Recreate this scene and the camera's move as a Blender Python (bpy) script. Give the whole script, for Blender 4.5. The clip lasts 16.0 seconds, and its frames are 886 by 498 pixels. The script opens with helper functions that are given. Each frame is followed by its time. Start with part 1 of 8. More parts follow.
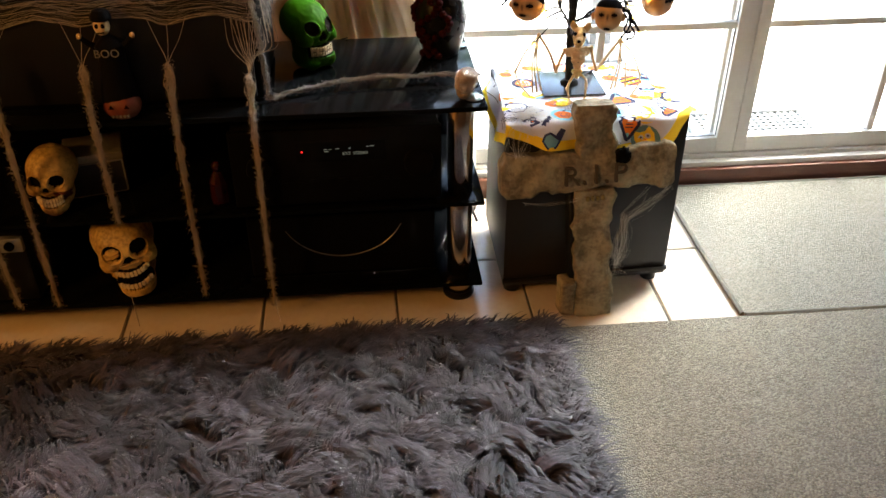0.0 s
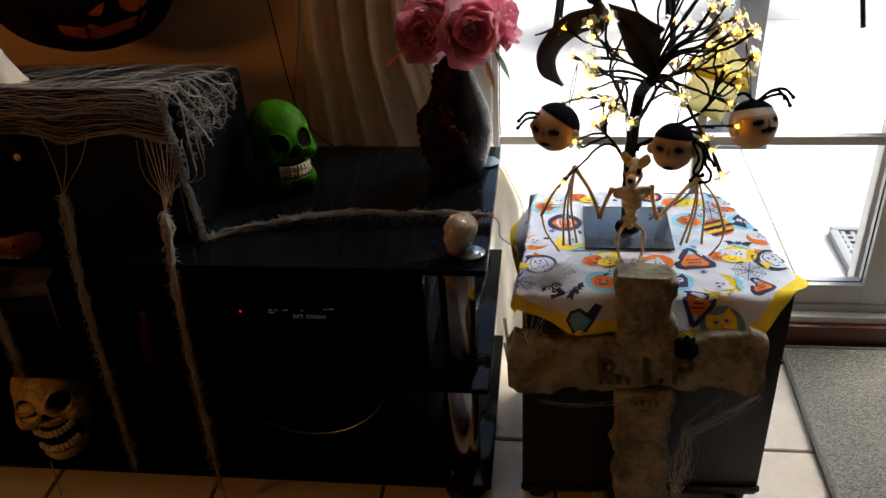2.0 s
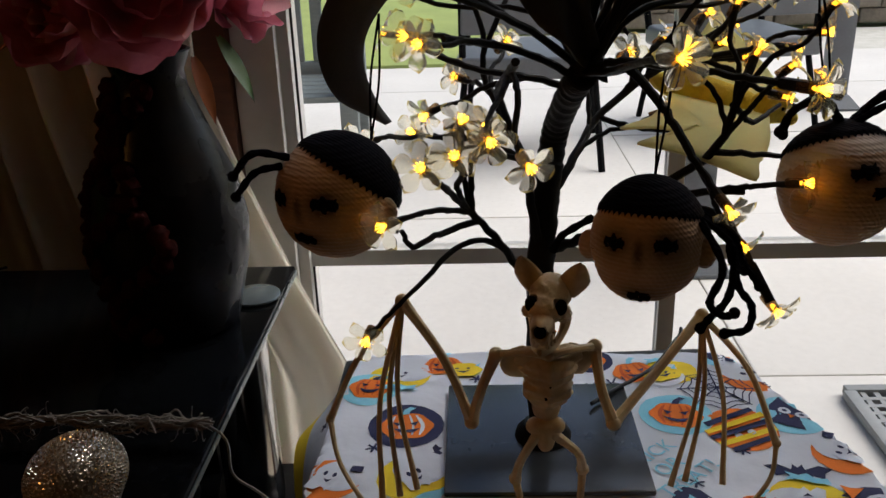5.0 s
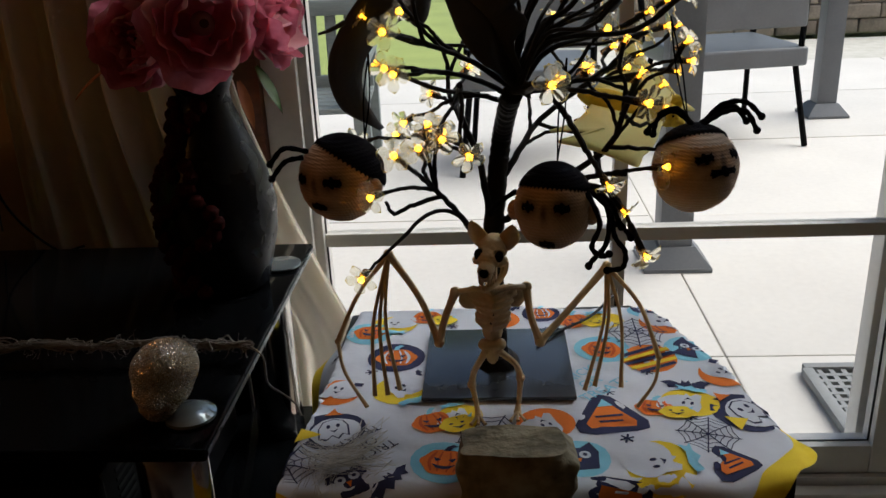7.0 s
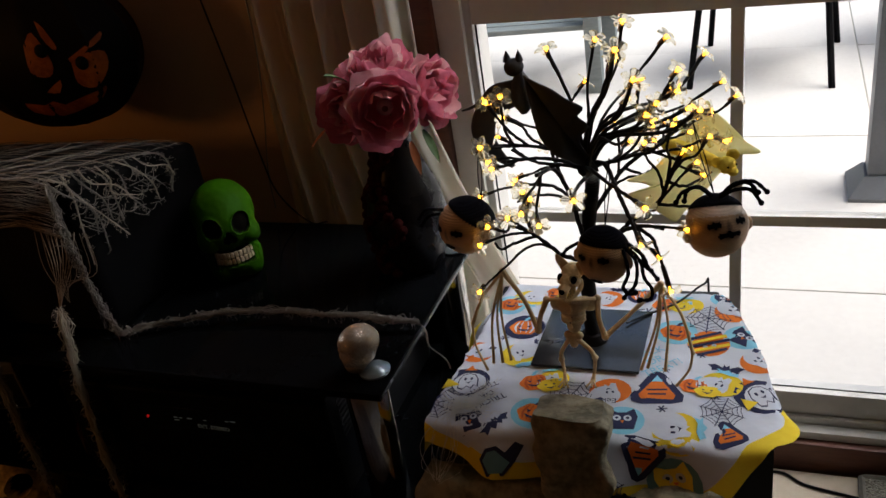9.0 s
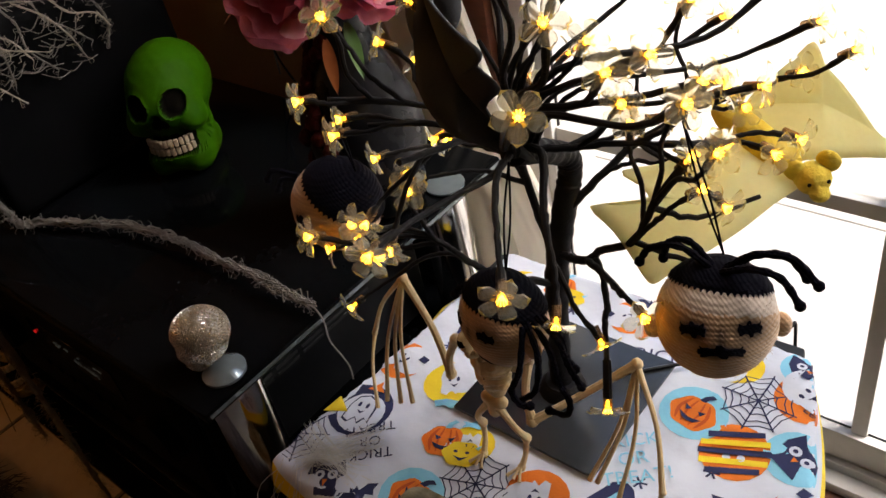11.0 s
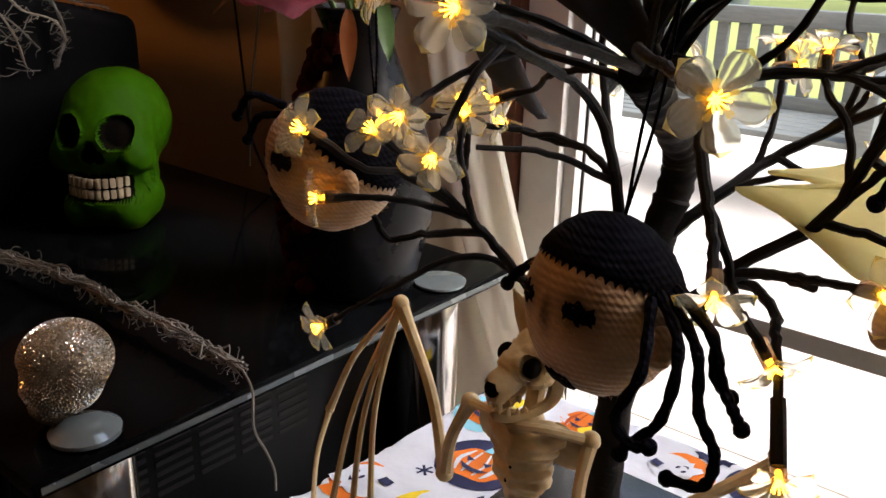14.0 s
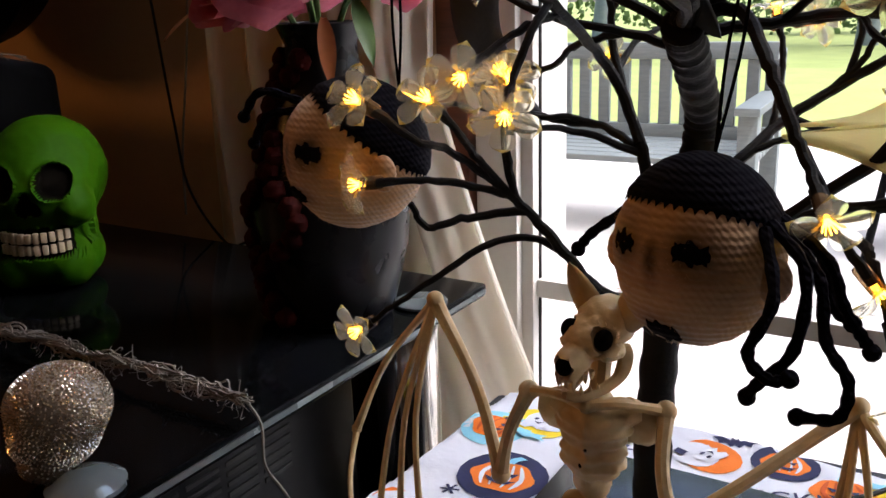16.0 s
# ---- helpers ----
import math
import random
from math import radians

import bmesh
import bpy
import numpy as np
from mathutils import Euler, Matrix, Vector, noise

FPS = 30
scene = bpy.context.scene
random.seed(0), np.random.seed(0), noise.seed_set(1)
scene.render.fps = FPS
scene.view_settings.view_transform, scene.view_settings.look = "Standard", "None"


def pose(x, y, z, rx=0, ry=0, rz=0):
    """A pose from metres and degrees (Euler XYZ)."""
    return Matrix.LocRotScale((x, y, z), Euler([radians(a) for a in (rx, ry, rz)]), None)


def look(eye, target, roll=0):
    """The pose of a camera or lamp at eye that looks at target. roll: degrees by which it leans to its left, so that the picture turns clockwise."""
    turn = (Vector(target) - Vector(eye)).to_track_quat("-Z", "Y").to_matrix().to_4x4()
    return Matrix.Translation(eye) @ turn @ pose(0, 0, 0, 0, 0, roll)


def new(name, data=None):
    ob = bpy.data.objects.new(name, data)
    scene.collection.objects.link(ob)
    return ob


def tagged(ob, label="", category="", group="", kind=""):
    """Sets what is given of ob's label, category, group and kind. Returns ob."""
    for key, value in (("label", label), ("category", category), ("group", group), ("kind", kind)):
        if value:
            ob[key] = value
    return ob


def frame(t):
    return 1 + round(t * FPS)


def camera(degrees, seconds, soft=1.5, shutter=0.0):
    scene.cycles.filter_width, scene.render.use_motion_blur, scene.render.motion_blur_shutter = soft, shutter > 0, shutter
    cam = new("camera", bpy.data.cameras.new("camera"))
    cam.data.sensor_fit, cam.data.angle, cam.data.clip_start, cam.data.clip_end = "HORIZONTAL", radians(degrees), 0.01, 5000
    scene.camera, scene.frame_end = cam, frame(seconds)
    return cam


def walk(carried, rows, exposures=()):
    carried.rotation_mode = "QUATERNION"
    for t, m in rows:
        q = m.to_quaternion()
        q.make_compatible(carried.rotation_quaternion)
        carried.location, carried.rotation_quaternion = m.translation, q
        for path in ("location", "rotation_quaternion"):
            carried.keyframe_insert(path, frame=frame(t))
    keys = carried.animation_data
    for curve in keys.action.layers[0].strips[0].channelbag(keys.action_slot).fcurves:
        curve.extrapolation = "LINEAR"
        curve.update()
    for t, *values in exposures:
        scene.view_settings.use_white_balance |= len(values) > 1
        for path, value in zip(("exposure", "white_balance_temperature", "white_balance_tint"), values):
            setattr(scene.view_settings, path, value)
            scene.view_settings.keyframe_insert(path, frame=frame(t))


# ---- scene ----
cam = camera(54.4, 16.0)
PATH = [
    (0, (-0.345, -1.729, 1.19), (-0.186, -0.07, 0.085), -0.1),
    (0.5, (-0.182, -1.628, 1.176), (-0.294, 0.036, 0.071), -1.1),
    (1, (-0.114, -1.526, 1.161), (-0.265, 0.121, 0.037), -1.0),
    (1.5, (-0.078, -1.356, 1.169), (-0.279, 0.318, 0.093), -4.0),
    (2, (-0.026, -1.183, 1.14), (-0.26, 0.509, 0.099), -3.2),
    (2.5, (-0.019, -1.033, 1.115), (-0.242, 0.629, 0.025), -3.0),
    (3, (-0.042, -0.916, 1.026), (-0.176, 0.687, -0.163), -3.7),
    (3.5, (-0.047, -0.801, 0.97), (-0.084, 0.733, -0.314), -2.6),
    (4, (-0.002, -0.623, 0.947), (-0.032, 0.938, -0.303), -1.8),
    (4.5, (0.048, -0.528, 0.868), (0.007, 1.192, -0.15), -1.2),
    (5, (0.06, -0.488, 0.792), (-0.019, 1.365, 0.044), -1.9),
    (5.2, (0.055, -0.469, 0.77), (0.048, 1.406, 0.076), -0.8),
    (7.3, (0.129, -0.726, 0.864), (-0.052, 1.123, 0.123), -3.6),
    (7.5, (0.16, -0.747, 0.89), (-0.119, 1.065, 0.091), -4.0),
    (8, (0.243, -0.81, 1.003), (-0.359, 0.879, 0.118), -8.5),
    (8.5, (0.304, -0.882, 1.094), (-0.345, 0.773, 0.179), -10.3),
    (8.7, (0.311, -0.895, 1.104), (-0.359, 0.746, 0.176), -10.4),
    (10.8, (0.402, -0.398, 1.01), (-0.722, 0.743, -0.188), -11.3),
    (11, (0.409, -0.355, 0.988), (-0.747, 0.72, -0.24), -13.0),
    (11.5, (0.4, -0.292, 0.945), (-0.769, 0.71, -0.331), -12.7),
    (12, (0.368, -0.254, 0.893), (-0.867, 0.66, -0.388), -9.7),
    (12.5, (0.362, -0.243, 0.813), (-0.977, 0.73, -0.31), -5.6),
    (13, (0.335, -0.277, 0.779), (-1.01, 0.874, -0.152), -1.6),
    (13.5, (0.323, -0.303, 0.757), (-0.941, 1.035, -0.026), 1.1),
    (14, (0.281, -0.328, 0.751), (-0.91, 1.124, 0.064), 1.4),
    (14.5, (0.236, -0.339, 0.746), (-0.924, 1.171, 0.135), 0.6),
    (15, (0.228, -0.342, 0.734), (-0.884, 1.216, 0.154), 0.4),
    (15.5, (0.222, -0.351, 0.734), (-0.814, 1.265, 0.172), -1.0),
    (16, (0.222, -0.36, 0.714), (-0.792, 1.272, 0.156), -1.9),
]
walk(cam, [(t, look(eye, target, roll)) for t, eye, target, roll in PATH],
     [(0.0, 3.1, 6500, 4), (0.5, 2.75, 6500, 4), (1.0, 2.72, 6500, 6), (1.5, 2.25, 6500, 8), (2.0, 1.2, 6500, 8), (2.5, 0.65, 6500, 8), (3.0, 0.8, 6500, 8), (3.5, 1.6, 6500, 9), (4.0, 1.25, 6500, 10),
      (4.5, 0.3, 6500, 10), (5.0, -0.15, 6500, 10), (7.5, 0.0, 6500, 7), (8.0, 0.1, 6500, 9), (8.7, 0.25, 6500, 10), (11.0, 0.95, 6900, 14), (12.5, 1.45, 7200, 15), (14.0, 1.1, 6900, 16), (15.0, 1.25, 6600, 17), (16.0, 1.1, 6400, 17)])

# ---- light ----
world = bpy.data.worlds.new("sky_world")
scene.world = world
world.use_nodes = True
wn = world.node_tree.nodes
sky = wn.new("ShaderNodeTexSky")
sky.sky_type = "NISHITA"
sky.sun_disc = False
sky.sun_elevation, sky.sun_rotation = radians(50), radians(75)
sky.air_density, sky.dust_density = 1.0, 2.0
world.node_tree.links.new(sky.outputs[0], wn["Background"].inputs[0])
wn["Background"].inputs[1].default_value = 0.15
sun = new("sun", bpy.data.lights.new("sun", "SUN"))
sun.data.energy, sun.data.angle, sun.data.color = 5.0, radians(60), (1.0, 0.98, 0.96)
sun.matrix_world = look((0, 0, 8), (-4.6, -0.9, 2.2))
# warm pendant lamp of the room
bulb = new("room_lamp_light", bpy.data.lights.new("room_lamp_light", "POINT"))
bulb.data.energy, bulb.data.color, bulb.data.shadow_soft_size = 8.5, (1.0, 0.44, 0.1), 0.22
bulb.location = (-2.4, -1.6, 1.4)
# skylight through the upper door glass
gap = new("door_skylight", bpy.data.lights.new("door_skylight", "AREA"))
gap.data.shape, gap.data.size, gap.data.size_y = "RECTANGLE", 1.45, 1.0
gap.data.energy, gap.data.color = 1.2, (0.9, 0.95, 1.0)
gap.matrix_world = look((0.65, 0.33, 1.5), (0.45, -0.6, 0.6))


# ---- materials ----
def mat(name, a, b=None, rough=0.6, metal=0.0, scale=8.0, fine=120.0, bump=0.15, depth=0.002, spec=0.5, coat=0.0,
        trans=0.0, stretch=(1, 1, 1), contrast=(0.3, 0.7), emit=None, power=0.0, vary=0.0, sheen=0.0, sss=0.0):
    """A surface that wanders between two colours at a broad and a fine scale, with fine relief."""
    m = bpy.data.materials.new(name)
    m.use_nodes = True
    nt = m.node_tree
    n, l = nt.nodes, nt.links
    p = n["Principled BSDF"]
    b = b or tuple(c * 0.8 for c in a)
    tc, mp = n.new("ShaderNodeTexCoord"), n.new("ShaderNodeMapping")
    mp.inputs["Scale"].default_value = stretch
    l.new(tc.outputs["Object"], mp.inputs[0])
    big, small = n.new("ShaderNodeTexNoise"), n.new("ShaderNodeTexNoise")
    big.inputs["Scale"].default_value, big.inputs["Detail"].default_value = scale, 6
    small.inputs["Scale"].default_value, small.inputs["Detail"].default_value = fine, 3
    l.new(mp.outputs[0], big.inputs[0]), l.new(mp.outputs[0], small.inputs[0])
    mixer = n.new("ShaderNodeMath")
    mixer.operation = "MULTIPLY_ADD"
    mixer.inputs[1].default_value = 0.35
    l.new(small.outputs[0], mixer.inputs[0])
    add = n.new("ShaderNodeMath")
    add.operation = "MULTIPLY_ADD"
    add.inputs[1].default_value, add.inputs[2].default_value = 0.65, 0.0
    l.new(big.outputs[0], add.inputs[0]), l.new(add.outputs[0], mixer.inputs[2])
    ramp = n.new("ShaderNodeValToRGB")
    ramp.color_ramp.elements[0].position, ramp.color_ramp.elements[1].position = contrast
    ramp.color_ramp.elements[0].color, ramp.color_ramp.elements[1].color = (*b, 1), (*a, 1)
    l.new(mixer.outputs[0], ramp.inputs[0])
    col = ramp.outputs[0]
    if vary:
        info, hsv, rng = n.new("ShaderNodeObjectInfo"), n.new("ShaderNodeHueSaturation"), n.new("ShaderNodeMapRange")
        rng.inputs[3].default_value, rng.inputs[4].default_value = 1 - vary, 1 + vary
        l.new(info.outputs["Random"], rng.inputs[0]), l.new(rng.outputs[0], hsv.inputs["Value"])
        l.new(col, hsv.inputs["Color"])
        col = hsv.outputs[0]
    l.new(col, p.inputs["Base Color"])
    p.inputs["Metallic"].default_value, p.inputs["Specular IOR Level"].default_value = metal, spec
    p.inputs["Coat Weight"].default_value, p.inputs["Transmission Weight"].default_value = coat, trans
    p.inputs["Sheen Weight"].default_value = sheen
    if sss:
        p.inputs["Subsurface Weight"].default_value, p.inputs["Subsurface Scale"].default_value = sss, 0.01
    rr = n.new("ShaderNodeMapRange")
    rr.inputs[3].default_value, rr.inputs[4].default_value = max(rough - 0.08, 0.01), min(rough + 0.1, 1)
    l.new(big.outputs[0], rr.inputs[0]), l.new(rr.outputs[0], p.inputs["Roughness"])
    if bump:
        bp = n.new("ShaderNodeBump")
        bp.inputs["Strength"].default_value, bp.inputs["Distance"].default_value = bump, depth
        l.new(mixer.outputs[0], bp.inputs["Height"]), l.new(bp.outputs[0], p.inputs["Normal"])
    if emit:
        p.inputs["Emission Color"].default_value, p.inputs["Emission Strength"].default_value = (*emit, 1), power
    return m


def crochet(name, a, b):
    """Yarn worked in horizontal rows of stitches."""
    m = mat(name, a, b, rough=0.9, scale=60, fine=500, bump=0.3, depth=0.001, sheen=0.4)
    n, l = m.node_tree.nodes, m.node_tree.links
    p = n["Principled BSDF"]
    tc = n["Texture Coordinate"]
    rows, stitch = n.new("ShaderNodeTexWave"), n.new("ShaderNodeTexWave")
    rows.bands_direction, rows.inputs["Scale"].default_value = "Z", 120
    rows.inputs["Distortion"].default_value, rows.inputs["Detail Scale"].default_value = 1.6, 2
    stitch.bands_direction, stitch.inputs["Scale"].default_value = "DIAGONAL", 190
    stitch.inputs["Distortion"].default_value = 2.5
    both = n.new("ShaderNodeMath")
    both.operation = "MULTIPLY_ADD"
    both.inputs[1].default_value = 0.5
    for w in (rows, stitch):
        l.new(tc.outputs["Object"], w.inputs[0])
    l.new(stitch.outputs["Fac"], both.inputs[0]), l.new(rows.outputs["Fac"], both.inputs[2])
    second = n.new("ShaderNodeBump")
    second.inputs["Strength"].default_value, second.inputs["Distance"].default_value = 0.55, 0.0006
    l.new(both.outputs[0], second.inputs["Height"]), l.new(n["Bump"].outputs[0], second.inputs["Normal"])
    l.new(second.outputs[0], p.inputs["Normal"])
    return m


def darkened(m):
    """Lets the yarn turn dark brown round the stitches."""
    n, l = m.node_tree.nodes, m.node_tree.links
    darkening, mix = n.new("ShaderNodeAttribute"), n.new("ShaderNodeMix")
    darkening.attribute_name, mix.data_type = "darkening", "RGBA"
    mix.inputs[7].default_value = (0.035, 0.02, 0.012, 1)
    l.new(darkening.outputs["Fac"], mix.inputs[0]), l.new(n["Color Ramp"].outputs[0], mix.inputs[6])
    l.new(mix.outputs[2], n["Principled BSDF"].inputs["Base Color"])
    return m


def wooly(name, a, b, size, height):
    """Loop pile: small knots that cover the sheet."""
    m = mat(name, a, b, rough=0.95, scale=3, fine=90, bump=0.2, depth=0.002, sheen=0.3, spec=0.1, contrast=(0.25, 0.75))
    n, l = m.node_tree.nodes, m.node_tree.links
    v = n.new("ShaderNodeTexVoronoi")
    v.inputs["Scale"].default_value = size
    l.new(n["Texture Coordinate"].outputs["Object"], v.inputs[0])
    second = n.new("ShaderNodeBump")
    second.invert = True
    second.inputs["Strength"].default_value, second.inputs["Distance"].default_value = 0.8, height
    l.new(v.outputs["Distance"], second.inputs["Height"]), l.new(n["Bump"].outputs[0], second.inputs["Normal"])
    l.new(second.outputs[0], n["Principled BSDF"].inputs["Normal"])
    # shade between the knots multiplied into the colour: lighter tops, darker gaps
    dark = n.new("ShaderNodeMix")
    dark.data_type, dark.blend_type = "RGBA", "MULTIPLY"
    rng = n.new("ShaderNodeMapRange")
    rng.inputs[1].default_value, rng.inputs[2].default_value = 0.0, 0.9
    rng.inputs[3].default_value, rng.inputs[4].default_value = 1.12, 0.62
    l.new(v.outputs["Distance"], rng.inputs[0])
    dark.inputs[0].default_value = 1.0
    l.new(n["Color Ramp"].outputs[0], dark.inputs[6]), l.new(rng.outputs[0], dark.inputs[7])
    fleck, grey, tone = n.new("ShaderNodeMapRange"), n.new("ShaderNodeSeparateColor"), n.new("ShaderNodeHueSaturation")
    fleck.inputs[3].default_value, fleck.inputs[4].default_value = 0.55, 1.4
    l.new(v.outputs["Color"], grey.inputs[0]), l.new(grey.outputs[0], fleck.inputs[0]), l.new(fleck.outputs[0], tone.inputs["Value"])
    l.new(dark.outputs[2], tone.inputs["Color"]), l.new(tone.outputs[0], n["Principled BSDF"].inputs["Base Color"])
    return m


def lit(name, colour, power):
    m = bpy.data.materials.new(name)
    m.use_nodes = True
    p = m.node_tree.nodes["Principled BSDF"]
    p.inputs["Base Color"].default_value = (*colour, 1)
    p.inputs["Emission Color"].default_value, p.inputs["Emission Strength"].default_value = (*colour, 1), power
    return m


def clear(name, colour, rough=0.0, ior=1.45):
    m = bpy.data.materials.new(name)
    m.use_nodes = True
    p = m.node_tree.nodes["Principled BSDF"]
    p.inputs["Base Color"].default_value, p.inputs["Roughness"].default_value = (*colour, 1), rough
    p.inputs["Transmission Weight"].default_value, p.inputs["IOR"].default_value = 1.0, ior
    return m




def thin(m, share):
    """Lets light through a thin sheet."""
    n, l = m.node_tree.nodes, m.node_tree.links
    p, out = n["Principled BSDF"], n["Material Output"]
    through_it, both = n.new("ShaderNodeBsdfTranslucent"), n.new("ShaderNodeMixShader")
    l.new(p.inputs["Base Color"].links[0].from_socket, through_it.inputs[0])
    both.inputs[0].default_value = share
    l.new(p.outputs[0], both.inputs[1]), l.new(through_it.outputs[0], both.inputs[2]), l.new(both.outputs[0], out.inputs[0])
    return m


TILE = mat("glazed_tile", (0.72, 0.63, 0.5), (0.6, 0.5, 0.37), rough=0.22, scale=5, fine=60, bump=0.06, vary=0.05)
GROUT = mat("grout", (0.16, 0.13, 0.1), (0.08, 0.07, 0.06), rough=0.95, scale=20)
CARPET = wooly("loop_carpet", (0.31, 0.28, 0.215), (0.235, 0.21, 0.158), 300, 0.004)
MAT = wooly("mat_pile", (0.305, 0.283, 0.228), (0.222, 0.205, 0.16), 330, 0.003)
BINDING = mat("mat_binding", (0.2, 0.185, 0.155), (0.12, 0.11, 0.09), rough=0.95, scale=90, fine=400, bump=0.6)
# unseen walls: colour darkened and warmed to weaken and warm the bounced light
DIM_WALL = mat("low_bounce_wall_paint", (0.34, 0.25, 0.17), (0.3, 0.22, 0.14), rough=0.8, scale=2, fine=160, bump=0.1)
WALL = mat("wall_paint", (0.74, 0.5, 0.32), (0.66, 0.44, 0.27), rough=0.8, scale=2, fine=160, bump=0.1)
# ceiling is out of view; its tan tint puts warmth into the bounced light
CEILING = mat("ceiling_paint", (0.62, 0.52, 0.4), (0.56, 0.46, 0.34), rough=0.9, scale=3)
FRAME = mat("cream_frame_paint", (0.72, 0.7, 0.66), (0.62, 0.6, 0.56), rough=0.35, scale=6, fine=90, bump=0.04)
GASKET = mat("rubber_gasket", (0.02, 0.02, 0.02), rough=0.7, scale=30)
WOOD = mat("red_brown_wood", (0.2, 0.065, 0.03), (0.1, 0.03, 0.014), rough=0.35, scale=9, fine=60, stretch=(1, 12, 12), bump=0.15)
CURTAIN = mat("cream_curtain", (0.92, 0.885, 0.82), (0.87, 0.83, 0.75), rough=0.9, scale=14, fine=500, bump=0.2, depth=0.001, sheen=0.3, sss=0.1)
BLACK_GLASS = mat("black_glass", (0.004, 0.0045, 0.005), (0.002, 0.0025, 0.003), rough=0.06, scale=4, bump=0, spec=0.07)
GLASS_EDGE = mat("glass_edge", (0.15, 0.17, 0.17), (0.1, 0.12, 0.12), metal=0.5, rough=0.25, scale=20, bump=0)
CHROME = mat("brushed_chrome", (0.62, 0.6, 0.57), (0.5, 0.48, 0.46), rough=0.12, metal=1.0, scale=8, fine=300, bump=0.0)
DARK_TRIM = mat("dull_trim", (0.2, 0.2, 0.19), (0.13, 0.13, 0.125), rough=0.38, metal=0.8, scale=20)
BLACK = mat("black_plastic", (0.008, 0.008, 0.009), (0.005, 0.005, 0.006), rough=0.4, spec=0.2, scale=14, fine=200, bump=0.08)
SATIN = mat("satin_black", (0.005, 0.005, 0.0055), (0.003, 0.003, 0.0035), rough=0.5, spec=0.03, scale=5, fine=200, bump=0.05)
VINYL = mat("charcoal_vinyl", (0.017, 0.018, 0.022), (0.012, 0.013, 0.016), rough=0.5, spec=0.35, scale=10, fine=260, bump=0.25, depth=0.001)
SILVER = mat("silver_plastic", (0.5, 0.5, 0.5), (0.4, 0.4, 0.4), rough=0.35, metal=0.6, scale=20)
BONE = mat("yellowed_bone", (0.72, 0.5, 0.16), (0.24, 0.13, 0.03), rough=0.5, contrast=(0.38, 0.58), scale=15, fine=140, bump=0.4, depth=0.003)
PALE_BONE = mat("pale_bone", (0.76, 0.60, 0.35), (0.5, 0.34, 0.15), rough=0.45, scale=34, fine=220, bump=0.45)
SOCKET = mat("dark_socket", (0.004, 0.003, 0.002), rough=0.95, scale=30, spec=0.05)
BLOOD = mat("dried_blood", (0.16, 0.02, 0.015), (0.07, 0.012, 0.01), rough=0.5, scale=40)
TOOTH = mat("tooth", (0.8, 0.72, 0.52), (0.62, 0.5, 0.3), rough=0.35, scale=60)
OLD_TOOTH = mat("dull_tooth", (0.52, 0.43, 0.31), (0.4, 0.3, 0.19), rough=0.45, scale=60)
GREEN = mat("green_glaze", (0.026, 0.1, 0.0006), (0.018, 0.072, 0.0004), rough=0.55, spec=0.06, scale=16, fine=200, bump=0.2, sss=0.15)
STONE = mat("grey_brown_stone", (0.36, 0.325, 0.225), (0.13, 0.115, 0.074), rough=0.8, scale=26, fine=110, bump=0.9, depth=0.008, contrast=(0.38, 0.6))
WORN_PAINT = mat("worn_yellow_paint", (0.3, 0.26, 0.09), (0.16, 0.14, 0.06), rough=0.8, scale=120)
ENGRAVED = mat("dark_engraving", (0.085, 0.075, 0.05), rough=0.95, scale=40)
WEB = mat("grey_gauze", (0.2, 0.178, 0.15), (0.105, 0.09, 0.074), rough=0.95, scale=40, fine=300, bump=0.3, sheen=0.4)
TAUPE_WEB = mat("stained_gauze", (0.42, 0.36, 0.28), (0.23, 0.185, 0.135), rough=0.95, scale=40, fine=300, bump=0.3, sheen=0.4)
WISP = mat("white_web_fibre", (0.8, 0.79, 0.76), (0.65, 0.64, 0.6), rough=0.9, scale=60, bump=0)
FUR = mat("mauve_grey_fur", (0.066, 0.057, 0.069), (0.011, 0.009, 0.011), rough=0.5, scale=9, fine=60, bump=0, sheen=0.2, contrast=(0.36, 0.62))
FUR_BASE = mat("rug_backing", (0.06, 0.05, 0.055), rough=1.0, scale=20)
CLOTH = mat("white_cotton", (0.7, 0.745, 0.83), (0.62, 0.66, 0.75), rough=0.85, scale=13, fine=24, bump=0.6, depth=0.009)
C_ORANGE = mat("orange_print", (0.85, 0.21, 0.02), (0.72, 0.16, 0.01), rough=0.85, scale=60, fine=600, bump=0.1)
C_YELLOW = mat("yellow_print", (0.9, 0.68, 0.03), (0.82, 0.58, 0.02), rough=0.85, scale=60, fine=600, bump=0.1)
C_NAVY = mat("navy_print", (0.025, 0.03, 0.1), (0.015, 0.02, 0.07), rough=0.85, scale=60, fine=600, bump=0.1)
C_SKY = mat("light_blue_print", (0.28, 0.66, 0.82), (0.2, 0.56, 0.74), rough=0.85, scale=60, fine=600, bump=0.1)
C_RUST = mat("rust_print", (0.62, 0.1, 0.012), (0.52, 0.08, 0.01), rough=0.85, scale=60, fine=600, bump=0.1)
C_TEAL = mat("grey_teal_print", (0.16, 0.33, 0.38), (0.12, 0.27, 0.32), rough=0.85, scale=60, fine=600, bump=0.1)
TAPE = mat("black_floral_tape", (0.011, 0.01, 0.01), (0.007, 0.006, 0.006), rough=0.6, spec=0.16, scale=60, fine=260, bump=0.8, depth=0.0015, stretch=(1, 1, 2.2))
PLATE = mat("grey_steel_plate", (0.05, 0.055, 0.06), (0.036, 0.04, 0.044), rough=0.17, metal=0.3, spec=0.8, scale=10, fine=150, bump=0.05)
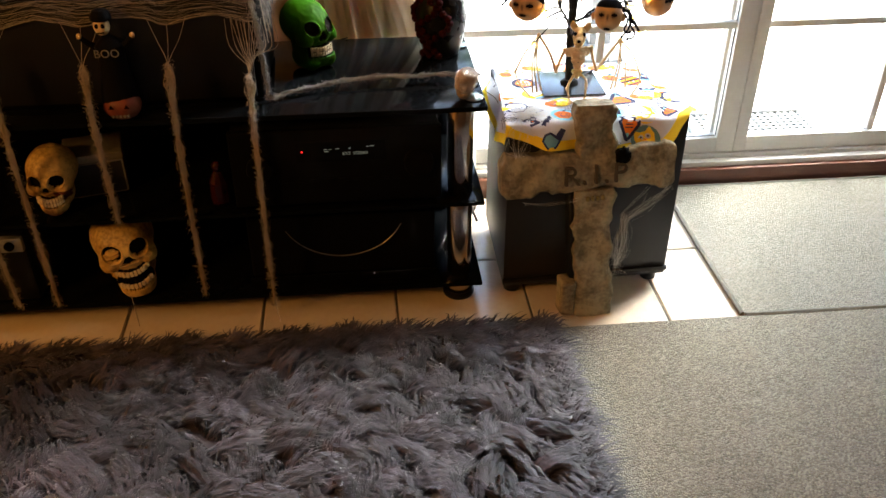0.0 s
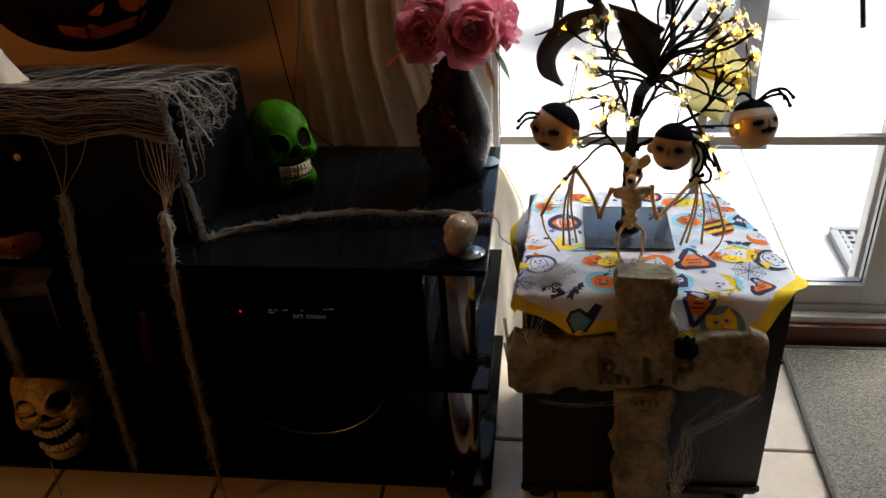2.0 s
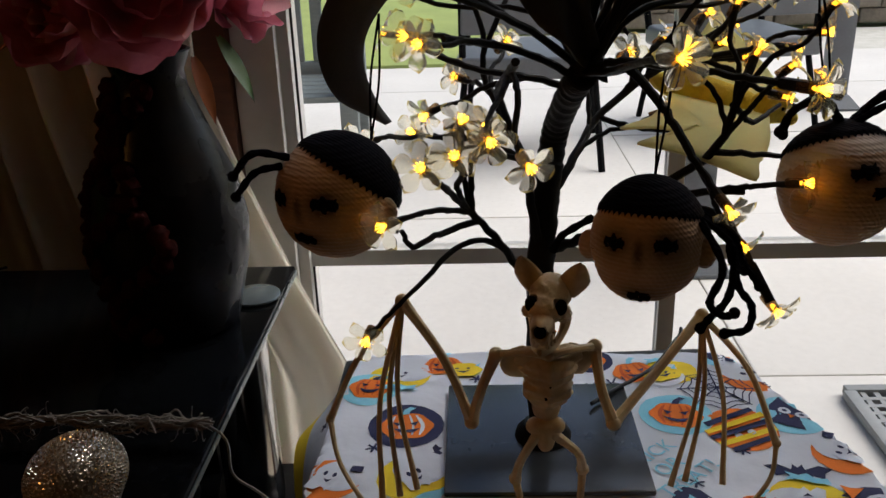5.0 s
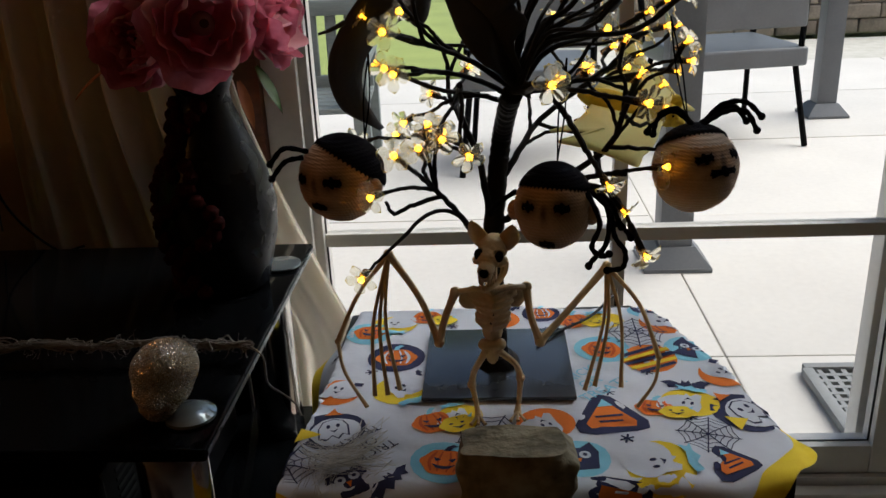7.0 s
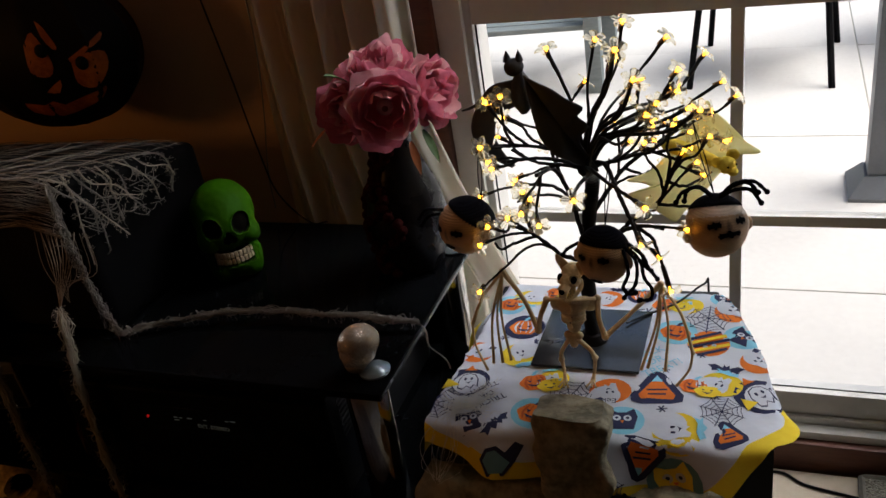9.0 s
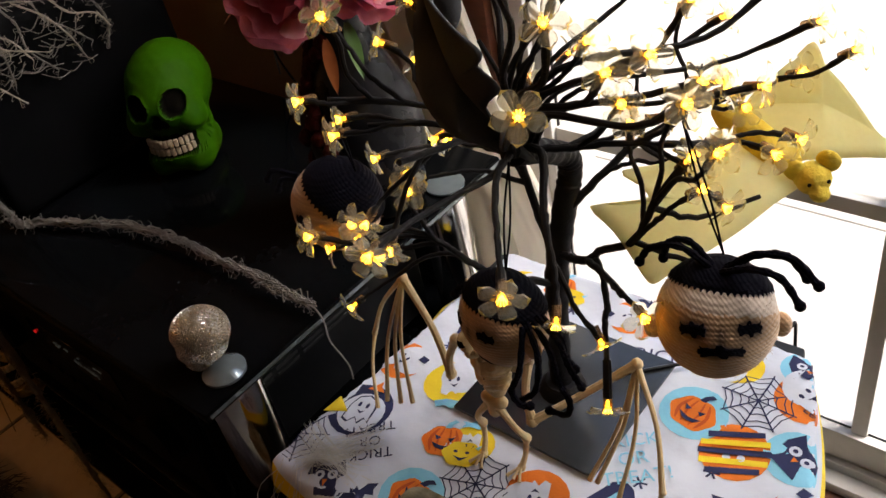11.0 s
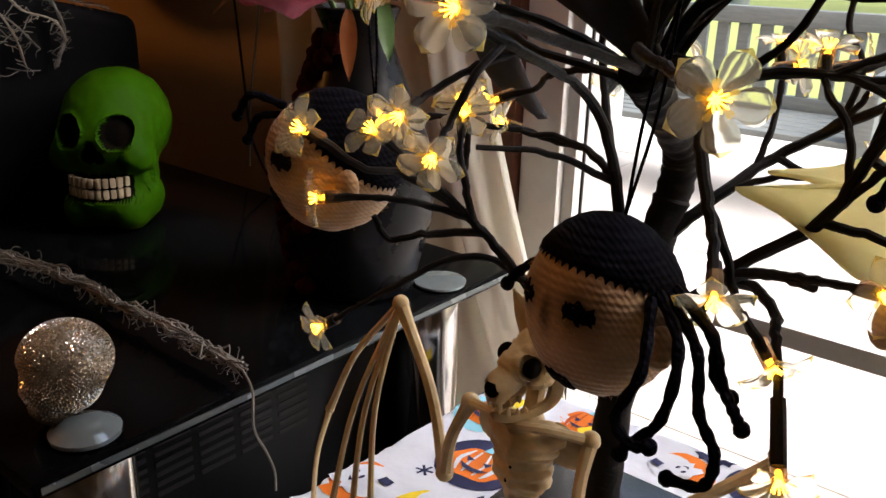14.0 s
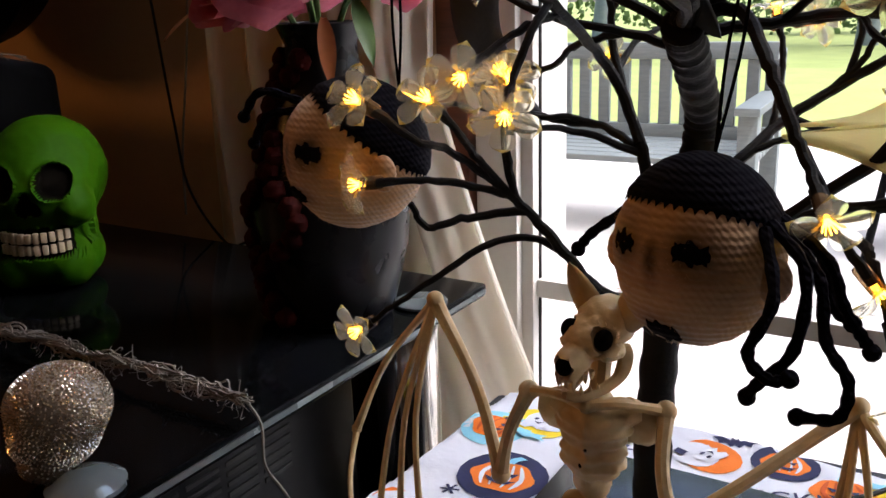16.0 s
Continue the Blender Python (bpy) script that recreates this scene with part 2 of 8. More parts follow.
# bulb glow put into the colour: petals tinted yellow, tips and feet amber
PETAL = mat("clear_petal", (1.0, 0.95, 0.76), (0.98, 0.9, 0.62), rough=0.12, trans=0.93, scale=200, bump=0.1)
PETAL_GLOW = mat("amber_glow_on_petal", (1.0, 0.8, 0.3), (0.98, 0.7, 0.16), rough=0.2, trans=0.85, scale=200, bump=0)
LED = lit("warm_led", (1.0, 0.53, 0.035), 7.0)
LED_CUP = mat("amber_led_cup", (0.55, 0.36, 0.2), (0.42, 0.25, 0.12), rough=0.2, trans=0.7, scale=200, bump=0)
for clear_part in (PETAL, PETAL_GLOW, LED_CUP):
    clear_part.node_tree.nodes["Principled BSDF"].inputs["IOR"].default_value = 1.07
YARN_SKIN = darkened(crochet("tan_crochet", (0.66, 0.425, 0.23), (0.49, 0.295, 0.15)))
YARN_PALE = darkened(crochet("pale_crochet", (0.78, 0.66, 0.54), (0.62, 0.5, 0.39)))
YARN_BLACK = crochet("black_crochet", (0.004, 0.004, 0.008), (0.002, 0.002, 0.005))
YARN_BLACK.node_tree.nodes["Principled BSDF"].inputs["Sheen Weight"].default_value = 0.01
YARN_BLACK.node_tree.nodes["Principled BSDF"].inputs["Specular IOR Level"].default_value = 0.06
FELT_BLACK = mat("black_ribbed_felt", (0.05, 0.05, 0.054), (0.032, 0.032, 0.036), rough=0.85, scale=40, fine=500, bump=0.6, depth=0.001)
FELT_YELLOW = mat("pale_yellow_felt", (0.92, 0.88, 0.56), (0.85, 0.79, 0.45), rough=0.9, scale=20, fine=300, bump=0.3, sss=0.15)
PLUSH_YELLOW = mat("yellow_plush", (0.8, 0.62, 0.08), (0.62, 0.45, 0.04), rough=0.95, scale=90, fine=500, bump=0.8, depth=0.003)
RHINESTONE = mat("gold_rhinestone", (0.97, 0.92, 0.84), (0.7, 0.58, 0.45), rough=0.05, metal=0.92, scale=300, fine=900, bump=0.1)
GLUE = mat("gold_backing", (0.36, 0.29, 0.21), (0.22, 0.165, 0.11), rough=0.6, scale=300)
ROSE = mat("dusty_pink_petal", (0.74, 0.25, 0.33), (0.5, 0.11, 0.17), rough=0.65, scale=35, fine=160, bump=0.3, sss=0.15)
ROSE_PALE = mat("pale_pink_petal", (0.86, 0.52, 0.54), (0.7, 0.32, 0.36), rough=0.65, scale=35, fine=160, bump=0.3, sss=0.15)
LEAF = mat("silk_leaf", (0.07, 0.16, 0.03), (0.04, 0.09, 0.02), rough=0.55, scale=40)
LEAF_DRY = mat("rust_leaf", (0.45, 0.14, 0.03), (0.25, 0.07, 0.02), rough=0.6, scale=40)
EYE = mat("eyeball_white", (0.46, 0.3, 0.27), (0.34, 0.17, 0.16), rough=0.2, scale=120, bump=0)
IRIS = mat("brown_iris", (0.12, 0.04, 0.03), rough=0.2, scale=80, bump=0)
VASE = mat("black_ceramic", (0.009, 0.009, 0.01), (0.005, 0.005, 0.006), rough=0.27, scale=30, bump=0.1, spec=0.18)
VASE_RED = mat("dark_red_relief", (0.04, 0.005, 0.004), (0.01, 0.002, 0.002), rough=0.8, spec=0.05, scale=60, bump=0.5)
PUMPKIN = mat("dull_orange_pumpkin", (0.2, 0.045, 0.02), (0.11, 0.022, 0.01), rough=0.5, scale=30)
JACK = mat("black_pumpkin", (0.006, 0.005, 0.005), (0.003, 0.003, 0.003), rough=0.6, spec=0.15, scale=20)
JACK_FACE = mat("orange_face_paint", (0.62, 0.15, 0.012), (0.36, 0.06, 0.004), rough=0.5, scale=26, contrast=(0.4, 0.6))
GHOST = mat("ivory_ghost", (0.82, 0.74, 0.56), (0.72, 0.62, 0.44), rough=0.5, scale=30, sss=0.2)
SLAB = mat("pale_concrete", (0.62, 0.6, 0.56), (0.5, 0.48, 0.45), rough=0.9, scale=2.5, fine=50, bump=0.25, vary=0.04, contrast=(0.2, 0.75))
JOINT = mat("mossy_joint", (0.56, 0.54, 0.49), (0.4, 0.39, 0.33), rough=1.0, scale=12)
GRASS = mat("lawn", (0.28, 0.33, 0.1), (0.19, 0.24, 0.065), rough=0.9, scale=2.5, fine=80, bump=0.6, depth=0.02)
POST = mat("slate_paint", (0.12, 0.13, 0.145), (0.09, 0.1, 0.11), rough=0.45, scale=10)
GREY_WOOD = mat("grey_painted_wood", (0.17, 0.2, 0.2), (0.11, 0.13, 0.13), rough=0.6, scale=12, fine=80, stretch=(1, 8, 8))
BRICK = mat("garden_stone", (0.3, 0.25, 0.2), (0.16, 0.13, 0.1), rough=0.95, scale=12, fine=60, bump=0.6, vary=0.25)
HEDGE = mat("hedge_leaf", (0.09, 0.16, 0.03), (0.04, 0.08, 0.015), rough=0.7, scale=9)
GREY_RUBBER = mat("grey_ramp_plastic", (0.26, 0.27, 0.27), (0.2, 0.21, 0.21), rough=0.6, scale=20)
PANE = clear("window_glass", (1, 1, 1), 0.0, 1.03)
DISC = mat("pale_disc", (0.3, 0.355, 0.37), (0.22, 0.27, 0.29), rough=0.08, metal=0.55, scale=20, bump=0)
PALE_BOX = mat("pale_card", (0.24, 0.23, 0.2), (0.17, 0.16, 0.14), rough=0.7, scale=20)
RUBY = mat("dark_ruby_glass", (0.05, 0.008, 0.014), (0.025, 0.005, 0.008), rough=0.08, scale=30, bump=0)
READOUT = lit("display_segments", (0.55, 0.85, 1.0), 0.012)
RED_LED = lit("red_standby_led", (1.0, 0.02, 0.02), 0.2)
for felt_like, share in ((FELT_YELLOW, 0.68), (CURTAIN, 0.7), (ROSE, 0.42), (ROSE_PALE, 0.42), (PETAL, 0.19), (PETAL_GLOW, 0.3)):
    thin(felt_like, share)
fn, fl = FUR.node_tree.nodes, FUR.node_tree.links                # every tuft its own shade
geo, tint, span = fn.new("ShaderNodeNewGeometry"), fn.new("ShaderNodeHueSaturation"), fn.new("ShaderNodeMapRange")
span.inputs[3].default_value, span.inputs[4].default_value = 0.05, 2.4
lock, share = fn.new("ShaderNodeAttribute"), fn.new("ShaderNodeMix")
lock.attribute_name, share.inputs[0].default_value = "lock", 0.6
fl.new(geo.outputs["Random Per Island"], share.inputs[2]), fl.new(lock.outputs["Fac"], share.inputs[3])
fl.new(share.outputs[0], span.inputs[0]), fl.new(span.outputs[0], tint.inputs["Value"])
fl.new(fn["Color Ramp"].outputs[0], tint.inputs["Color"]), fl.new(tint.outputs[0], fn["Principled BSDF"].inputs["Base Color"])


thin(WISP, 0.55)
thin(PETAL, 0.17)
thin(PETAL_GLOW, 0.3)

# ---- building tools ----
def thing(name, at, label, category, group="", kind=""):
    ob = new(name)
    ob.location, ob.empty_display_size = at, 0.02
    return tagged(ob, label, category, group, kind)


def part(name, bm, material, parent=None, label="", smooth=True, kind=""):
    """Links a bmesh, built in the place's coordinates, as one mesh."""
    data = bpy.data.meshes.new(name)
    bm.to_mesh(data)
    bm.free()
    for m in material if isinstance(material, (list, tuple)) else [material]:
        data.materials.append(m)
    if smooth:
        data.shade_smooth()
        data.set_sharp_from_angle(angle=radians(38))
    ob = new(name, data)
    if parent:
        ob.parent = parent
        if not parent.parent:
            ob.matrix_parent_inverse = Matrix.Translation(-parent.location)
    if label:
        ob["label"] = label
    if kind:
        ob["kind"] = kind
    return ob


def solid(name, bm, material, label, category, group="", kind="", smooth=True):
    return tagged(part(name, bm, material, None, "", smooth), label, category, group, kind)


def box(bm, lo, hi, bevel=0.0, seg=2, m=None, slot=0):
    r = bmesh.ops.create_cube(bm, size=1)
    vs = r["verts"]
    c, s = (Vector(lo) + Vector(hi)) / 2, Vector(hi) - Vector(lo)
    for v in vs:
        v.co = Vector((v.co.x * s.x, v.co.y * s.y, v.co.z * s.z)) + c
    faces = list({f for v in vs for f in v.link_faces})
    for f in faces:
        f.material_index = slot
    if bevel:
        es = list({e for v in vs for e in v.link_edges})
        o = bmesh.ops.bevel(bm, geom=es, offset=bevel, segments=seg, profile=0.6, affect="EDGES")
        vs = list({v for f in o["faces"] for v in f.verts} | {v for v in vs if v.is_valid})
    if m:
        for v in vs:
            v.co = m @ v.co
    return vs


def boxes(lo, hi, bevel=0.0, seg=2, m=None):
    bm = bmesh.new()
    box(bm, lo, hi, bevel, seg, m)
    return bm


def spline(pts, k=6):
    """A smooth way through the points."""
    pts = [Vector(p) for p in pts]
    if len(pts) < 3:
        return [pts[0].lerp(pts[-1], i / k) for i in range(k + 1)]
    ext = [pts[0] * 2 - pts[1], *pts, pts[-1] * 2 - pts[-2]]
    out = []
    for a, b, c, d in zip(ext, ext[1:], ext[2:], ext[3:]):
        for i in range(k):
            t = i / k
            out.append(0.5 * (2 * b + (c - a) * t + (2 * a - 5 * b + 4 * c - d) * t * t + (3 * b - a - 3 * c + d) * t ** 3))
    return out + [pts[-1]]


def tube(bm, pts, radii, n=6, slot=0, flat=1.0):
    """A round bar along the points, with a radius at each (or one for all)."""
    pts = [Vector(p) for p in pts]
    if not isinstance(radii, (list, tuple)):
        radii = [radii] * len(pts)
    up, rings = None, []
    for i, p in enumerate(pts):
        d = (pts[min(i + 1, len(pts) - 1)] - pts[max(i - 1, 0)]).normalized()
        if up is None:
            up = d.orthogonal().normalized()
        up = (up - d * up.dot(d)).normalized()
        side = d.cross(up)
        rings.append([bm.verts.new(p + (up * math.cos(a) + side * math.sin(a) * flat) * radii[i])
                      for a in (2 * math.pi * j / n for j in range(n))])
    for a, b in zip(rings, rings[1:]):
        for j in range(n):
            bm.faces.new((a[j], a[(j + 1) % n], b[(j + 1) % n], b[j])).material_index = slot
    bm.faces.new(rings[0][::-1]).material_index = slot
    bm.faces.new(rings[-1]).material_index = slot


def taper(a, b, k):
    return [a + (b - a) * i / (k - 1) for i in range(k)]


def lathe(bm, at, profile, n=24, slot=0, m=None):
    """Turned round the upright axis through at: (radius, height) from below to above."""
    at = Vector(at)
    rings = []
    for r, z in profile:
        rings.append([bm.verts.new(at + Vector((r * math.cos(2 * math.pi * j / n), r * math.sin(2 * math.pi * j / n), z)))
                      for j in range(n)])
    for a, b in zip(rings, rings[1:]):
        for j in range(n):
            bm.faces.new((a[j], a[(j + 1) % n], b[(j + 1) % n], b[j])).material_index = slot
    if profile[0][0] > 1e-5:
        bm.faces.new(rings[0][::-1]).material_index = slot
    if profile[-1][0] > 1e-5:
        bm.faces.new(rings[-1]).material_index = slot
    if m:
        for ring in rings:
            for v in ring:
                v.co = m @ v.co


def blob(bm, at, radii, shape=None, u=20, v=14, slot=0, m=None):
    """A rounded lump; shape(d) scales it by direction."""
    r = bmesh.ops.create_uvsphere(bm, u_segments=u, v_segments=v, radius=1)
    for w in r["verts"]:
        k = shape(w.co.copy()) if shape else 1.0
        w.co = Vector((w.co.x * radii[0], w.co.y * radii[1], w.co.z * radii[2])) * k
        if m:
            w.co = m @ w.co
        w.co += Vector(at)
    for f in {f for w in r["verts"] for f in w.link_faces}:
        f.material_index = slot


def fused(bm, lumps, heart, m=None, fine=5, sharp=28.0, tweak=None, slot=0):
    """Egg-shaped lumps (centre, radii) melted into one closed skin round heart; tweak(p, d) may move a point."""
    heart = Vector(heart)
    r = bmesh.ops.create_icosphere(bm, subdivisions=fine, radius=1)
    for v in r["verts"]:
        d = v.co.normalized()
        total = 0.0
        for c, q in lumps:
            o = heart - Vector(c)
            a = sum((d[i] / q[i]) ** 2 for i in range(3))
            b = 2 * sum(d[i] * o[i] / q[i] ** 2 for i in range(3))
            e = sum((o[i] / q[i]) ** 2 for i in range(3)) - 1
            root = b * b - 4 * a * e
            if root > 0:
                total += math.exp(sharp * max((-b + math.sqrt(root)) / (2 * a), 0))
        p = heart + d * (math.log(max(total, 1.01)) / sharp)
        if tweak:
            p = tweak(p, d)
        v.co = m @ p if m else p
    for f in {f for v in r["verts"] for f in v.link_faces}:
        f.material_index = slot
    return r["verts"]


def sheet(bm, nu, nv, f, slot=0):
    """A grid of points f(u, v), u and v from 0 to 1."""
    g = [[bm.verts.new(f(i / nu, j / nv)) for i in range(nu + 1)] for j in range(nv + 1)]
    for j in range(nv):
        for i in range(nu):
            bm.faces.new((g[j][i], g[j][i + 1], g[j + 1][i + 1], g[j + 1][i])).material_index = slot


def lettering(bm, text, size, m, slot=0, extrude=0.0):
    """Letters in the built-in font, as faces, at the pose m."""
    c = bpy.data.curves.new("letters", "FONT")
    c.body, c.size, c.align_x, c.align_y, c.extrude = text, size, "CENTER", "CENTER", extrude
    c.resolution_u = 3
    o = bpy.data.objects.new("letters", c)
    scene.collection.objects.link(o)
    data = bpy.data.meshes.new_from_object(o.evaluated_get(bpy.context.evaluated_depsgraph_get()))
    bpy.data.objects.remove(o)
    before = set(bm.verts)
    bm.from_mesh(data)
    fresh = [v for v in bm.verts if v not in before]
    for v in fresh:
        v.co = m @ v.co
    for f in {f for v in fresh for f in v.link_faces}:
        f.material_index = slot
    bpy.data.meshes.remove(data)


def wob(x, y=0.0, z=0.0, s=1.0):
    return noise.noise(Vector((x * s, y * s, z * s)))


# ---- the room ----
floor = solid("floor", boxes((-3.4, -6.4, -0.12), (4.4, 0.30, -0.004)), GROUT, "dark grout bed under pale glazed floor tiles", "floor", kind="structure", smooth=False)
tile_bm = bmesh.new()
box(tile_bm, (-0.1475, -0.1475, -0.01), (0.1475, 0.1475, 0), 0.0025, 1)
tile_mesh = bpy.data.meshes.new("tile")
tile_bm.to_mesh(tile_mesh)
tile_bm.free()
tile_mesh.materials.append(TILE)

wall_bm = boxes((-3.4, 0.38, -0.12), (-0.172, 0.445, 2.5))
wall_north = solid("wall_north", wall_bm, WALL, "warm cream painted wall behind the black stand", "wall", kind="structure", smooth=False)
solid("wall_lintel", boxes((-0.17, 0.36, 2.12), (1.52, 0.445, 2.5)), WALL, "cream wall above the patio door", "wall", kind="structure", smooth=False)
solid("wall_north_east", boxes((1.52, 0.36, -0.12), (4.4, 0.58, 2.5)), WALL, "cream wall beside the patio door", "wall", kind="structure", smooth=False)
solid("wall_west", boxes((-3.6, -6.6, -0.12), (-3.4, 0.58, 2.5)), DIM_WALL, "plain unseen living room wall, darkened to weaken the bounced light", "wall", kind="structure", smooth=False)
solid("wall_east", boxes((4.4, -6.6, -0.12), (4.6, 0.58, 2.5)), DIM_WALL, "plain unseen living room wall, darkened to weaken the bounced light", "wall", kind="structure", smooth=False)
solid("wall_south", boxes((-3.4, -6.6, -0.12), (4.4, -6.4, 2.5)), DIM_WALL, "plain unseen living room wall, darkened to weaken the bounced light", "wall", kind="structure", smooth=False)
solid("ceiling", boxes((-3.6, -6.6, 2.5), (4.6, 0.58, 2.6)), CEILING, "plain unseen ceiling, tinted tan to warm the bounced light", "ceiling", kind="structure", smooth=False)

# pendant lamp beside the walk
lamp = thing("pendant_lamp", (-2.4, -1.6, 2.5), "small warm pendant lamp on a long metal stem", "pendant lamp")
bm = bmesh.new()
lathe(bm, (-2.4, -1.6, 2.46), [(0.06, 0), (0.065, 0.02), (0.05, 0.04)], 20)
part("rose", bm, CHROME, lamp)
bm = bmesh.new()
tube(bm, [(-2.4, -1.6, 1.52), (-2.4, -1.6, 2.47)], 0.006, 8)
part("stem", bm, CHROME, lamp)

# wooden threshold and door trim
solid("threshold", boxes((-0.2, 0.305, -0.02), (1.55, 0.36, 0.052), 0.006), WOOD, "red-brown varnished wooden door threshold", "threshold", kind="structure")
solid("trim", boxes((-0.205, 0.325, 0.0), (-0.172, 0.379, 2.1), 0.004), WOOD, "red-brown wooden strip beside the door frame", "trim", kind="structure")

# ---- patio door ----
door = thing("door_1", (0.6, 0.36, 0.05), "cream patio door with large glazed leaves and slim bars", "patio door", kind="structure")


def bar(name, lo, hi, bevel=0.003, parent=None):
    return part(name, boxes(lo, hi, bevel, 2), FRAME, parent or door)


bar("jamb", (-0.171, 0.335, 0.05), (-0.128, 0.45, 2.1))
bar("jamb", (1.46, 0.335, 0.05), (1.52, 0.45, 2.1))
bar("head", (-0.128, 0.335, 2.04), (1.46, 0.45, 2.1))
bar("sill", (-0.17, 0.318, 0.0525), (1.52, 0.45, 0.068), 0.002)
bar("track", (-0.128, 0.338, 0.068), (1.46, 0.42, 0.082), 0.001)


def leaf(x0, x1, middle, wide=0.034):
    """One glazed leaf between x0 and x1: its glass, bars and rails."""
    one = bar("leaf", (x0 - 0.034, 0.345, 0.083), (x0, 0.38, 2.038))
    bar("stile", (x1, 0.345, 0.083), (x1 + wide, 0.38, 2.038))
    bar("bottom_rail", (x0, 0.345, 0.083), (x1, 0.38, 0.128))
    bar("mid_rail", (x0, 0.343, 0.772), (x1, 0.382, 0.828))
    bar("top_rail", (x0, 0.345, 1.99), (x1, 0.38, 2.038))
    for z in (0.444, 1.2, 1.6):
        bar("glazing_bar", (x0, 0.352, z - 0.009), (x1, 0.372, z + 0.009), 0.002)
    for z0, z1 in ((0.128, 0.435), (0.453, 0.772), (0.828, 1.191), (1.209, 1.591), (1.609, 1.99)):
        bar("glazing_bar", (middle - 0.009, 0.3525, z0), (middle + 0.009, 0.3715, z1), 0.002)
        for a, b in ((x0, middle - 0.009), (middle + 0.009, x1)):
            pane = part("pane", boxes((a, 0.360, z0), (b, 0.364, z1)), PANE, door, smooth=False)
            pane.visible_shadow = False
    for z in (0.1285, 0.7705):
        part("gasket", boxes((x0, 0.3575, z), (x1, 0.3595, z + 0.0012)), GASKET, door, smooth=False)
    part("gasket", boxes((x0, 0.357, 0.13), (x0 + 0.002, 0.3595, 0.77)), GASKET, door, smooth=False)
    part("gasket", boxes((x1 - 0.002, 0.357, 0.13), (x1, 0.3595, 0.77)), GASKET, door, smooth=False)


leaf(-0.094 - 0.022, 0.616, 0.262, 0.051)
bar("outer_stile", (0.609, 0.386, 0.083), (0.668, 0.42, 2.038))
leaf(0.702, 1.42, 1.06)

# ---- floor coverings ----
bm = bmesh.new()
sheet(bm, 60, 60, lambda u, v: Vector((-3.3 + 7.6 * u, -6.3 + 6.012 * v, 0.0085 + 0.0012 * wob(u * 60, v * 60))))
box(bm, (-3.3, -6.3, 0.0005), (4.3, -0.288, 0.0072))
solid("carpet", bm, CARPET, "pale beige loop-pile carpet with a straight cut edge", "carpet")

mat_thing = thing("door_mat", (0.9, 0.0, 0), "grey-beige loop-pile mat with a bound edge before the door", "mat")
bm = bmesh.new()
sheet(bm, 60, 40, lambda u, v: Vector((0.466 + 0.95 * u, -0.281 + 0.57 * v, 0.0105 + 0.0012 * wob(u * 20, v * 20))))
box(bm, (0.466, -0.281, 0.0005), (1.416, 0.289, 0.009))
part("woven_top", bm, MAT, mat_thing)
bm = bmesh.new()
loop = spline([(0.47, -0.284, 0.0075), (0.93, -0.286, 0.008), (1.415, -0.284, 0.0075)], 20) + \
    spline([(1.418, -0.28, 0.0075), (1.419, 0.0, 0.008), (1.417, 0.288, 0.0075)], 14) + \
    spline([(1.41, 0.291, 0.0075), (0.93, 0.29, 0.008), (0.47, 0.291, 0.0075)], 20) + \
    spline([(0.463, 0.288, 0.0075), (0.461, 0.0, 0.008), (0.463, -0.28, 0.0075)], 14)
tube(bm, loop, [0.0062 + 0.0012 * wob(i * 1.7) for i in range(len(loop))], 6)
part("binding", bm, BINDING, mat_thing)


# ---- black glass stand ----
stand = thing("television_stand", (-0.9, 0.0, 0.0), "black glass three-shelf stand with chrome tube legs", "stand")
for name, z0, z1 in (("top_shelf", 0.475, 0.486), ("middle_shelf", 0.260, 0.269), ("bottom_shelf", 0.052, 0.062)):
    part(name, boxes((-1.70, -0.176, z0), (-0.107, 0.236, z1), 0.0025, 2), BLACK_GLASS, stand)
part("glass_edge", boxes((-0.1065, -0.172, 0.4785), (-0.1058, 0.233, 0.4825)), GLASS_EDGE, stand, "pale polished glass edge", smooth=False)
for x in (-0.155, -1.646):
    for y in (-0.124, 0.184):
        bm = bmesh.new()
        for z0, z1 in ((0.014, 0.052), (0.062, 0.260), (0.269, 0.475)):
            lathe(bm, (x, y, 0), [(0.026, z0), (0.0275, z0 + 0.002), (0.0275, z1 - 0.002), (0.026, z1)], 28)
        leg = part("leg", bm, CHROME, stand, "chrome tube leg")
        bm = bmesh.new()
        lathe(bm, (x, y, 0), [(0.033, 0.0), (0.036, 0.004), (0.036, 0.01), (0.031, 0.014)], 28)
        part("foot", bm, BLACK, leg, "black rubber foot ring")
part("back_panel", boxes((-1.66, 0.22, 0.063), (-0.2, 0.232, 0.474), 0.002), SATIN, stand)

# ---- audio receiver ----
amp = thing("audio_receiver", (-0.4, 0, 0.269), "black audio receiver with a lit blue-white readout", "receiver")
part("body", boxes((-0.618, -0.150, 0.282), (-0.202, 0.17, 0.446), 0.004), BLACK, amp)
part("front_panel", boxes((-0.622, -0.168, 0.280), (-0.198, -0.151, 0.447), 0.005, 3), SATIN, amp)
part("display_window", boxes((-0.49, -0.1695, 0.378), (-0.31, -0.1685, 0.422), 0.0004, 1), BLACK_GLASS, amp)
bm = bmesh.new()
upright = pose(-0.372, -0.1705, 0.3945, 90)
lettering(bm, "EXT. STEREO", 0.0088, upright)
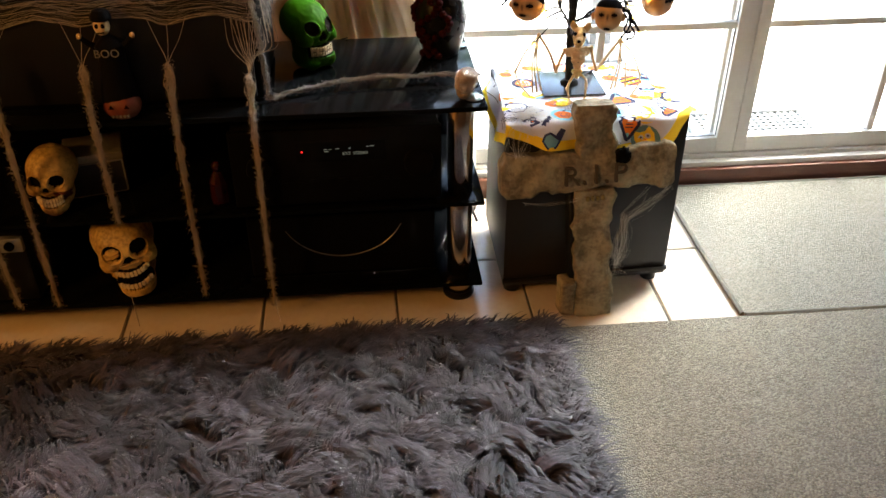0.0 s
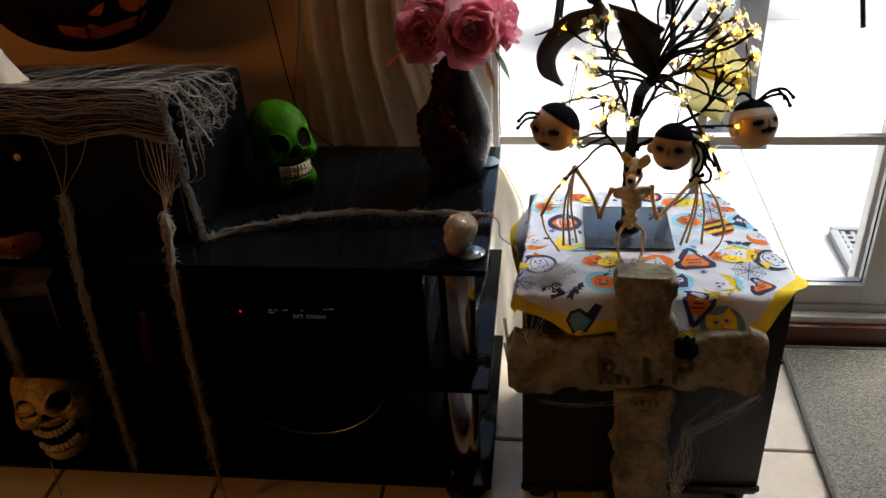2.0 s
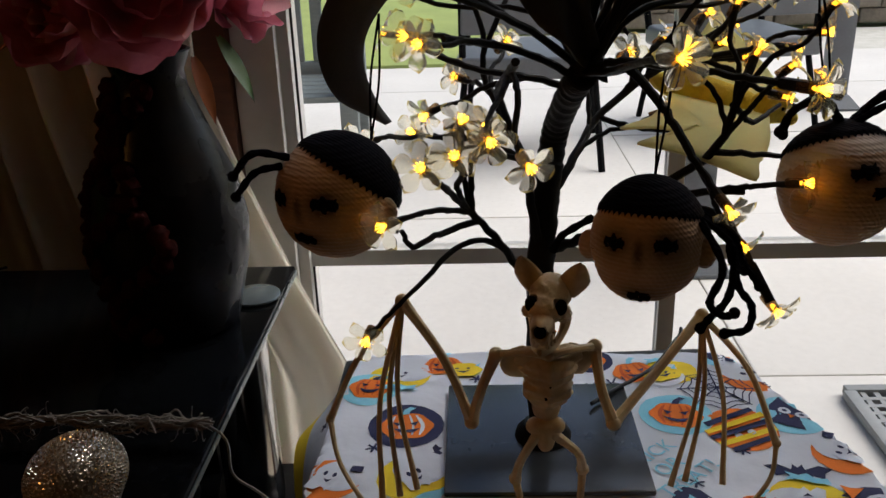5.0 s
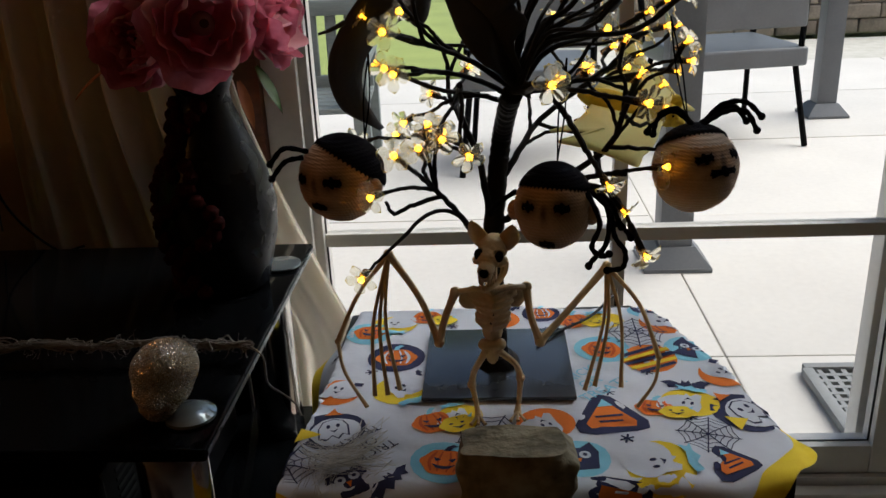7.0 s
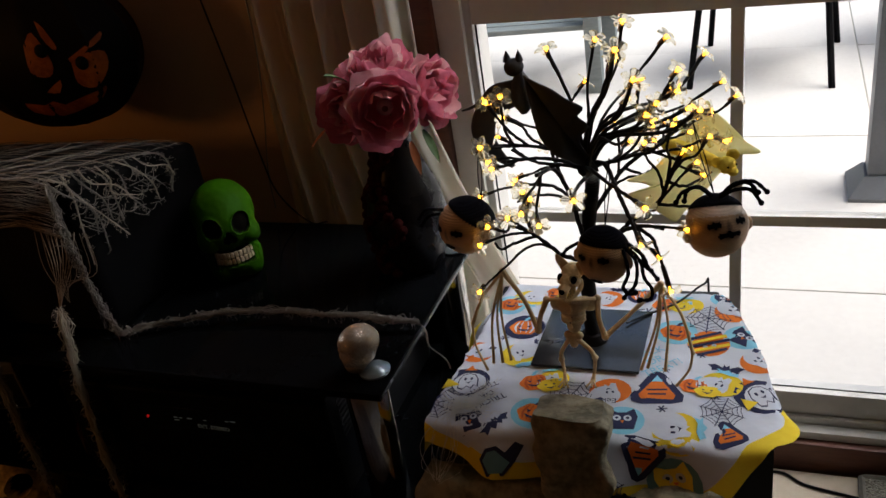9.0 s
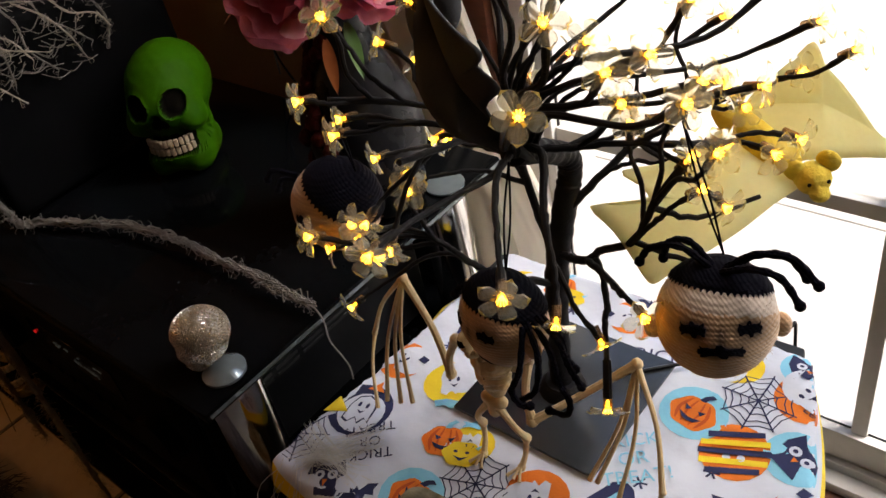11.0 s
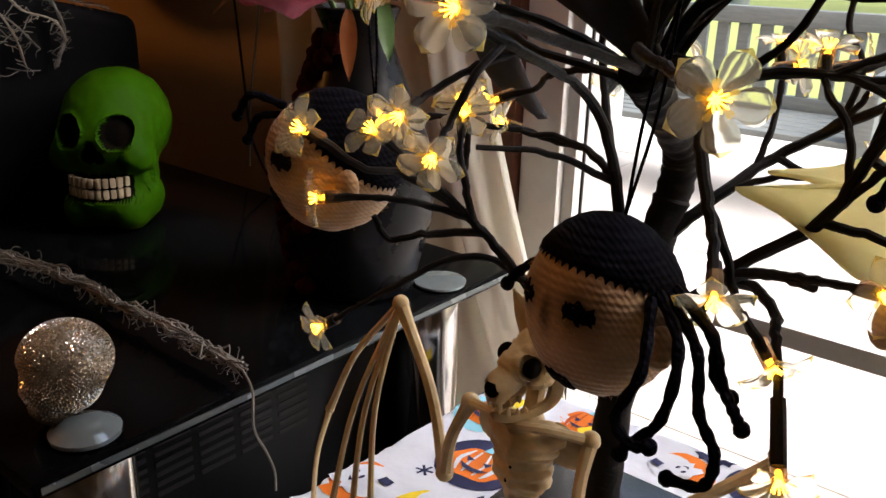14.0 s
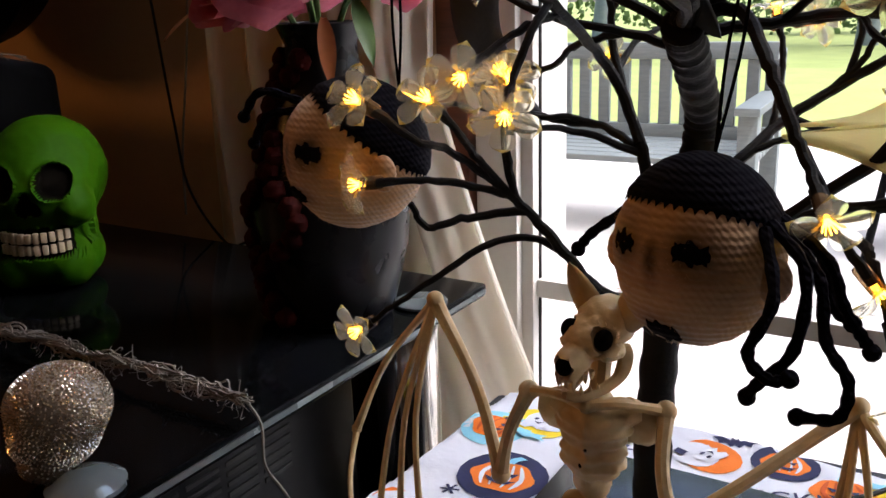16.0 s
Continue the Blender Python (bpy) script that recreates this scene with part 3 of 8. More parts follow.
for x, z, w in ((-0.434, 0.4045, 0.006), (-0.424, 0.4045, 0.004), (-0.412, 0.405, 0.008), (-0.385, 0.405, 0.004), (-0.35, 0.4075, 0.005), (-0.342, 0.4085, 0.008), (-0.434, 0.4, 0.008)):
    box(bm, (x, -0.1703, z), (x + w, -0.17, z + 0.0013))
part("readout", bm, READOUT, amp, "glowing readout", smooth=False)
bm = bmesh.new()
blob(bm, (-0.478, -0.1705, 0.4015), (0.0022, 0.0015, 0.0022), u=8, v=6)
part("standby_light", bm, RED_LED, amp, "red standby light")
for x, z, r in ((-0.565, 0.37, 0.026), (-0.245, 0.37, 0.03)):
    bm = bmesh.new()
    lathe(bm, (0, 0, 0), [(r, 0), (r, 0.012), (r * 0.93, 0.016), (r * 0.6, 0.0165), (0.0, 0.0165)], 28, m=pose(x, -0.168, z, 90))
    part("knob", bm, SATIN, amp)
for i in range(9):
    part("button", boxes((-0.52 + 0.028 * i, -0.1715, 0.333), (-0.503 + 0.028 * i, -0.1685, 0.339), 0.0008, 1), SATIN, amp)
for i in range(6):                                     # rows of slots in the side of the case
    for k in range(9):
        y, z = -0.128 + 0.037 * i, 0.436 - 0.0082 * k
        part("vent_slot", boxes((-0.2025, y, z - 0.0036), (-0.2008, y + 0.03, z)), GASKET, amp, smooth=False)
for x in (-0.58, -0.24):
    for y in (-0.12, 0.13):
        bm = bmesh.new()
        lathe(bm, (x, y, 0), [(0.018, 0.269), (0.02, 0.273), (0.02, 0.283)], 16)
        part("foot", bm, BLACK, amp)

# ---- wide speaker on the bottom shelf ----
centre = thing("centre_speaker", (-0.4, 0, 0.062), "black centre speaker with a curved silver trim line", "speaker")
part("body", boxes((-0.615, -0.132, 0.0625), (-0.21, 0.12, 0.228), 0.006, 3), SATIN, centre)
bm = bmesh.new()
arc = [(-0.41 + 0.135 * math.sin(a), -0.1335 - 0.004 * math.cos(a), 0.245 - 0.118 * math.cos(a)) for a in taper(-1.15, 1.2, 26)]
tube(bm, arc, [0.0016 * math.sin(math.pi * (i + 1) / 27) ** 0.4 for i in range(26)], 6)
part("trim", bm, DARK_TRIM, centre, "thin curved silver trim")
part("base_lip", boxes((-0.62, -0.146, 0.0625), (-0.205, -0.1325, 0.084), 0.003), BLACK_GLASS, centre)

# ---- disc player, shelf oddments ----
player = thing("disc_player", (-1.3, 0, 0.062), "slim silver-fronted disc player on the low shelf", "disc player")
part("body", boxes((-1.50, -0.15, 0.066), (-1.07, 0.12, 0.232), 0.004), BLACK, player)
part("fascia", boxes((-1.502, -0.166, 0.198), (-1.068, -0.151, 0.231), 0.003), SILVER, player, "silver fascia")
bm = bmesh.new()
lathe(bm, (0, 0, 0), [(0.010, 0), (0.010, 0.006), (0.008, 0.008), (0, 0.008)], 20, m=pose(-1.093, -0.166, 0.2145, 90))
part("knob", bm, SATIN, player)
part("tray", boxes((-1.38, -0.1675, 0.207), (-1.22, -0.1655, 0.223), 0.001, 1), BLACK_GLASS, player)

m = pose(-0.93, -0.02, 0.27, 0, 0, 14)
bm = bmesh.new()
# the shadow on the box front is put in as a dark body material
box(bm, (-0.058, -0.05, 0), (0.058, 0.05, 0.078), 0.004, 2, m, 1)
box(bm, (-0.06, -0.052, 0.078), (0.06, 0.052, 0.096), 0.004, 2, m)
solid("card_box", bm, [PALE_BOX, VINYL], "card box with a pale grey lid on the shelf, shade coloured into its body", "box")

bottle = thing("ornament_bottle", (-0.658, -0.12, 0.27), "small dark ruby glass ornament on the shelf", "ornament")
bm = bmesh.new()
lathe(bm, (-0.658, -0.122, 0.2695), [(0.018, 0), (0.021, 0.006), (0.02, 0.05), (0.013, 0.066), (0.008, 0.075)], 10)
part("body", bm, RUBY, bottle, smooth=False)
bm = bmesh.new()
blob(bm, (-0.658, -0.122, 0.354), (0.011, 0.011, 0.012), u=10, v=8)
part("stopper", bm, RUBY, bottle)

# ---- black box with the webbing over it ----
cabinet = thing("black_box_unit", (-0.93, 0.03, 0.486), "plain black box unit standing on the glass stand", "box unit")
bm = boxes((-1.32, -0.104, 0.4865), (-0.542, 0.175, 0.70), 0.016, 4)
for v in bm.verts:                                     # the top slopes down to the back
    if v.co.z > 0.6:
        v.co.z += 0.026 - 0.223 * (v.co.y + 0.104)
part("body", bm, SATIN, cabinet)
part("front_panel", boxes((-1.305, -0.112, 0.498), (-0.558, -0.1045, 0.70), 0.003), BLACK, cabinet)


def skull(name, at, height, turn, lean, nod, bone, label, teeth=TOOTH, jaw_drop=0.0, eyes=SOCKET, stain=None, jaw=0.245, socket=0.12, grin=0.05, chin=False):
    """A skull that looks to -y before it is turned; at is the middle of its underside."""
    m = Matrix.Translation(at) @ pose(0, 0, 0, nod, lean, turn) @ Matrix.Scale(height, 4)
    top = thing(name, at, label, "skull")
    bm = bmesh.new()
    bmesh.ops.create_icosphere(bm, subdivisions=6, radius=1)
    heart = Vector((0, 0, 0.5))
    lumps = [((0, 0.08, 0.655), (0.36, 0.42, 0.345)), ((0, -0.17, 0.56), (0.29, 0.23, 0.2)),
             ((0, -0.19, 0.20 - jaw_drop * 0.5), (jaw, 0.2, 0.2 + jaw_drop * 0.5)), ((0, -0.02, 0.3), (0.27, 0.28, 0.25)),
             ((0.215, -0.2, 0.46), (0.11, 0.15, 0.11)), ((-0.215, -0.2, 0.46), (0.11, 0.15, 0.11))]
    if chin:                                           # a square jaw and a narrower brow
        lumps[0] = ((0, 0.08, 0.655), (0.335, 0.42, 0.345))
        lumps += [((0.15, -0.19, 0.13), (0.115, 0.17, 0.14)), ((-0.15, -0.19, 0.13), (0.115, 0.17, 0.14)), ((0.18, -0.02, 0.16), (0.11, 0.2, 0.15)), ((-0.18, -0.02, 0.16), (0.11, 0.2, 0.15))]
    marks = {}
    for v in bm.verts:
        d = v.co.normalized()
        total = 0.0
        for c, r in lumps:
            o = heart - Vector(c)
            a = sum((d[i] / r[i]) ** 2 for i in range(3))
            b = 2 * sum(d[i] * o[i] / r[i] ** 2 for i in range(3))
            e = sum((o[i] / r[i]) ** 2 for i in range(3)) - 1
            q = b * b - 4 * a * e
            if q > 0:
                total += math.exp(28 * max((-b + math.sqrt(q)) / (2 * a), 0))
        p = heart + d * (math.log(max(total, 1.01)) / 28)
        if p.z < 0.0:
            p.z *= 0.3
        mark = 0
        if p.y < -0.05:
            for s in (-1, 1):
                g = ((p.x - s * 0.15) / (0.092 if chin else 0.102)) ** 2 + ((p.z - (0.635 if chin else 0.61)) / (0.105 if chin else 0.1)) ** 2
                if g < 1.8:
                    deep = max(0.0, min(1.0, (1.2 - g) / 0.6))
                    p.y += socket * deep * deep * (3 - 2 * deep) - 0.016 * math.exp(-((g - 1.2) / 0.16) ** 2)
                    mark = 1 if g < (1.0 if chin else 0.88) else mark
            lobe = min(((abs(p.x) - 0.034) / 0.036) ** 2 + ((p.z - 0.485) / 0.048) ** 2, (p.x / 0.034) ** 2 + ((p.z - 0.535) / 0.05) ** 2) if chin else 9.0
            if lobe < 1.3:
                p.y += 0.03 * min(1.0, (1.3 - lobe) / 0.6)
                mark = 1 if lobe < 1.0 else mark
            wide = 0.024 + 0.085 * max(0, min(1, (0.55 - p.z) / 0.11))
            if not chin and 0.44 < p.z < 0.555 and abs(p.x) < wide:
                p.y += 0.05
                mark = 1 if abs(p.x) < wide * 0.86 and 0.45 < p.z < 0.54 else mark
            if 0.2 - jaw_drop < p.z < 0.36 and abs(p.x) < 0.25:
                p.y += 0.035
                if jaw_drop and 0.27 - jaw_drop < p.z < 0.29 and abs(p.x) < 0.19:
                    p.y += 0.09
                    mark = 1
            gum = grin * (p.x / 0.2) ** 2
            if 0.2 - jaw_drop < p.z - gum < 0.36 and abs(p.x) < 0.215 and p.y < -0.18:
                mark = 1
            if stain and p.x > 0.07 and 0.26 < p.z < 0.46:
                mark = 2
            hollow = ((abs(p.x) - 0.235) / 0.07) ** 2 + ((p.z - 0.33) / 0.1) ** 2
            if hollow < 1:
                p.x *= 1 - 0.16 * (1 - hollow)
        p += d * 0.006 * wob(d.x, d.y, d.z, 7)
        marks[v.index] = mark
        v.co = m @ p
    for f in bm.faces:
        f.material_index = max(set(x := [marks[v.index] for v in f.verts]), key=x.count)
    part("cranium", bm, [bone, eyes, stain or bone], top)
    for row, z0, z1, k in (("upper_teeth", 0.283, 0.35, 10), ("lower_teeth", 0.213 - jaw_drop, 0.277 - jaw_drop, 10)):
        bm = bmesh.new()
        for i in range(k):
            a = -0.95 + 1.9 * (i + 0.5) / k
            c = Vector((0.235 * math.sin(a), -0.175 - 0.195 * math.cos(a), (z0 + z1) / 2 + grin * (0.235 * math.sin(a) / 0.2) ** 2))
            t = Matrix.Translation(c) @ pose(0, 0, 0, 0, 0, math.degrees(a))
            tall = (z1 - z0) / 2 * (0.93 + 0.07 * math.sin(i * 4.1 + z0 * 90))
            box(bm, (-0.0178, -0.016, -tall), (0.0178, 0.02, tall), 0.010, 2, m @ t)
        part(row, bm, teeth, top)
    return top


skull("green_skull", (-0.458, 0.084, 0.487), 0.142, 38, 0, -3, GREEN, "bright green glazed skull with bared white teeth", teeth=OLD_TOOTH, socket=0.05, grin=0.014, chin=True)
skull("skull_decoration", (-0.99, -0.112, 0.2695), 0.136, 0, 0, 0, BONE, "yellowed skull with a blood stain on its cheek", stain=BLOOD, jaw=0.2)
mask = skull("skull_mask", (-0.868, -0.11, 0.0635), 0.183, 17, -7, -8, BONE, "yellowed laughing skull with an open jaw on the low shelf", jaw_drop=0.09, jaw=0.215)
m = Matrix.Translation(mask.location) @ pose(0, 0, 0, -8, -7, 17) @ Matrix.Scale(0.183, 4)
bm = bmesh.new()                                       # one eye is screwed up
blob(bm, (0, 0, 0), (0.085, 0.06, 0.06), lambda d: 1 + 0.12 * math.sin(9 * d.z), 20, 14, m=Matrix.Translation((-0.16, -0.3, 0.6)))
bmesh.ops.transform(bm, matrix=m, verts=bm.verts[:])
part("eyelid", bm, BONE, mask)

# ---- glittering little skull on its disc ----
glitter = thing("glitter_skull", (-0.137, -0.138, 0.486), "gold rhinestone skull on a round pale glass base", "skull ornament")
bm = bmesh.new()
lathe(bm, (-0.13, -0.134, 0.4863), [(0.016, 0), (0.0195, 0.0015), (0.0195, 0.004), (0.016, 0.006), (0.010, 0.010)], 32)
part("base", bm, DISC, glitter, "round pale glass base")
GSK = Matrix.Translation((-0.147, -0.135, 0.5245)) @ pose(0, 0, 0, 8, 0, -46)


def gem_face(p, d):
    if p.y < -0.008:
        for s in (-1, 1):
            p.y += 0.0075 * math.exp(-((p.x - s * 0.0085) ** 2 + (p.z + 0.0015) ** 2) / 2.2e-5)
        p.y += 0.005 * math.exp(-(p.x ** 2 + (p.z + 0.0105) ** 2) / 1.0e-5)
        p.y += 0.003 * math.exp(-((p.z + 0.0185) / 0.0016) ** 2)
    return p


bm = bmesh.new()
GEMS = fused(bm, [((0, 0.004, 0.003), (0.0215, 0.025, 0.0215)), ((0, -0.010, -0.008), (0.0165, 0.0135, 0.013)), ((0, -0.009, -0.021), (0.0145, 0.0135, 0.0135)), ((0, 0.001, -0.012), (0.0165, 0.018, 0.016))], (0, 0, 0), GSK, 6, 420.0, gem_face)
GEM_SPOTS = [v.co.copy() for v in GEMS]
part("head", bm, GLUE, glitter)
from mathutils import kdtree
gem_tree = kdtree.KDTree(len(GEM_SPOTS))
for i, p in enumerate(GEM_SPOTS):
    gem_tree.insert(p, i)
gem_tree.balance()
bm = bmesh.new()
middle, taken = Vector((-0.147, -0.135, 0.5245)), set()
rg = random.Random(4)
order = list(range(len(GEM_SPOTS)))
rg.shuffle(order)
for i in order:
    if i in taken:
        continue
    p = GEM_SPOTS[i]
    near = gem_tree.find_range(p, 0.00158)
    taken.update(k for _, k, _ in near)
    w = (p - middle).normalized()
    w = (w + Vector((rg.uniform(-1, 1), rg.uniform(-1, 1), rg.uniform(-1, 1))) * 0.12).normalized()
    s = w.orthogonal().normalized()
    u = w.cross(s)
    r = 0.00092
    turns = (0, 1.047, 2.094, 3.142, 4.189, 5.236)
    ring = [bm.verts.new(p + (s * math.cos(a) + u * math.sin(a)) * r) for a in turns]
    tip = [bm.verts.new(p + w * 0.0009 + (s * math.cos(a) + u * math.sin(a)) * r * 0.5) for a in turns]
    for q in range(6):
        bm.faces.new((ring[q], ring[(q + 1) % 6], tip[(q + 1) % 6], tip[q]))
    bm.faces.new(tip)
part("rhinestone_cover", bm, RHINESTONE, glitter, "faceted rhinestones", smooth=False, kind="stuff")

# ---- vase with silk peonies ----
vase = thing("vase", (-0.178, 0.125, 0.486), "tall black ceramic vase with dark red relief", "vase")
bm = bmesh.new()
VX, VY = -0.172, 0.122
lathe(bm, (VX, VY, 0.4865), [(0.036, 0), (0.042, 0.004), (0.046, 0.02), (0.055, 0.055), (0.058, 0.085), (0.052, 0.12), (0.036, 0.16), (0.026, 0.188),
                             (0.025, 0.2), (0.031, 0.214), (0.029, 0.215), (0.022, 0.2), (0.022, 0.16)], 40)
part("body", bm, VASE, vase)
for s in range(3):
    for i in range(18):
        h = 0.012 + i * 0.0105
        r = 0.05 + 0.0085 * math.sin(i * 0.2)
        if h > 0.11:
            r = 0.054 - (h - 0.11) * 0.34
        a = radians(212 + 22 * s) + 0.5 * math.sin(i * 0.55 + s * 2.0)
        bm = bmesh.new()
        blob(bm, (VX + r * math.cos(a), VY + r * math.sin(a), 0.4865 + h), (0.0078, 0.0078, 0.0078),
             lambda d: 1 + 0.22 * wob(d.x + i, d.y, d.z + s, 2.5), 18, 12)
        part("relief_bud", bm, VASE_RED, vase)
bm = bmesh.new()
lathe(bm, (-0.128, 0.168, 0.4863), [(0.019, 0), (0.021, 0.001), (0.021, 0.0028), (0.019, 0.0034)], 28)
solid("glass_coaster", bm, DISC, "small round pale disc lying on the black glass", "disc")

posy = thing("peony_bouquet", (-0.16, 0.09, 0.70), "dusty pink silk peonies standing in the black vase", "flowers")


def peony(at, size, face, eye=False, seed=0):
    """A full silk flower that looks along face."""
    at, w = Vector(at), Vector(face).normalized()
    q = w.to_track_quat("Z", "Y").to_matrix().to_4x4()
    bm = bmesh.new()
    rnd = random.Random(seed)
    rings = ((3, 0.2, 0.66, -0.1), (4, 0.36, 0.76, -0.1), (4, 0.54, 0.84, -0.08), (4, 0.7, 0.84, 0.0), (5, 0.82, 0.74, 0.06), (5, 0.9, 0.52, 0.14))
    for ring, (k, wide_r, tall, flare) in enumerate(rings):
        if eye and ring < 2:
            continue
        for i in range(k):
            a = 2 * math.pi * (i + 0.5 * (ring % 2)) / k + rnd.uniform(-0.22, 0.22)
            span, ph, pq = math.pi / k * rnd.uniform(1.25, 1.5), rnd.uniform(0, 6), rnd.uniform(0, 6)
            rr, hh, fl = wide_r * rnd.uniform(0.9, 1.08), tall * rnd.uniform(0.88, 1.12), flare + rnd.uniform(-0.06, 0.1)

            def petal(u, v):
                s = (u - 0.5) * 2
                v = v * (1 - 0.22 * abs(s) ** 3)
                rad = rr * math.sin(math.pi / 2 * min(1.0, 1.15 * v)) ** 0.75 + fl * v ** 4
                h = -0.46 + hh * v ** 1.25 - max(0, fl) * 0.5 * v ** 6
                edge = v ** 3
                rad += edge * (0.07 * math.sin(4 * s + ph) + 0.05 * math.sin(9 * s + pq))
                h += edge * (0.08 * math.sin(5 * s + pq) + 0.05 * math.sin(11 * s + ph))
                ang = a + s * span * (0.25 + 0.75 * math.sin(math.pi / 2 * min(1, 1.5 * v)))
                return at + q @ Vector((rad * math.cos(ang), rad * math.sin(ang), h)) * size
            sheet(bm, 14, 9, petal, 1 if (ring + i) % 3 == 0 else 0)
    top = part("bloom", bm, [ROSE, ROSE_PALE], posy)
    if eye:
        bm = bmesh.new()
        blob(bm, at - w * size * 0.12, (0.0105,) * 3, u=20, v=14)
        blob(bm, at - w * (size * 0.12 - 0.0066), (0.0050,) * 3, u=14, v=10, slot=1)
        part("eyeball", bm, [EYE, IRIS], top, "glass eyeball in the bloom")


peony((-0.137, 0.045, 0.757), 0.049, (0.45, -0.9, 0.1), True, 1)
peony((-0.210, 0.077, 0.742), 0.044, (-0.15, -1.0, 0.15), False, 2)
peony((-0.096, 0.105, 0.757), 0.046, (0.9, -0.2, 0.25), False, 3)
peony((-0.165, 0.105, 0.793), 0.047, (0.05, -0.25, 1.0), False, 4)
peony((-0.215, 0.15, 0.752), 0.045, (-0.6, 0.7, 0.3), False, 5)
for x, y in ((-0.137, 0.06), (-0.215, 0.085), (-0.105, 0.11), (-0.165, 0.11), (-0.21, 0.145)):
    bm = bmesh.new()
    tube(bm, spline([(VX + (x - VX) * 0.1, VY + (y - VY) * 0.1, 0.60), (VX + (x - VX) * 0.3, VY + (y - VY) * 0.3, 0.70), (x, y, 0.742)], 5), 0.0022, 6)
    part("stem", bm, LEAF, posy)


def leaf_blade(bm, at, way, long, wide, slot=0, droop=0.3):
    at, way = Vector(at), Vector(way).normalized()
    side = way.cross(Vector((0, 0, 1))).normalized()
    sheet(bm, 4, 8, lambda u, v: at + way * long * v + side * (u - 0.5) * wide * math.sin(math.pi * (0.06 + 0.94 * v)) ** 0.8
          + Vector((0, 0, -droop * long * v * v + 0.12 * wide * (2 * u - 1) ** 2)), slot)


for at, way, long, wide, dry in (((-0.198, 0.075, 0.782), (-0.4, -0.5, 0.6), 0.04, 0.018, False), ((-0.105, 0.075, 0.715), (0.5, -0.35, -0.6), 0.04, 0.012, False),
                                 ((-0.118, 0.06, 0.705), (0.3, -0.3, -0.7), 0.036, 0.011, True), ((-0.245, 0.09, 0.715), (-0.6, -0.4, -0.3), 0.036, 0.012, True)):
    bm = bmesh.new()
    leaf_blade(bm, at, way, long, wide)
    part("leaf", bm, LEAF_DRY if dry else LEAF, posy, "rust silk leaf" if dry else "green silk leaf")

# ---- figures on and before the black box ----
bm = bmesh.new()
fx, fy = -0.81, -0.146
lathe(bm, (fx, fy, 0.4865), [(0.036, 0.03), (0.033, 0.05), (0.026, 0.09), (0.025, 0.12), (0.027, 0.142), (0.016, 0.152), (0.008, 0.158)], 18)
blob(bm, (fx - 0.006, fy - 0.002, 0.664), (0.0145, 0.014, 0.018), slot=1)
blob(bm, (fx - 0.0115, fy - 0.0145, 0.667), (0.0038, 0.003, 0.0045), u=8, v=6, slot=2)
blob(bm, (fx - 0.0005, fy - 0.0145, 0.667), (0.0038, 0.003, 0.0045), u=8, v=6, slot=2)
box(bm, (fx - 0.0115, fy - 0.0165, 0.6535), (fx - 0.0005, fy - 0.0125, 0.6555), slot=2)
lathe(bm, (fx - 0.005, fy + 0.001, 0.674), [(0.0, 0), (0.0185, 0.001), (0.0195, 0.004), (0.018, 0.01), (0.013, 0.018), (0.0, 0.022)], 18)
for s in (-1, 1):
    tube(bm, [(fx + s * 0.02, fy, 0.622), (fx + s * 0.034, fy - 0.006, 0.632), (fx + s * 0.046, fy - 0.01, 0.645)], [0.007, 0.006, 0.005], 8)
    blob(bm, (fx + s * 0.047, fy - 0.011, 0.648), (0.005, 0.004, 0.006), u=8, v=6, slot=1)
lettering(bm, "BOO", 0.021, pose(fx, fy - 0.0295, 0.620, 84), 3, 0.0006)
blob(bm, (fx + 0.004, fy - 0.012, 0.5125), (0.036, 0.03, 0.0265), lambda d: 1 - 0.07 * abs(math.cos(4 * math.atan2(d.y, d.x))) * (1 - abs(d.z)), 32, 14, 4)
for s in (-0.014, 0.014):
    lathe(bm, (0, 0, 0), [(0.006, 0), (0.0, 0.001)], 3, 2, pose(fx + 0.004 + s, fy - 0.0425, 0.52, 90, 0, 0) @ pose(0, 0, 0, 0, 0, 90))
for i in range(5):
    box(bm, (fx - 0.012 + i * 0.007, fy - 0.043, 0.4995), (fx - 0.008 + i * 0.007, fy - 0.039, 0.5035), slot=3)
solid("boo_figurine", bm, [SATIN, PALE_BONE, SOCKET, PALE_BOX, PUMPKIN], "dark-robed figurine lettered BOO above a small orange pumpkin", "figurine")

bm = bmesh.new()
gx, gy, gz = -0.843, -0.04, 0.7125


lathe(bm, (gx, gy, gz), [(0.036, 0), (0.038, 0.003), (0.033, 0.016), (0.027, 0.04), (0.024, 0.062), (0.021, 0.08), (0.0165, 0.092), (0.008, 0.098), (0, 0.0995)], 24)
for v in bm.verts:
    h = (v.co.z - gz) / 0.1
    a = math.atan2(v.co.y - gy, v.co.x - gx)
    k = 1 + 0.1 * (1 - h) * math.sin(5 * a)
    v.co.x, v.co.y = gx + (v.co.x - gx) * k + 0.012 * (1 - h) ** 2 - 0.012 * h, gy + (v.co.y - gy) * k * 0.8
for s in (-1, 1):
    blob(bm, (gx - 0.012 + s * 0.006, gy - 0.0155, gz + 0.080), (0.003, 0.0025, 0.0045), u=8, v=6, slot=1)
blob(bm, (gx - 0.012, gy - 0.018, gz + 0.068), (0.0035, 0.0025, 0.005), u=8, v=6, slot=1)
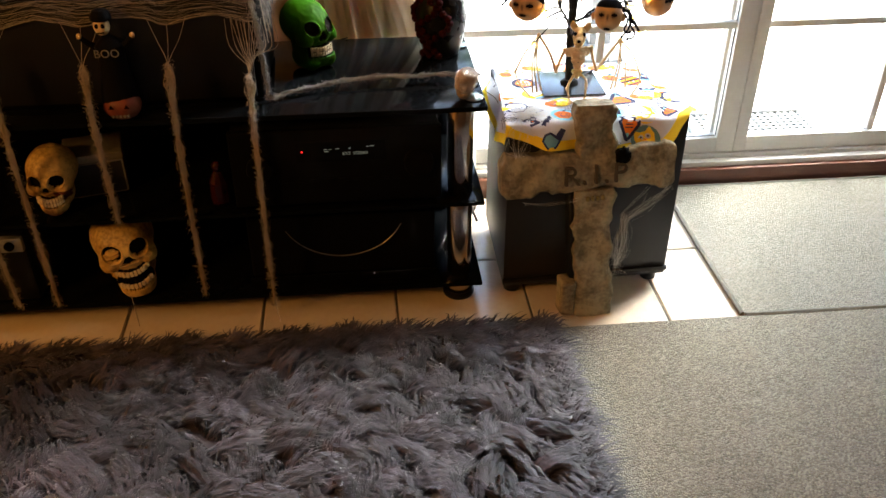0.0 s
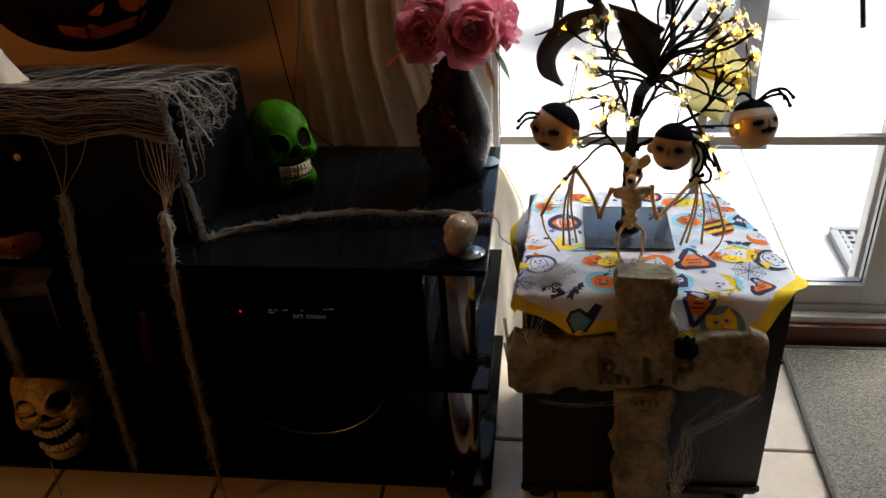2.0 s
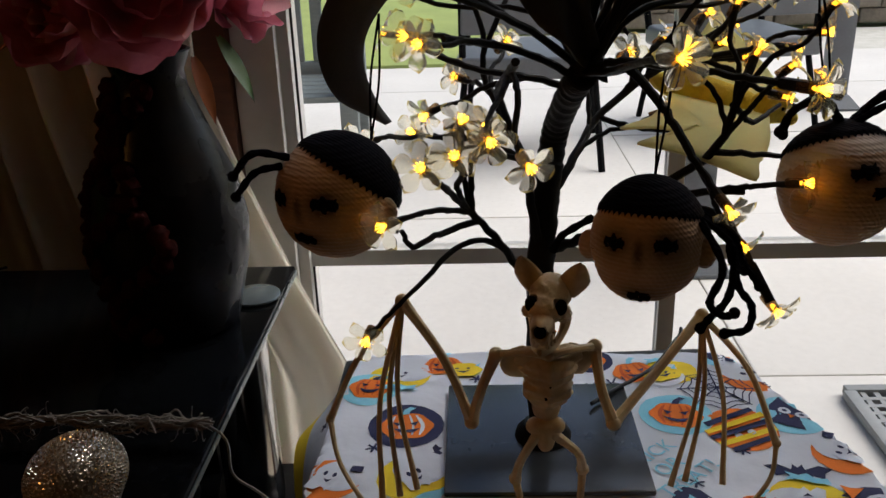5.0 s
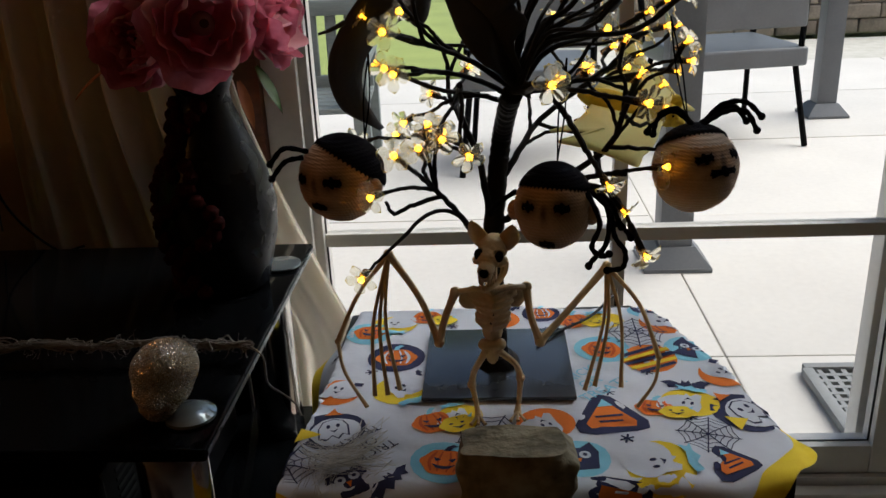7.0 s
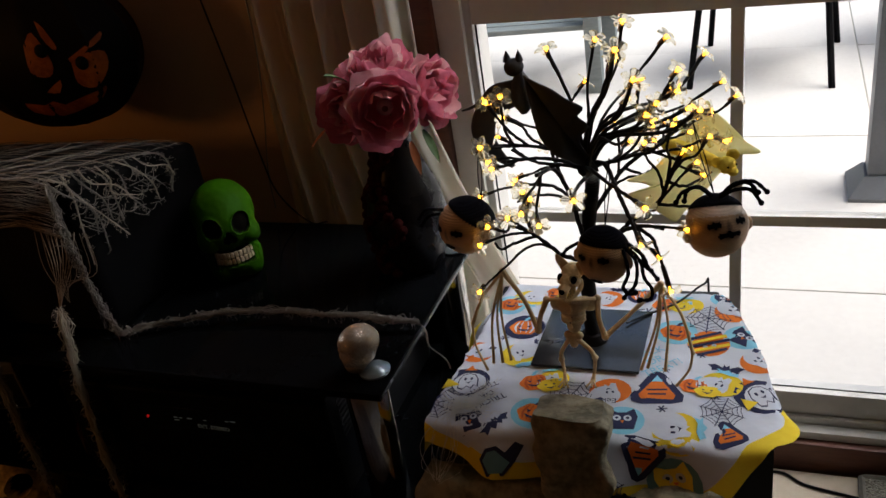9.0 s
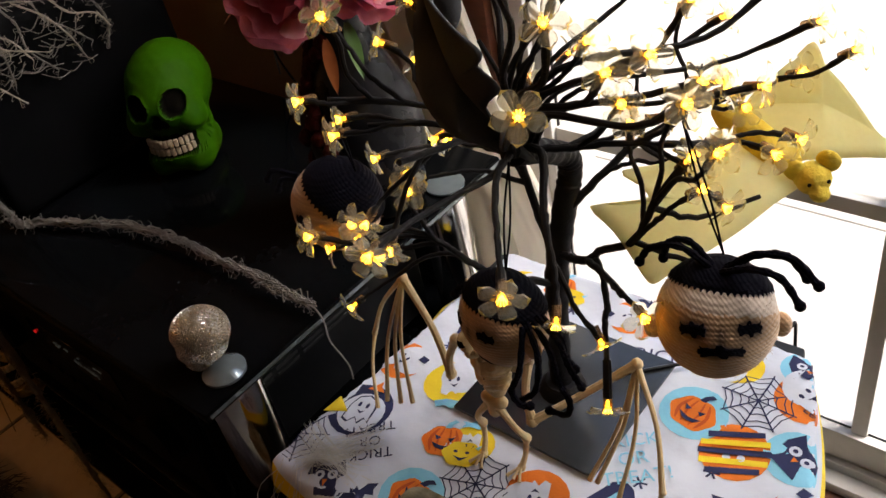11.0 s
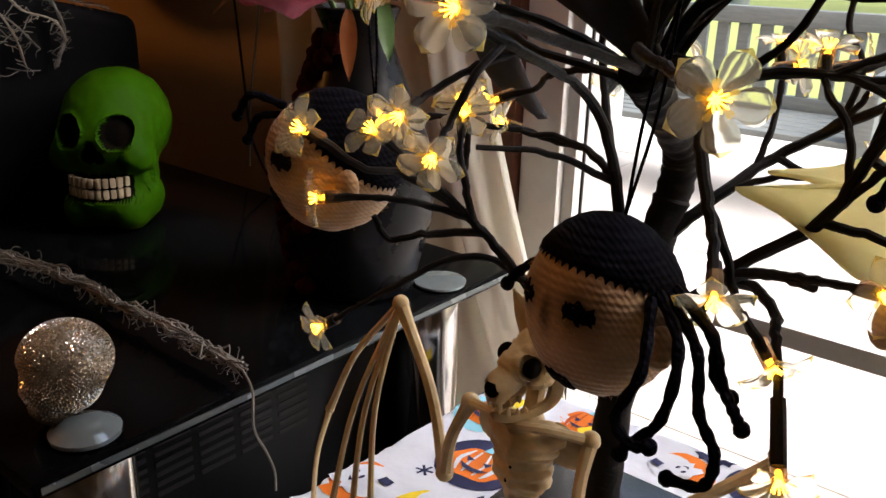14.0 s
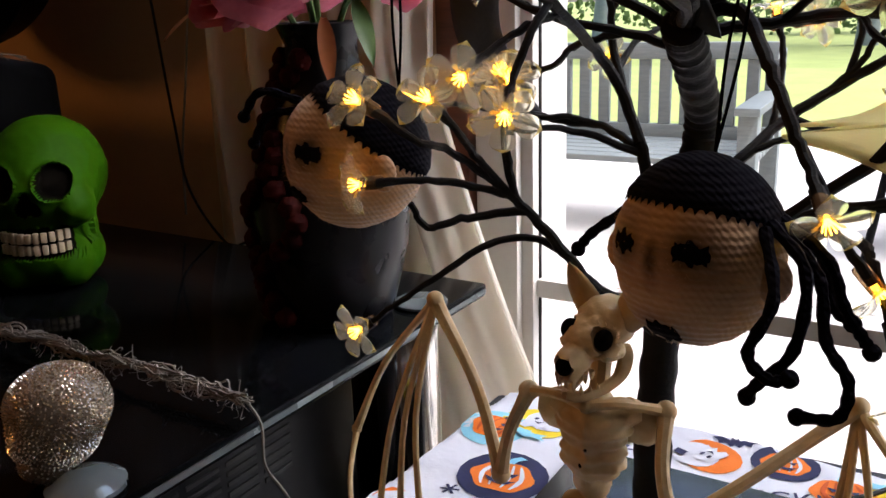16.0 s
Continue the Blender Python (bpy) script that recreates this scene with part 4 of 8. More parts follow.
for s in (-1, 1):
    tube(bm, [(gx + s * 0.022 - 0.008, gy - 0.008, gz + 0.058), (gx + s * 0.03 - 0.006, gy - 0.016, gz + 0.048), (gx + s * 0.026, gy - 0.025, gz + 0.046)], [0.006, 0.006, 0.004], 8)
solid("ghost_figurine", bm, [GHOST, SOCKET], "small ivory ghost figurine on the webbed black box", "figurine")

# ---- black pumpkin with an orange face ----
jack = thing("pumpkin_lantern", (-0.8, 0.19, 0.668), "black pumpkin lantern with an orange carved grin", "pumpkin lantern")
JC, JR = Vector((-0.836, 0.245, 0.80)), Vector((0.178, 0.105, 0.132))


def ribs(d):
    return 1 - 0.05 * abs(math.sin(5 * math.atan2(d.y, d.x))) ** 0.5 * (1 - d.z * d.z) - 0.1 * max(0, abs(d.z) - 0.8)


bm = bmesh.new()
blob(bm, JC, JR, ribs, 80, 36)
part("body", bm, JACK, jack)


def on_jack(a, h, lift=1.012):
    """A point of the lantern's skin: a degrees round from its front, h from -1 to 1."""
    a = radians(a + 14)
    c = math.sqrt(max(0.0, 1 - h * h))
    d = Vector((math.sin(a) * c, -math.cos(a) * c, h))
    k = ribs(d) * lift
    return JC + Vector((d.x * JR.x, d.y * JR.y, d.z * JR.z)) * k


def patch(name, outline, rounds=3):
    """A shape cut in the lantern's face, given by its outline in degrees and height."""
    bm = bmesh.new()
    pts = spline([Vector((x, z, 0)) for x, z in (*outline, outline[0])], rounds)[:-1]
    cx, cz = sum(p.x for p in pts) / len(pts), sum(p.y for p in pts) / len(pts)
    rings = [[bm.verts.new(on_jack(cx + (p.x - cx) * s, cz + (p.y - cz) * s)) for p in pts] for s in (1, 0.75, 0.5, 0.25)]
    mid = bm.verts.new(on_jack(cx, cz))
    n = len(pts)
    for a, b in zip(rings, rings[1:]):
        for i in range(n):
            bm.faces.new((a[i], a[(i + 1) % n], b[(i + 1) % n], b[i]))
    for i in range(n):
        bm.faces.new((rings[-1][i], rings[-1][(i + 1) % n], mid))
    part(name, bm, JACK_FACE, jack, "orange painted shape")


patch("eye", [(27, 0.02), (36, 0.09), (50, 0.06), (49, -0.16), (37, -0.35), (27, -0.26)])
patch("eye", [(3, 0.28), (10, 0.42), (16, 0.06), (12, -0.12), (2, -0.04)])
patch("brow", [(26, 0.06), (38, 0.17), (54, 0.29), (51, 0.2), (38, 0.11), (28, 0.0)], 2)
patch("brow", [(14, 0.54), (18, 0.46), (22, 0.22), (19, 0.2), (15, 0.36)], 2)
patch("nose", [(6, -0.31), (17, -0.18), (14, -0.35)], 2)
patch("grin", [(-14, -0.45), (-2, -0.5), (7, -0.44), (10, -0.58), (18, -0.5), (26, -0.52), (45, -0.36), (42, -0.5), (28, -0.62), (10, -0.68), (-12, -0.6)], 2)
for at, h in ((33, -0.02), (12, 0.2)):
    bm = bmesh.new()
    blob(bm, on_jack(at, h, 1.012), (0.011, 0.008, 0.011), u=14, v=10)
    part("pupil", bm, JACK, jack)
bm = bmesh.new()
tube(bm, spline([JC + Vector((0, 0, 0.115)), JC + Vector((0.01, 0.0, 0.14)), JC + Vector((0.03, 0.0, 0.16))], 4), taper(0.022, 0.014, 9), 10)
part("stalk", bm, JACK, jack)


# ---- subwoofer and what stands round it ----
SUB = pose(0.128, 0.016, 0, 0, 0, 2.5)
sub = thing("subwoofer", (0.128, 0.016, 0), "charcoal vinyl subwoofer box on small black feet", "subwoofer")
bm = boxes((-0.192, -0.160, 0.028), (0.192, 0.148, 0.432), 0.004, 2)
for v in bm.verts:                                     # the sides draw in to the back
    v.co.x = (v.co.x - 0.03) * (1 - 0.21 * (v.co.y + 0.16) / 0.308) + 0.03 * (1 - (v.co.y + 0.16) / 0.308)
    v.co = SUB @ v.co
part("cabinet", bm, VINYL, sub)
part("base_lip", boxes((-0.194, -0.166, 0.04), (0.194, -0.1605, 0.052), 0.002, 2, SUB), BLACK, sub)
for x, y in ((-0.165, -0.13), (0.165, -0.13), (-0.118, 0.115), (0.118, 0.115)):
    bm = bmesh.new()
    lathe(bm, (0, 0, 0), [(0.014, 0), (0.018, 0.003), (0.018, 0.02), (0.022, 0.029)], 16, m=SUB @ pose(x, y, 0))
    part("foot", bm, BLACK, sub)

# ---- stone-look cross ----
LEAN = Vector((-0.022, 0.075, 0.495)).normalized()      # up along the shaft
ACROSS = Vector((1, 0.0, 0.02)).normalized()
FACE = LEAN.cross(ACROSS).normalized()                   # out of the back
ACROSS = FACE.cross(LEAN).normalized()
FOOT = Vector((0.1345, -0.246, 0.002))


def on_cross(x, h, y=0.0):
    """x across, h up the shaft, y in from the front face."""
    return FOOT + ACROSS * x + LEAN * h + FACE * y


cross = thing("gravestone_cross", (0.134, -0.23, 0), "rough grey-brown stone-look cross lettered R.I.P", "cross")


def slab_of(name, rows, thick, seed, across=False):
    """A rough bar: (position, low side, high side) along it, rounded in section."""
    bm = bmesh.new()
    rings = []
    n = 48
    for i in range(len(rows) * 8 - 7):
        k, f = divmod(i, 8)
        a, b = rows[k], rows[min(k + 1, len(rows) - 1)]
        s, lo, hi = (a[q] + (b[q] - a[q]) * f / 8 for q in range(3))
        mid, half = (lo + hi) / 2, (hi - lo) / 2
        ring = []
        for j in range(n):
            t = 2 * math.pi * j / n
            c, d = math.cos(t), math.sin(t)
            e = 0.32
            u = mid + half * math.copysign(abs(c) ** e, c)
            y = thick / 2 + thick / 2 * math.copysign(abs(d) ** e, d)
            ridge = 1 - abs(wob(u, s, y + seed, 17)) * 2
            bump = 0.010 * wob(u * 1.0, s, y + seed, 22) + 0.005 * wob(u, s, y + seed, 55) + 0.005 * (ridge - 0.55)
            y += bump * (1 if d > 0 else -0.85)
            u += bump * 0.5 * c + c * (0.0075 * wob(s * 1.0, seed + (3 if c > 0 else 9), 0, 34) + 0.003 * wob(s, seed + (3 if c > 0 else 9), 5, 90))
            ring.append(bm.verts.new(on_cross(s, u, y) if across else on_cross(u, s, y)))
        rings.append(ring)
    for a, b in zip(rings, rings[1:]):
        for j in range(n):
            bm.faces.new((a[j], a[(j + 1) % n], b[(j + 1) % n], b[j]))
    for ring in (rings[0], rings[-1]):
        c = bm.verts.new(sum((v.co for v in ring), Vector()) / n)
        for j in range(n):
            bm.faces.new((ring[j], ring[(j + 1) % n], c))
    bmesh.ops.recalc_face_normals(bm, faces=bm.faces[:])
    return part(name, bm, STONE, cross)


slab_of("shaft", [(0.0, -0.040, 0.040), (0.012, -0.044, 0.043), (0.07, -0.040, 0.043), (0.11, -0.048, 0.036), (0.16, -0.042, 0.042), (0.20, -0.048, 0.038),
                  (0.245, -0.042, 0.044), (0.30, -0.044, 0.043)], 0.05, 1)
slab_of("arm", [(-0.197, 0.299, 0.369), (-0.185, 0.290, 0.392), (-0.15, 0.292, 0.389), (-0.115, 0.306, 0.382), (-0.085, 0.293, 0.390), (-0.04, 0.299, 0.384), (0.04, 0.299, 0.380), (0.075, 0.296, 0.382), (0.11, 0.300, 0.392), (0.145, 0.294, 0.396), (0.168, 0.302, 0.384)], 0.052, 2, True)
slab_of("head", [(0.36, -0.036, 0.038), (0.39, -0.041, 0.041), (0.425, -0.038, 0.042), (0.455, -0.043, 0.040), (0.472, -0.044, 0.041), (0.482, -0.038, 0.036)], 0.05, 3)
bm = bmesh.new()
turn = Matrix((ACROSS, LEAN, -FACE)).transposed().to_4x4()
for sign, x in (("R", -0.052), (".", -0.024), ("I", 0.0), (".", 0.022), ("P", 0.05)):
    lettering(bm, sign, 0.06, Matrix.Translation(on_cross(x, 0.335, -0.003)) @ turn, 0, 0.0055)
part("lettering", bm, ENGRAVED, cross, "dark engraved R.I.P lettering", smooth=False)
bm = bmesh.new()
blob(bm, on_cross(0.055, 0.369, 0.002), (0.018, 0.012, 0.02), lambda d: 1 + 0.3 * wob(d.x, d.y, d.z, 3))
part("dark_ornament", bm, SATIN, cross, "small dark boss on the arm")
for x, w in ((-0.022, 0.008), (-0.010, 0.006), (0.0, 0.007), (0.011, 0.007)):
    part("worn_mark", boxes((x, -0.0085, 0.279), (x + w, -0.003, 0.289), 0.0015, 1, Matrix.Translation(FOOT) @ Matrix((ACROSS, FACE, LEAN)).transposed().to_4x4()), WORN_PAINT, cross, "small dull yellow worn mark")
part("prop", boxes((-0.052, 0.014, 0.004), (-0.040, 0.05, 0.3), 0.002, 1, Matrix.Translation(FOOT) @ Matrix((ACROSS, FACE, LEAN)).transposed().to_4x4()), BLACK, cross)
bm = bmesh.new()
box(bm, (-0.077, 0.006, 0.0), (-0.045, 0.05, 0.088), 0.007, 3, Matrix.Translation((FOOT.x, FOOT.y, 0.001)))
bmesh.ops.subdivide_edges(bm, edges=bm.edges[:], cuts=2, use_grid_fill=True)
for v in bm.verts:
    v.co += Vector((wob(v.co.x, v.co.y, v.co.z, 40), wob(v.co.y, v.co.z, v.co.x, 40), 0)) * 0.004
part("foot_block", bm, STONE, cross)


# ---- printed cloth over the subwoofer ----
EDGE = [(-0.108, -0.158), (-0.05, -0.182), (0.01, -0.2), (0.08, -0.208), (0.16, -0.214), (0.232, -0.216), (0.272, -0.2), (0.31, -0.155), (0.352, -0.106),
        (0.352, -0.045), (0.352, 0.02), (0.345, 0.1), (0.318, 0.158), (0.25, 0.185), (0.19, 0.18), (0.1, 0.182), (0.0, 0.18), (-0.05, 0.155), (-0.098, 0.11), (-0.112, 0.045), (-0.135, -0.03), (-0.13, -0.09)]
MID = Vector((0.125, 0.0, 0))


def drape(x, y, lift=0.0):
    """Where a point of the flat cloth comes to lie on the box."""
    z = 0.4365 + 0.0006 * wob(x, y, 0, 40)
    px, py = x, y
    front = -0.1455 + 0.035 * (x - 0.128)
    if y < front:
        over = front - y
        fold = 0.010 * math.sin(x * 48 + 0.6) + 0.006 * wob(x, 0, 3, 30)
        py = front - 0.007 * min(1, over / 0.008) - 0.38 * over - fold * min(1, over / 0.05) - lift
        z -= 0.93 * over * min(1, over / 0.014 + 0.15)
    back = max(0.0, min(1.0, (y + 0.145) / 0.3))
    left, right = -0.063 + 0.022 * back, 0.331 - 0.075 * back * back
    if y > 0.156:
        py = 0.156 + 0.2 * (y - 0.156) + lift
        z -= 0.95 * (y - 0.156)
    if x < left:
        over = left - x
        flat = math.exp(-((y - 0.085) / 0.05) ** 2)
        px = left - 0.002 - (0.17 + 0.5 * flat) * over - 0.004 * math.sin(y * 55) * min(1, over / 0.03) - lift
        z -= (0.96 - 0.35 * flat) * over
    if x > right:
        over = x - right
        stiff = math.exp(-((y + 0.11) / 0.05) ** 2)
        px = right + 0.001 + (0.22 + 0.68 * stiff) * over + lift
        z -= (0.95 - 0.6 * stiff) * over
    clear_of = math.hypot(max(0.033 - x, x - 0.174, 0.0), max(-0.04 - y, y - 0.098, 0.0))   # flat under the plate
    ripple = max(-0.003, 0.0034 * wob(x + 1.3, y, 5, 15) + 0.0018 * wob(x * 0.6 + y * 1.2, y, 2, 34)) * min(1.0, clear_of / 0.035) * (1 if z > 0.43 else 0)
    return Vector((px, py, z + ripple + lift))


cloth = thing("printed_cloth", (0.128, 0.0, 0.437), "white cotton cloth printed with pumpkins, ghosts and webs, yellow hem", "cloth")
rim = spline([Vector((x, y, 0)) for x, y in (*EDGE, EDGE[0])], 14)[:-1]
n_rim, n_in = len(rim), 64
bm = bmesh.new()
rings, border = [], np.array([p.xy for p in rim])
for s in [i / n_in for i in range(1, n_in + 1)]:
    rings.append([bm.verts.new(drape(*(MID + (p - MID) * s).xy)) for p in rim])
hub = bm.verts.new(drape(*MID.xy))
for i in range(n_in):
    flat = np.array(MID.xy) + (border - np.array(MID.xy)) * ((i + 0.5) / n_in)
    gap_to = np.hypot(flat[:, None, 0] - border[None, :, 0], flat[:, None, 1] - border[None, :, 1]).min(1) if i > n_in * 0.7 else np.ones(n_rim)
    for j in range(n_rim):
        k = (j + 1) % n_rim
        if i == 0:
            bm.faces.new((hub, rings[0][j], rings[0][k]))
            continue
        p, a, b = rim[j], rings[i - 1], rings[i]
        hem = (p.y < -0.085 or p.x < -0.08 or p.x > 0.3) and gap_to[j] < 0.0195
        bm.faces.new((a[j], b[j], b[k], a[k])).material_index = 1 if hem else 0
bmesh.ops.recalc_face_normals(bm, faces=bm.faces[:])
part("fabric", bm, [CLOTH, C_YELLOW], cloth)

INKS = [C_ORANGE, C_YELLOW, C_NAVY, C_SKY, C_TEAL, CLOTH, C_RUST]
O_, Y_, N_, S_, T_, W_, R_ = range(7)


def ink(pts, slot, layer, parent):
    """One printed shape, given by its outline on the flat cloth."""
    bm = bmesh.new()
    c = sum(pts, Vector((0, 0))) / len(pts)
    lift = 0.0005 + 0.00035 * layer
    m = len(pts)
    rings = [[bm.verts.new(drape(*(c + (p - c) * s), lift)) for p in pts] for s in (1, 0.66, 0.33)]
    mid = bm.verts.new(drape(*c, lift))
    for a, b in zip(rings, rings[1:]):
        for j in range(m):
            bm.faces.new((a[j], a[(j + 1) % m], b[(j + 1) % m], b[j]))
    for j in range(m):
        bm.faces.new((rings[-1][j], rings[-1][(j + 1) % m], mid))
    return part("printed_shape" if parent is not cloth else "printed_motif", bm, INKS[slot], parent)


def turned(pts, x, y, size, deg):
    c, s = math.cos(radians(deg)), math.sin(radians(deg))
    return [Vector((x + size * (c * px - s * py), y + size * (s * px + c * py))) for px, py in pts]


def oval(a=1.0, b=1.0, cx=0.0, cy=0.0, k=18, wave=0.0, lobes=5):
    return [(cx + a * (1 + wave * math.cos(lobes * t)) * math.cos(t), cy + b * (1 + wave * math.cos(lobes * t)) * math.sin(t)) for t in (2 * math.pi * i / k for i in range(k))]


def motif(draw, x, y, size, deg=0.0, **kw):
    """A printed figure: its ground is the part, and the shapes on it are pieces of that."""
    ground = []

    def put(pts, slot, layer):
        ob = ink(turned(pts, x, y, size, deg), slot, layer, ground[0] if ground else cloth)
        ground.append(ob)

    draw(put, **kw)


def line(a, b, w=0.04):
    d = Vector((b[0] - a[0], b[1] - a[1])).normalized() * w / 2
    return [(a[0] - d.y, a[1] + d.x), (a[0] + d.y, a[1] - d.x), (b[0] + d.y, b[1] - d.x), (b[0] - d.y, b[1] + d.x)]


def bent(a, b, bow, w=0.04, k=5):
    """A line that bows to one side."""
    pts = [(a[0] + (b[0] - a[0]) * i / k + bow * math.sin(math.pi * i / k), a[1] + (b[1] - a[1]) * i / k) for i in range(k + 1)]
    return [(x - w / 2, y) for x, y in pts] + [(x + w / 2, y) for x, y in reversed(pts)]


def pumpkin_mark(put, back=None):
    if back is not None:
        put(oval(1.0, 0.98), back, 0)
    put(oval(0.70, 0.58, 0, -0.04, 30, 0.05, 6), O_, 1)
    for x in (-0.4, -0.16, 0.16, 0.4):
        put(bent((x * 0.7, 0.42), (x * 0.8, -0.48), x * 0.42, 0.045), W_ if back == N_ else R_, 2)
    put([(-0.34, 0.14), (-0.1, 0.06), (-0.24, -0.06)], N_, 3)
    put([(0.34, 0.14), (0.1, 0.06), (0.24, -0.06)], N_, 3)
    put([(-0.36, -0.16), (-0.2, -0.22), (0, -0.24), (0.2, -0.22), (0.36, -0.16), (0.2, -0.34), (0, -0.38), (-0.2, -0.34)], N_, 3)
    put([(-0.1, 0.45), (0.1, 0.46), (0.14, 0.6), (0.3, 0.74), (0.14, 0.8), (-0.02, 0.66)], S_ if back != S_ else N_, 3)
    if back is None:
        put(oval(0.62, 0.46, 0.72, -0.42, 26, 0.06, 6), Y_, 4)
        for x in (0.5, 0.88):
            put(oval(0.07, 0.05, x, -0.34, 8), N_, 5)
        put([(0.46, -0.5), (0.7, -0.56), (0.96, -0.48), (0.72, -0.68)], N_, 5)
        put([(1.1, -0.16), (1.32, -0.02), (1.22, -0.24)], S_, 5)


def ghost_mark(put, back=Y_, ring=False, hat=False):
    if ring:
        put(oval(1, 1), N_, 0)
        put(oval(0.74, 0.74, 0.1, -0.12), W_, 1)
    else:
        put(oval(1.0, 0.92), back, 0)
        put(oval(0.75, 0.7, 0.32, 0.28), W_, 1)
    body = [(-0.34, -0.46), (-0.36, 0.05), (-0.24, 0.38), (0.04, 0.5), (0.3, 0.4), (0.44, 0.1), (0.46, -0.4), (0.3, -0.28), (0.18, -0.5), (0.02, -0.32), (-0.14, -0.54)]
    if ring:
        put([(x * 1.12, y * 1.12) for x, y in body], N_, 2)
    put(body, W_, 3)
    for x in (-0.1, 0.18):
        put(oval(0.06, 0.1, x, 0.14, 10), N_, 4)
    put([(-0.08, -0.06), (0.06, -0.1), (0.2, -0.04), (0.08, -0.2)], N_, 4)
    if hat:
        put([(-0.95, -0.5), (-0.3, -0.25), (-0.5, -0.08), (-0.75, 0.2)], Y_, 4)
        put([(-0.2, 0.75), (-0.05, 1.0), (0.1, 1.2), (0.16, 0.98), (0.35, 0.8)], O_, 4)
    elif back == Y_:
        put([(-0.5, -0.8), (-0.1, -0.72), (0.3, -0.8), (0.62, -0.7), (0.5, -0.9), (0.66, -1.04), (0.3, -1.0), (0.1, -1.14), (-0.1, -0.98), (-0.4, -1.06)], S_, 4)
    elif back == O_:
        put([(0.5, 0.42), (0.86, 0.5), (0.8, 0.76), (0.46, 0.7)], N_, 4)


def printed_web(x, y, size, deg):
    """A printed web: spokes and sagging rings in one sheet."""
    rings = ((0.26, 0.30), (0.50, 0.54), (0.76, 0.80), (0.96, 1.0))
    radii = [0.05] + [r for ring in rings for r in ring] + [1.08]
    bm = bmesh.new()
    rows = []
    for r in radii:
        row = []
        for k in range(8):
            a, half = radians(20 + 45 * k), 0.024 / r
            for b, sag in ((a - half, 1.0), (a + half, 1.0), (a + radians(22.5), 0.87)):
                row.append(bm.verts.new(drape(*turned([(r * sag * math.cos(b), r * sag * math.sin(b))], x, y, size, deg)[0], 0.0007)))
        rows.append(row)
    for i, (p, q) in enumerate(zip(rows, rows[1:])):
        for k in range(24):
            if k % 3 == 0 or i % 2 == 1:
                bm.faces.new((p[k], p[(k + 1) % 24], q[(k + 1) % 24], q[k]))
    bm.faces.new(rows[0])
    part("printed_motif", bm, C_NAVY, cloth)


def candy_mark(put):
    put([(0, 1.0), (0.25, 0.85), (0.9, -0.35), (0.85, -0.7), (0.5, -0.85), (-0.5, -0.85), (-0.85, -0.7), (-0.9, -0.35), (-0.25, 0.85)], N_, 0)
    put([(0, 0.72), (0.62, -0.35), (0.55, -0.58), (-0.55, -0.58), (-0.62, -0.35)], O_, 1)
    put([(0, 0.72), (0.2, 0.36), (-0.2, 0.36)], S_, 2)
    put(line((-0.35, -0.1), (0.35, -0.05), 0.09), N_, 2)
    put(line((-0.3, -0.34), (0.3, -0.3), 0.09), N_, 2)


def bat_mark(put):
    put([(0, 0.3), (0.14, 0.45), (0.2, 0.2), (0.6, 0.42), (1.0, 0.3), (0.75, 0.1), (0.7, -0.15), (0.4, -0.02), (0.2, -0.3), (0, -0.12),
         (-0.2, -0.3), (-0.4, -0.02), (-0.7, -0.15), (-0.75, 0.1), (-1.0, 0.3), (-0.6, 0.42), (-0.2, 0.2), (-0.14, 0.45)], N_, 0)


def stripe_mark(put):
    put(oval(1, 1), O_, 0)
    for y, s in ((0.62, N_), (0.3, Y_), (-0.02, N_), (-0.36, Y_), (-0.68, N_)):
        w = math.sqrt(1 - y * y)
        put(line((-w, y - 0.1), (w, y + 0.1), 0.2), s, 1)
    for x in (-0.2, 0.2):
        put(oval(0.12, 0.12, x, -0.2, 8), W_, 2)


def owl_mark(put, back=S_, body=N_):
    put(oval(1, 0.95), back, 0)
    put([(-0.5, -0.6), (-0.7, 0.2), (-0.55, 0.75), (-0.2, 0.5), (0.2, 0.5), (0.55, 0.75), (0.7, 0.2), (0.5, -0.6)], body, 1)
    for x in (-0.24, 0.24):
        put(oval(0.19, 0.19, x, 0.12, 10), W_, 2)
        put(oval(0.08, 0.08, x, 0.12, 8), N_, 3)
    put([(-0.1, -0.06), (0.1, -0.06), (0, -0.26)], O_, 3)


def mitten_mark(put):
    put([(-0.9, 0.1), (-0.6, -0.5), (0.1, -0.6), (0.6, -0.15), (1.1, 0.55), (0.75, 0.75), (0.35, 0.25), (-0.1, 0.65), (-0.6, 0.55)], N_, 0)
    put([(-0.75, 0.08), (-0.5, -0.38), (0.05, -0.46), (0.42, -0.1), (0.2, 0.12), (-0.15, 0.48), (-0.52, 0.42)], T_, 1)


def cross_mark(put):
    for a in (0, 60, 120):
        c, s = math.cos(radians(a)), math.sin(radians(a))
        put(line((-c, -s), (c, s), 0.3), N_, 0)


for x, y, s in ((0.006, 0.047, 0.028), (0.15, 0.14, 0.02)):
    motif(pumpkin_mark, x, y, s, 6, back=N_)
for x, y, s in ((0.06, -0.122, 0.027), (0.204, 0.059, 0.027), (-0.025, 0.098, 0.024)):
    motif(pumpkin_mark, x, y, s, -8, back=S_)
for x, y, s, a in ((0.048, -0.066, 0.026, 20), (0.236, -0.046, 0.024, -5), (0.03, 0.135, 0.024, 0), (0.185, 0.122, 0.026, 14)):
    motif(pumpkin_mark, x, y, s, a)
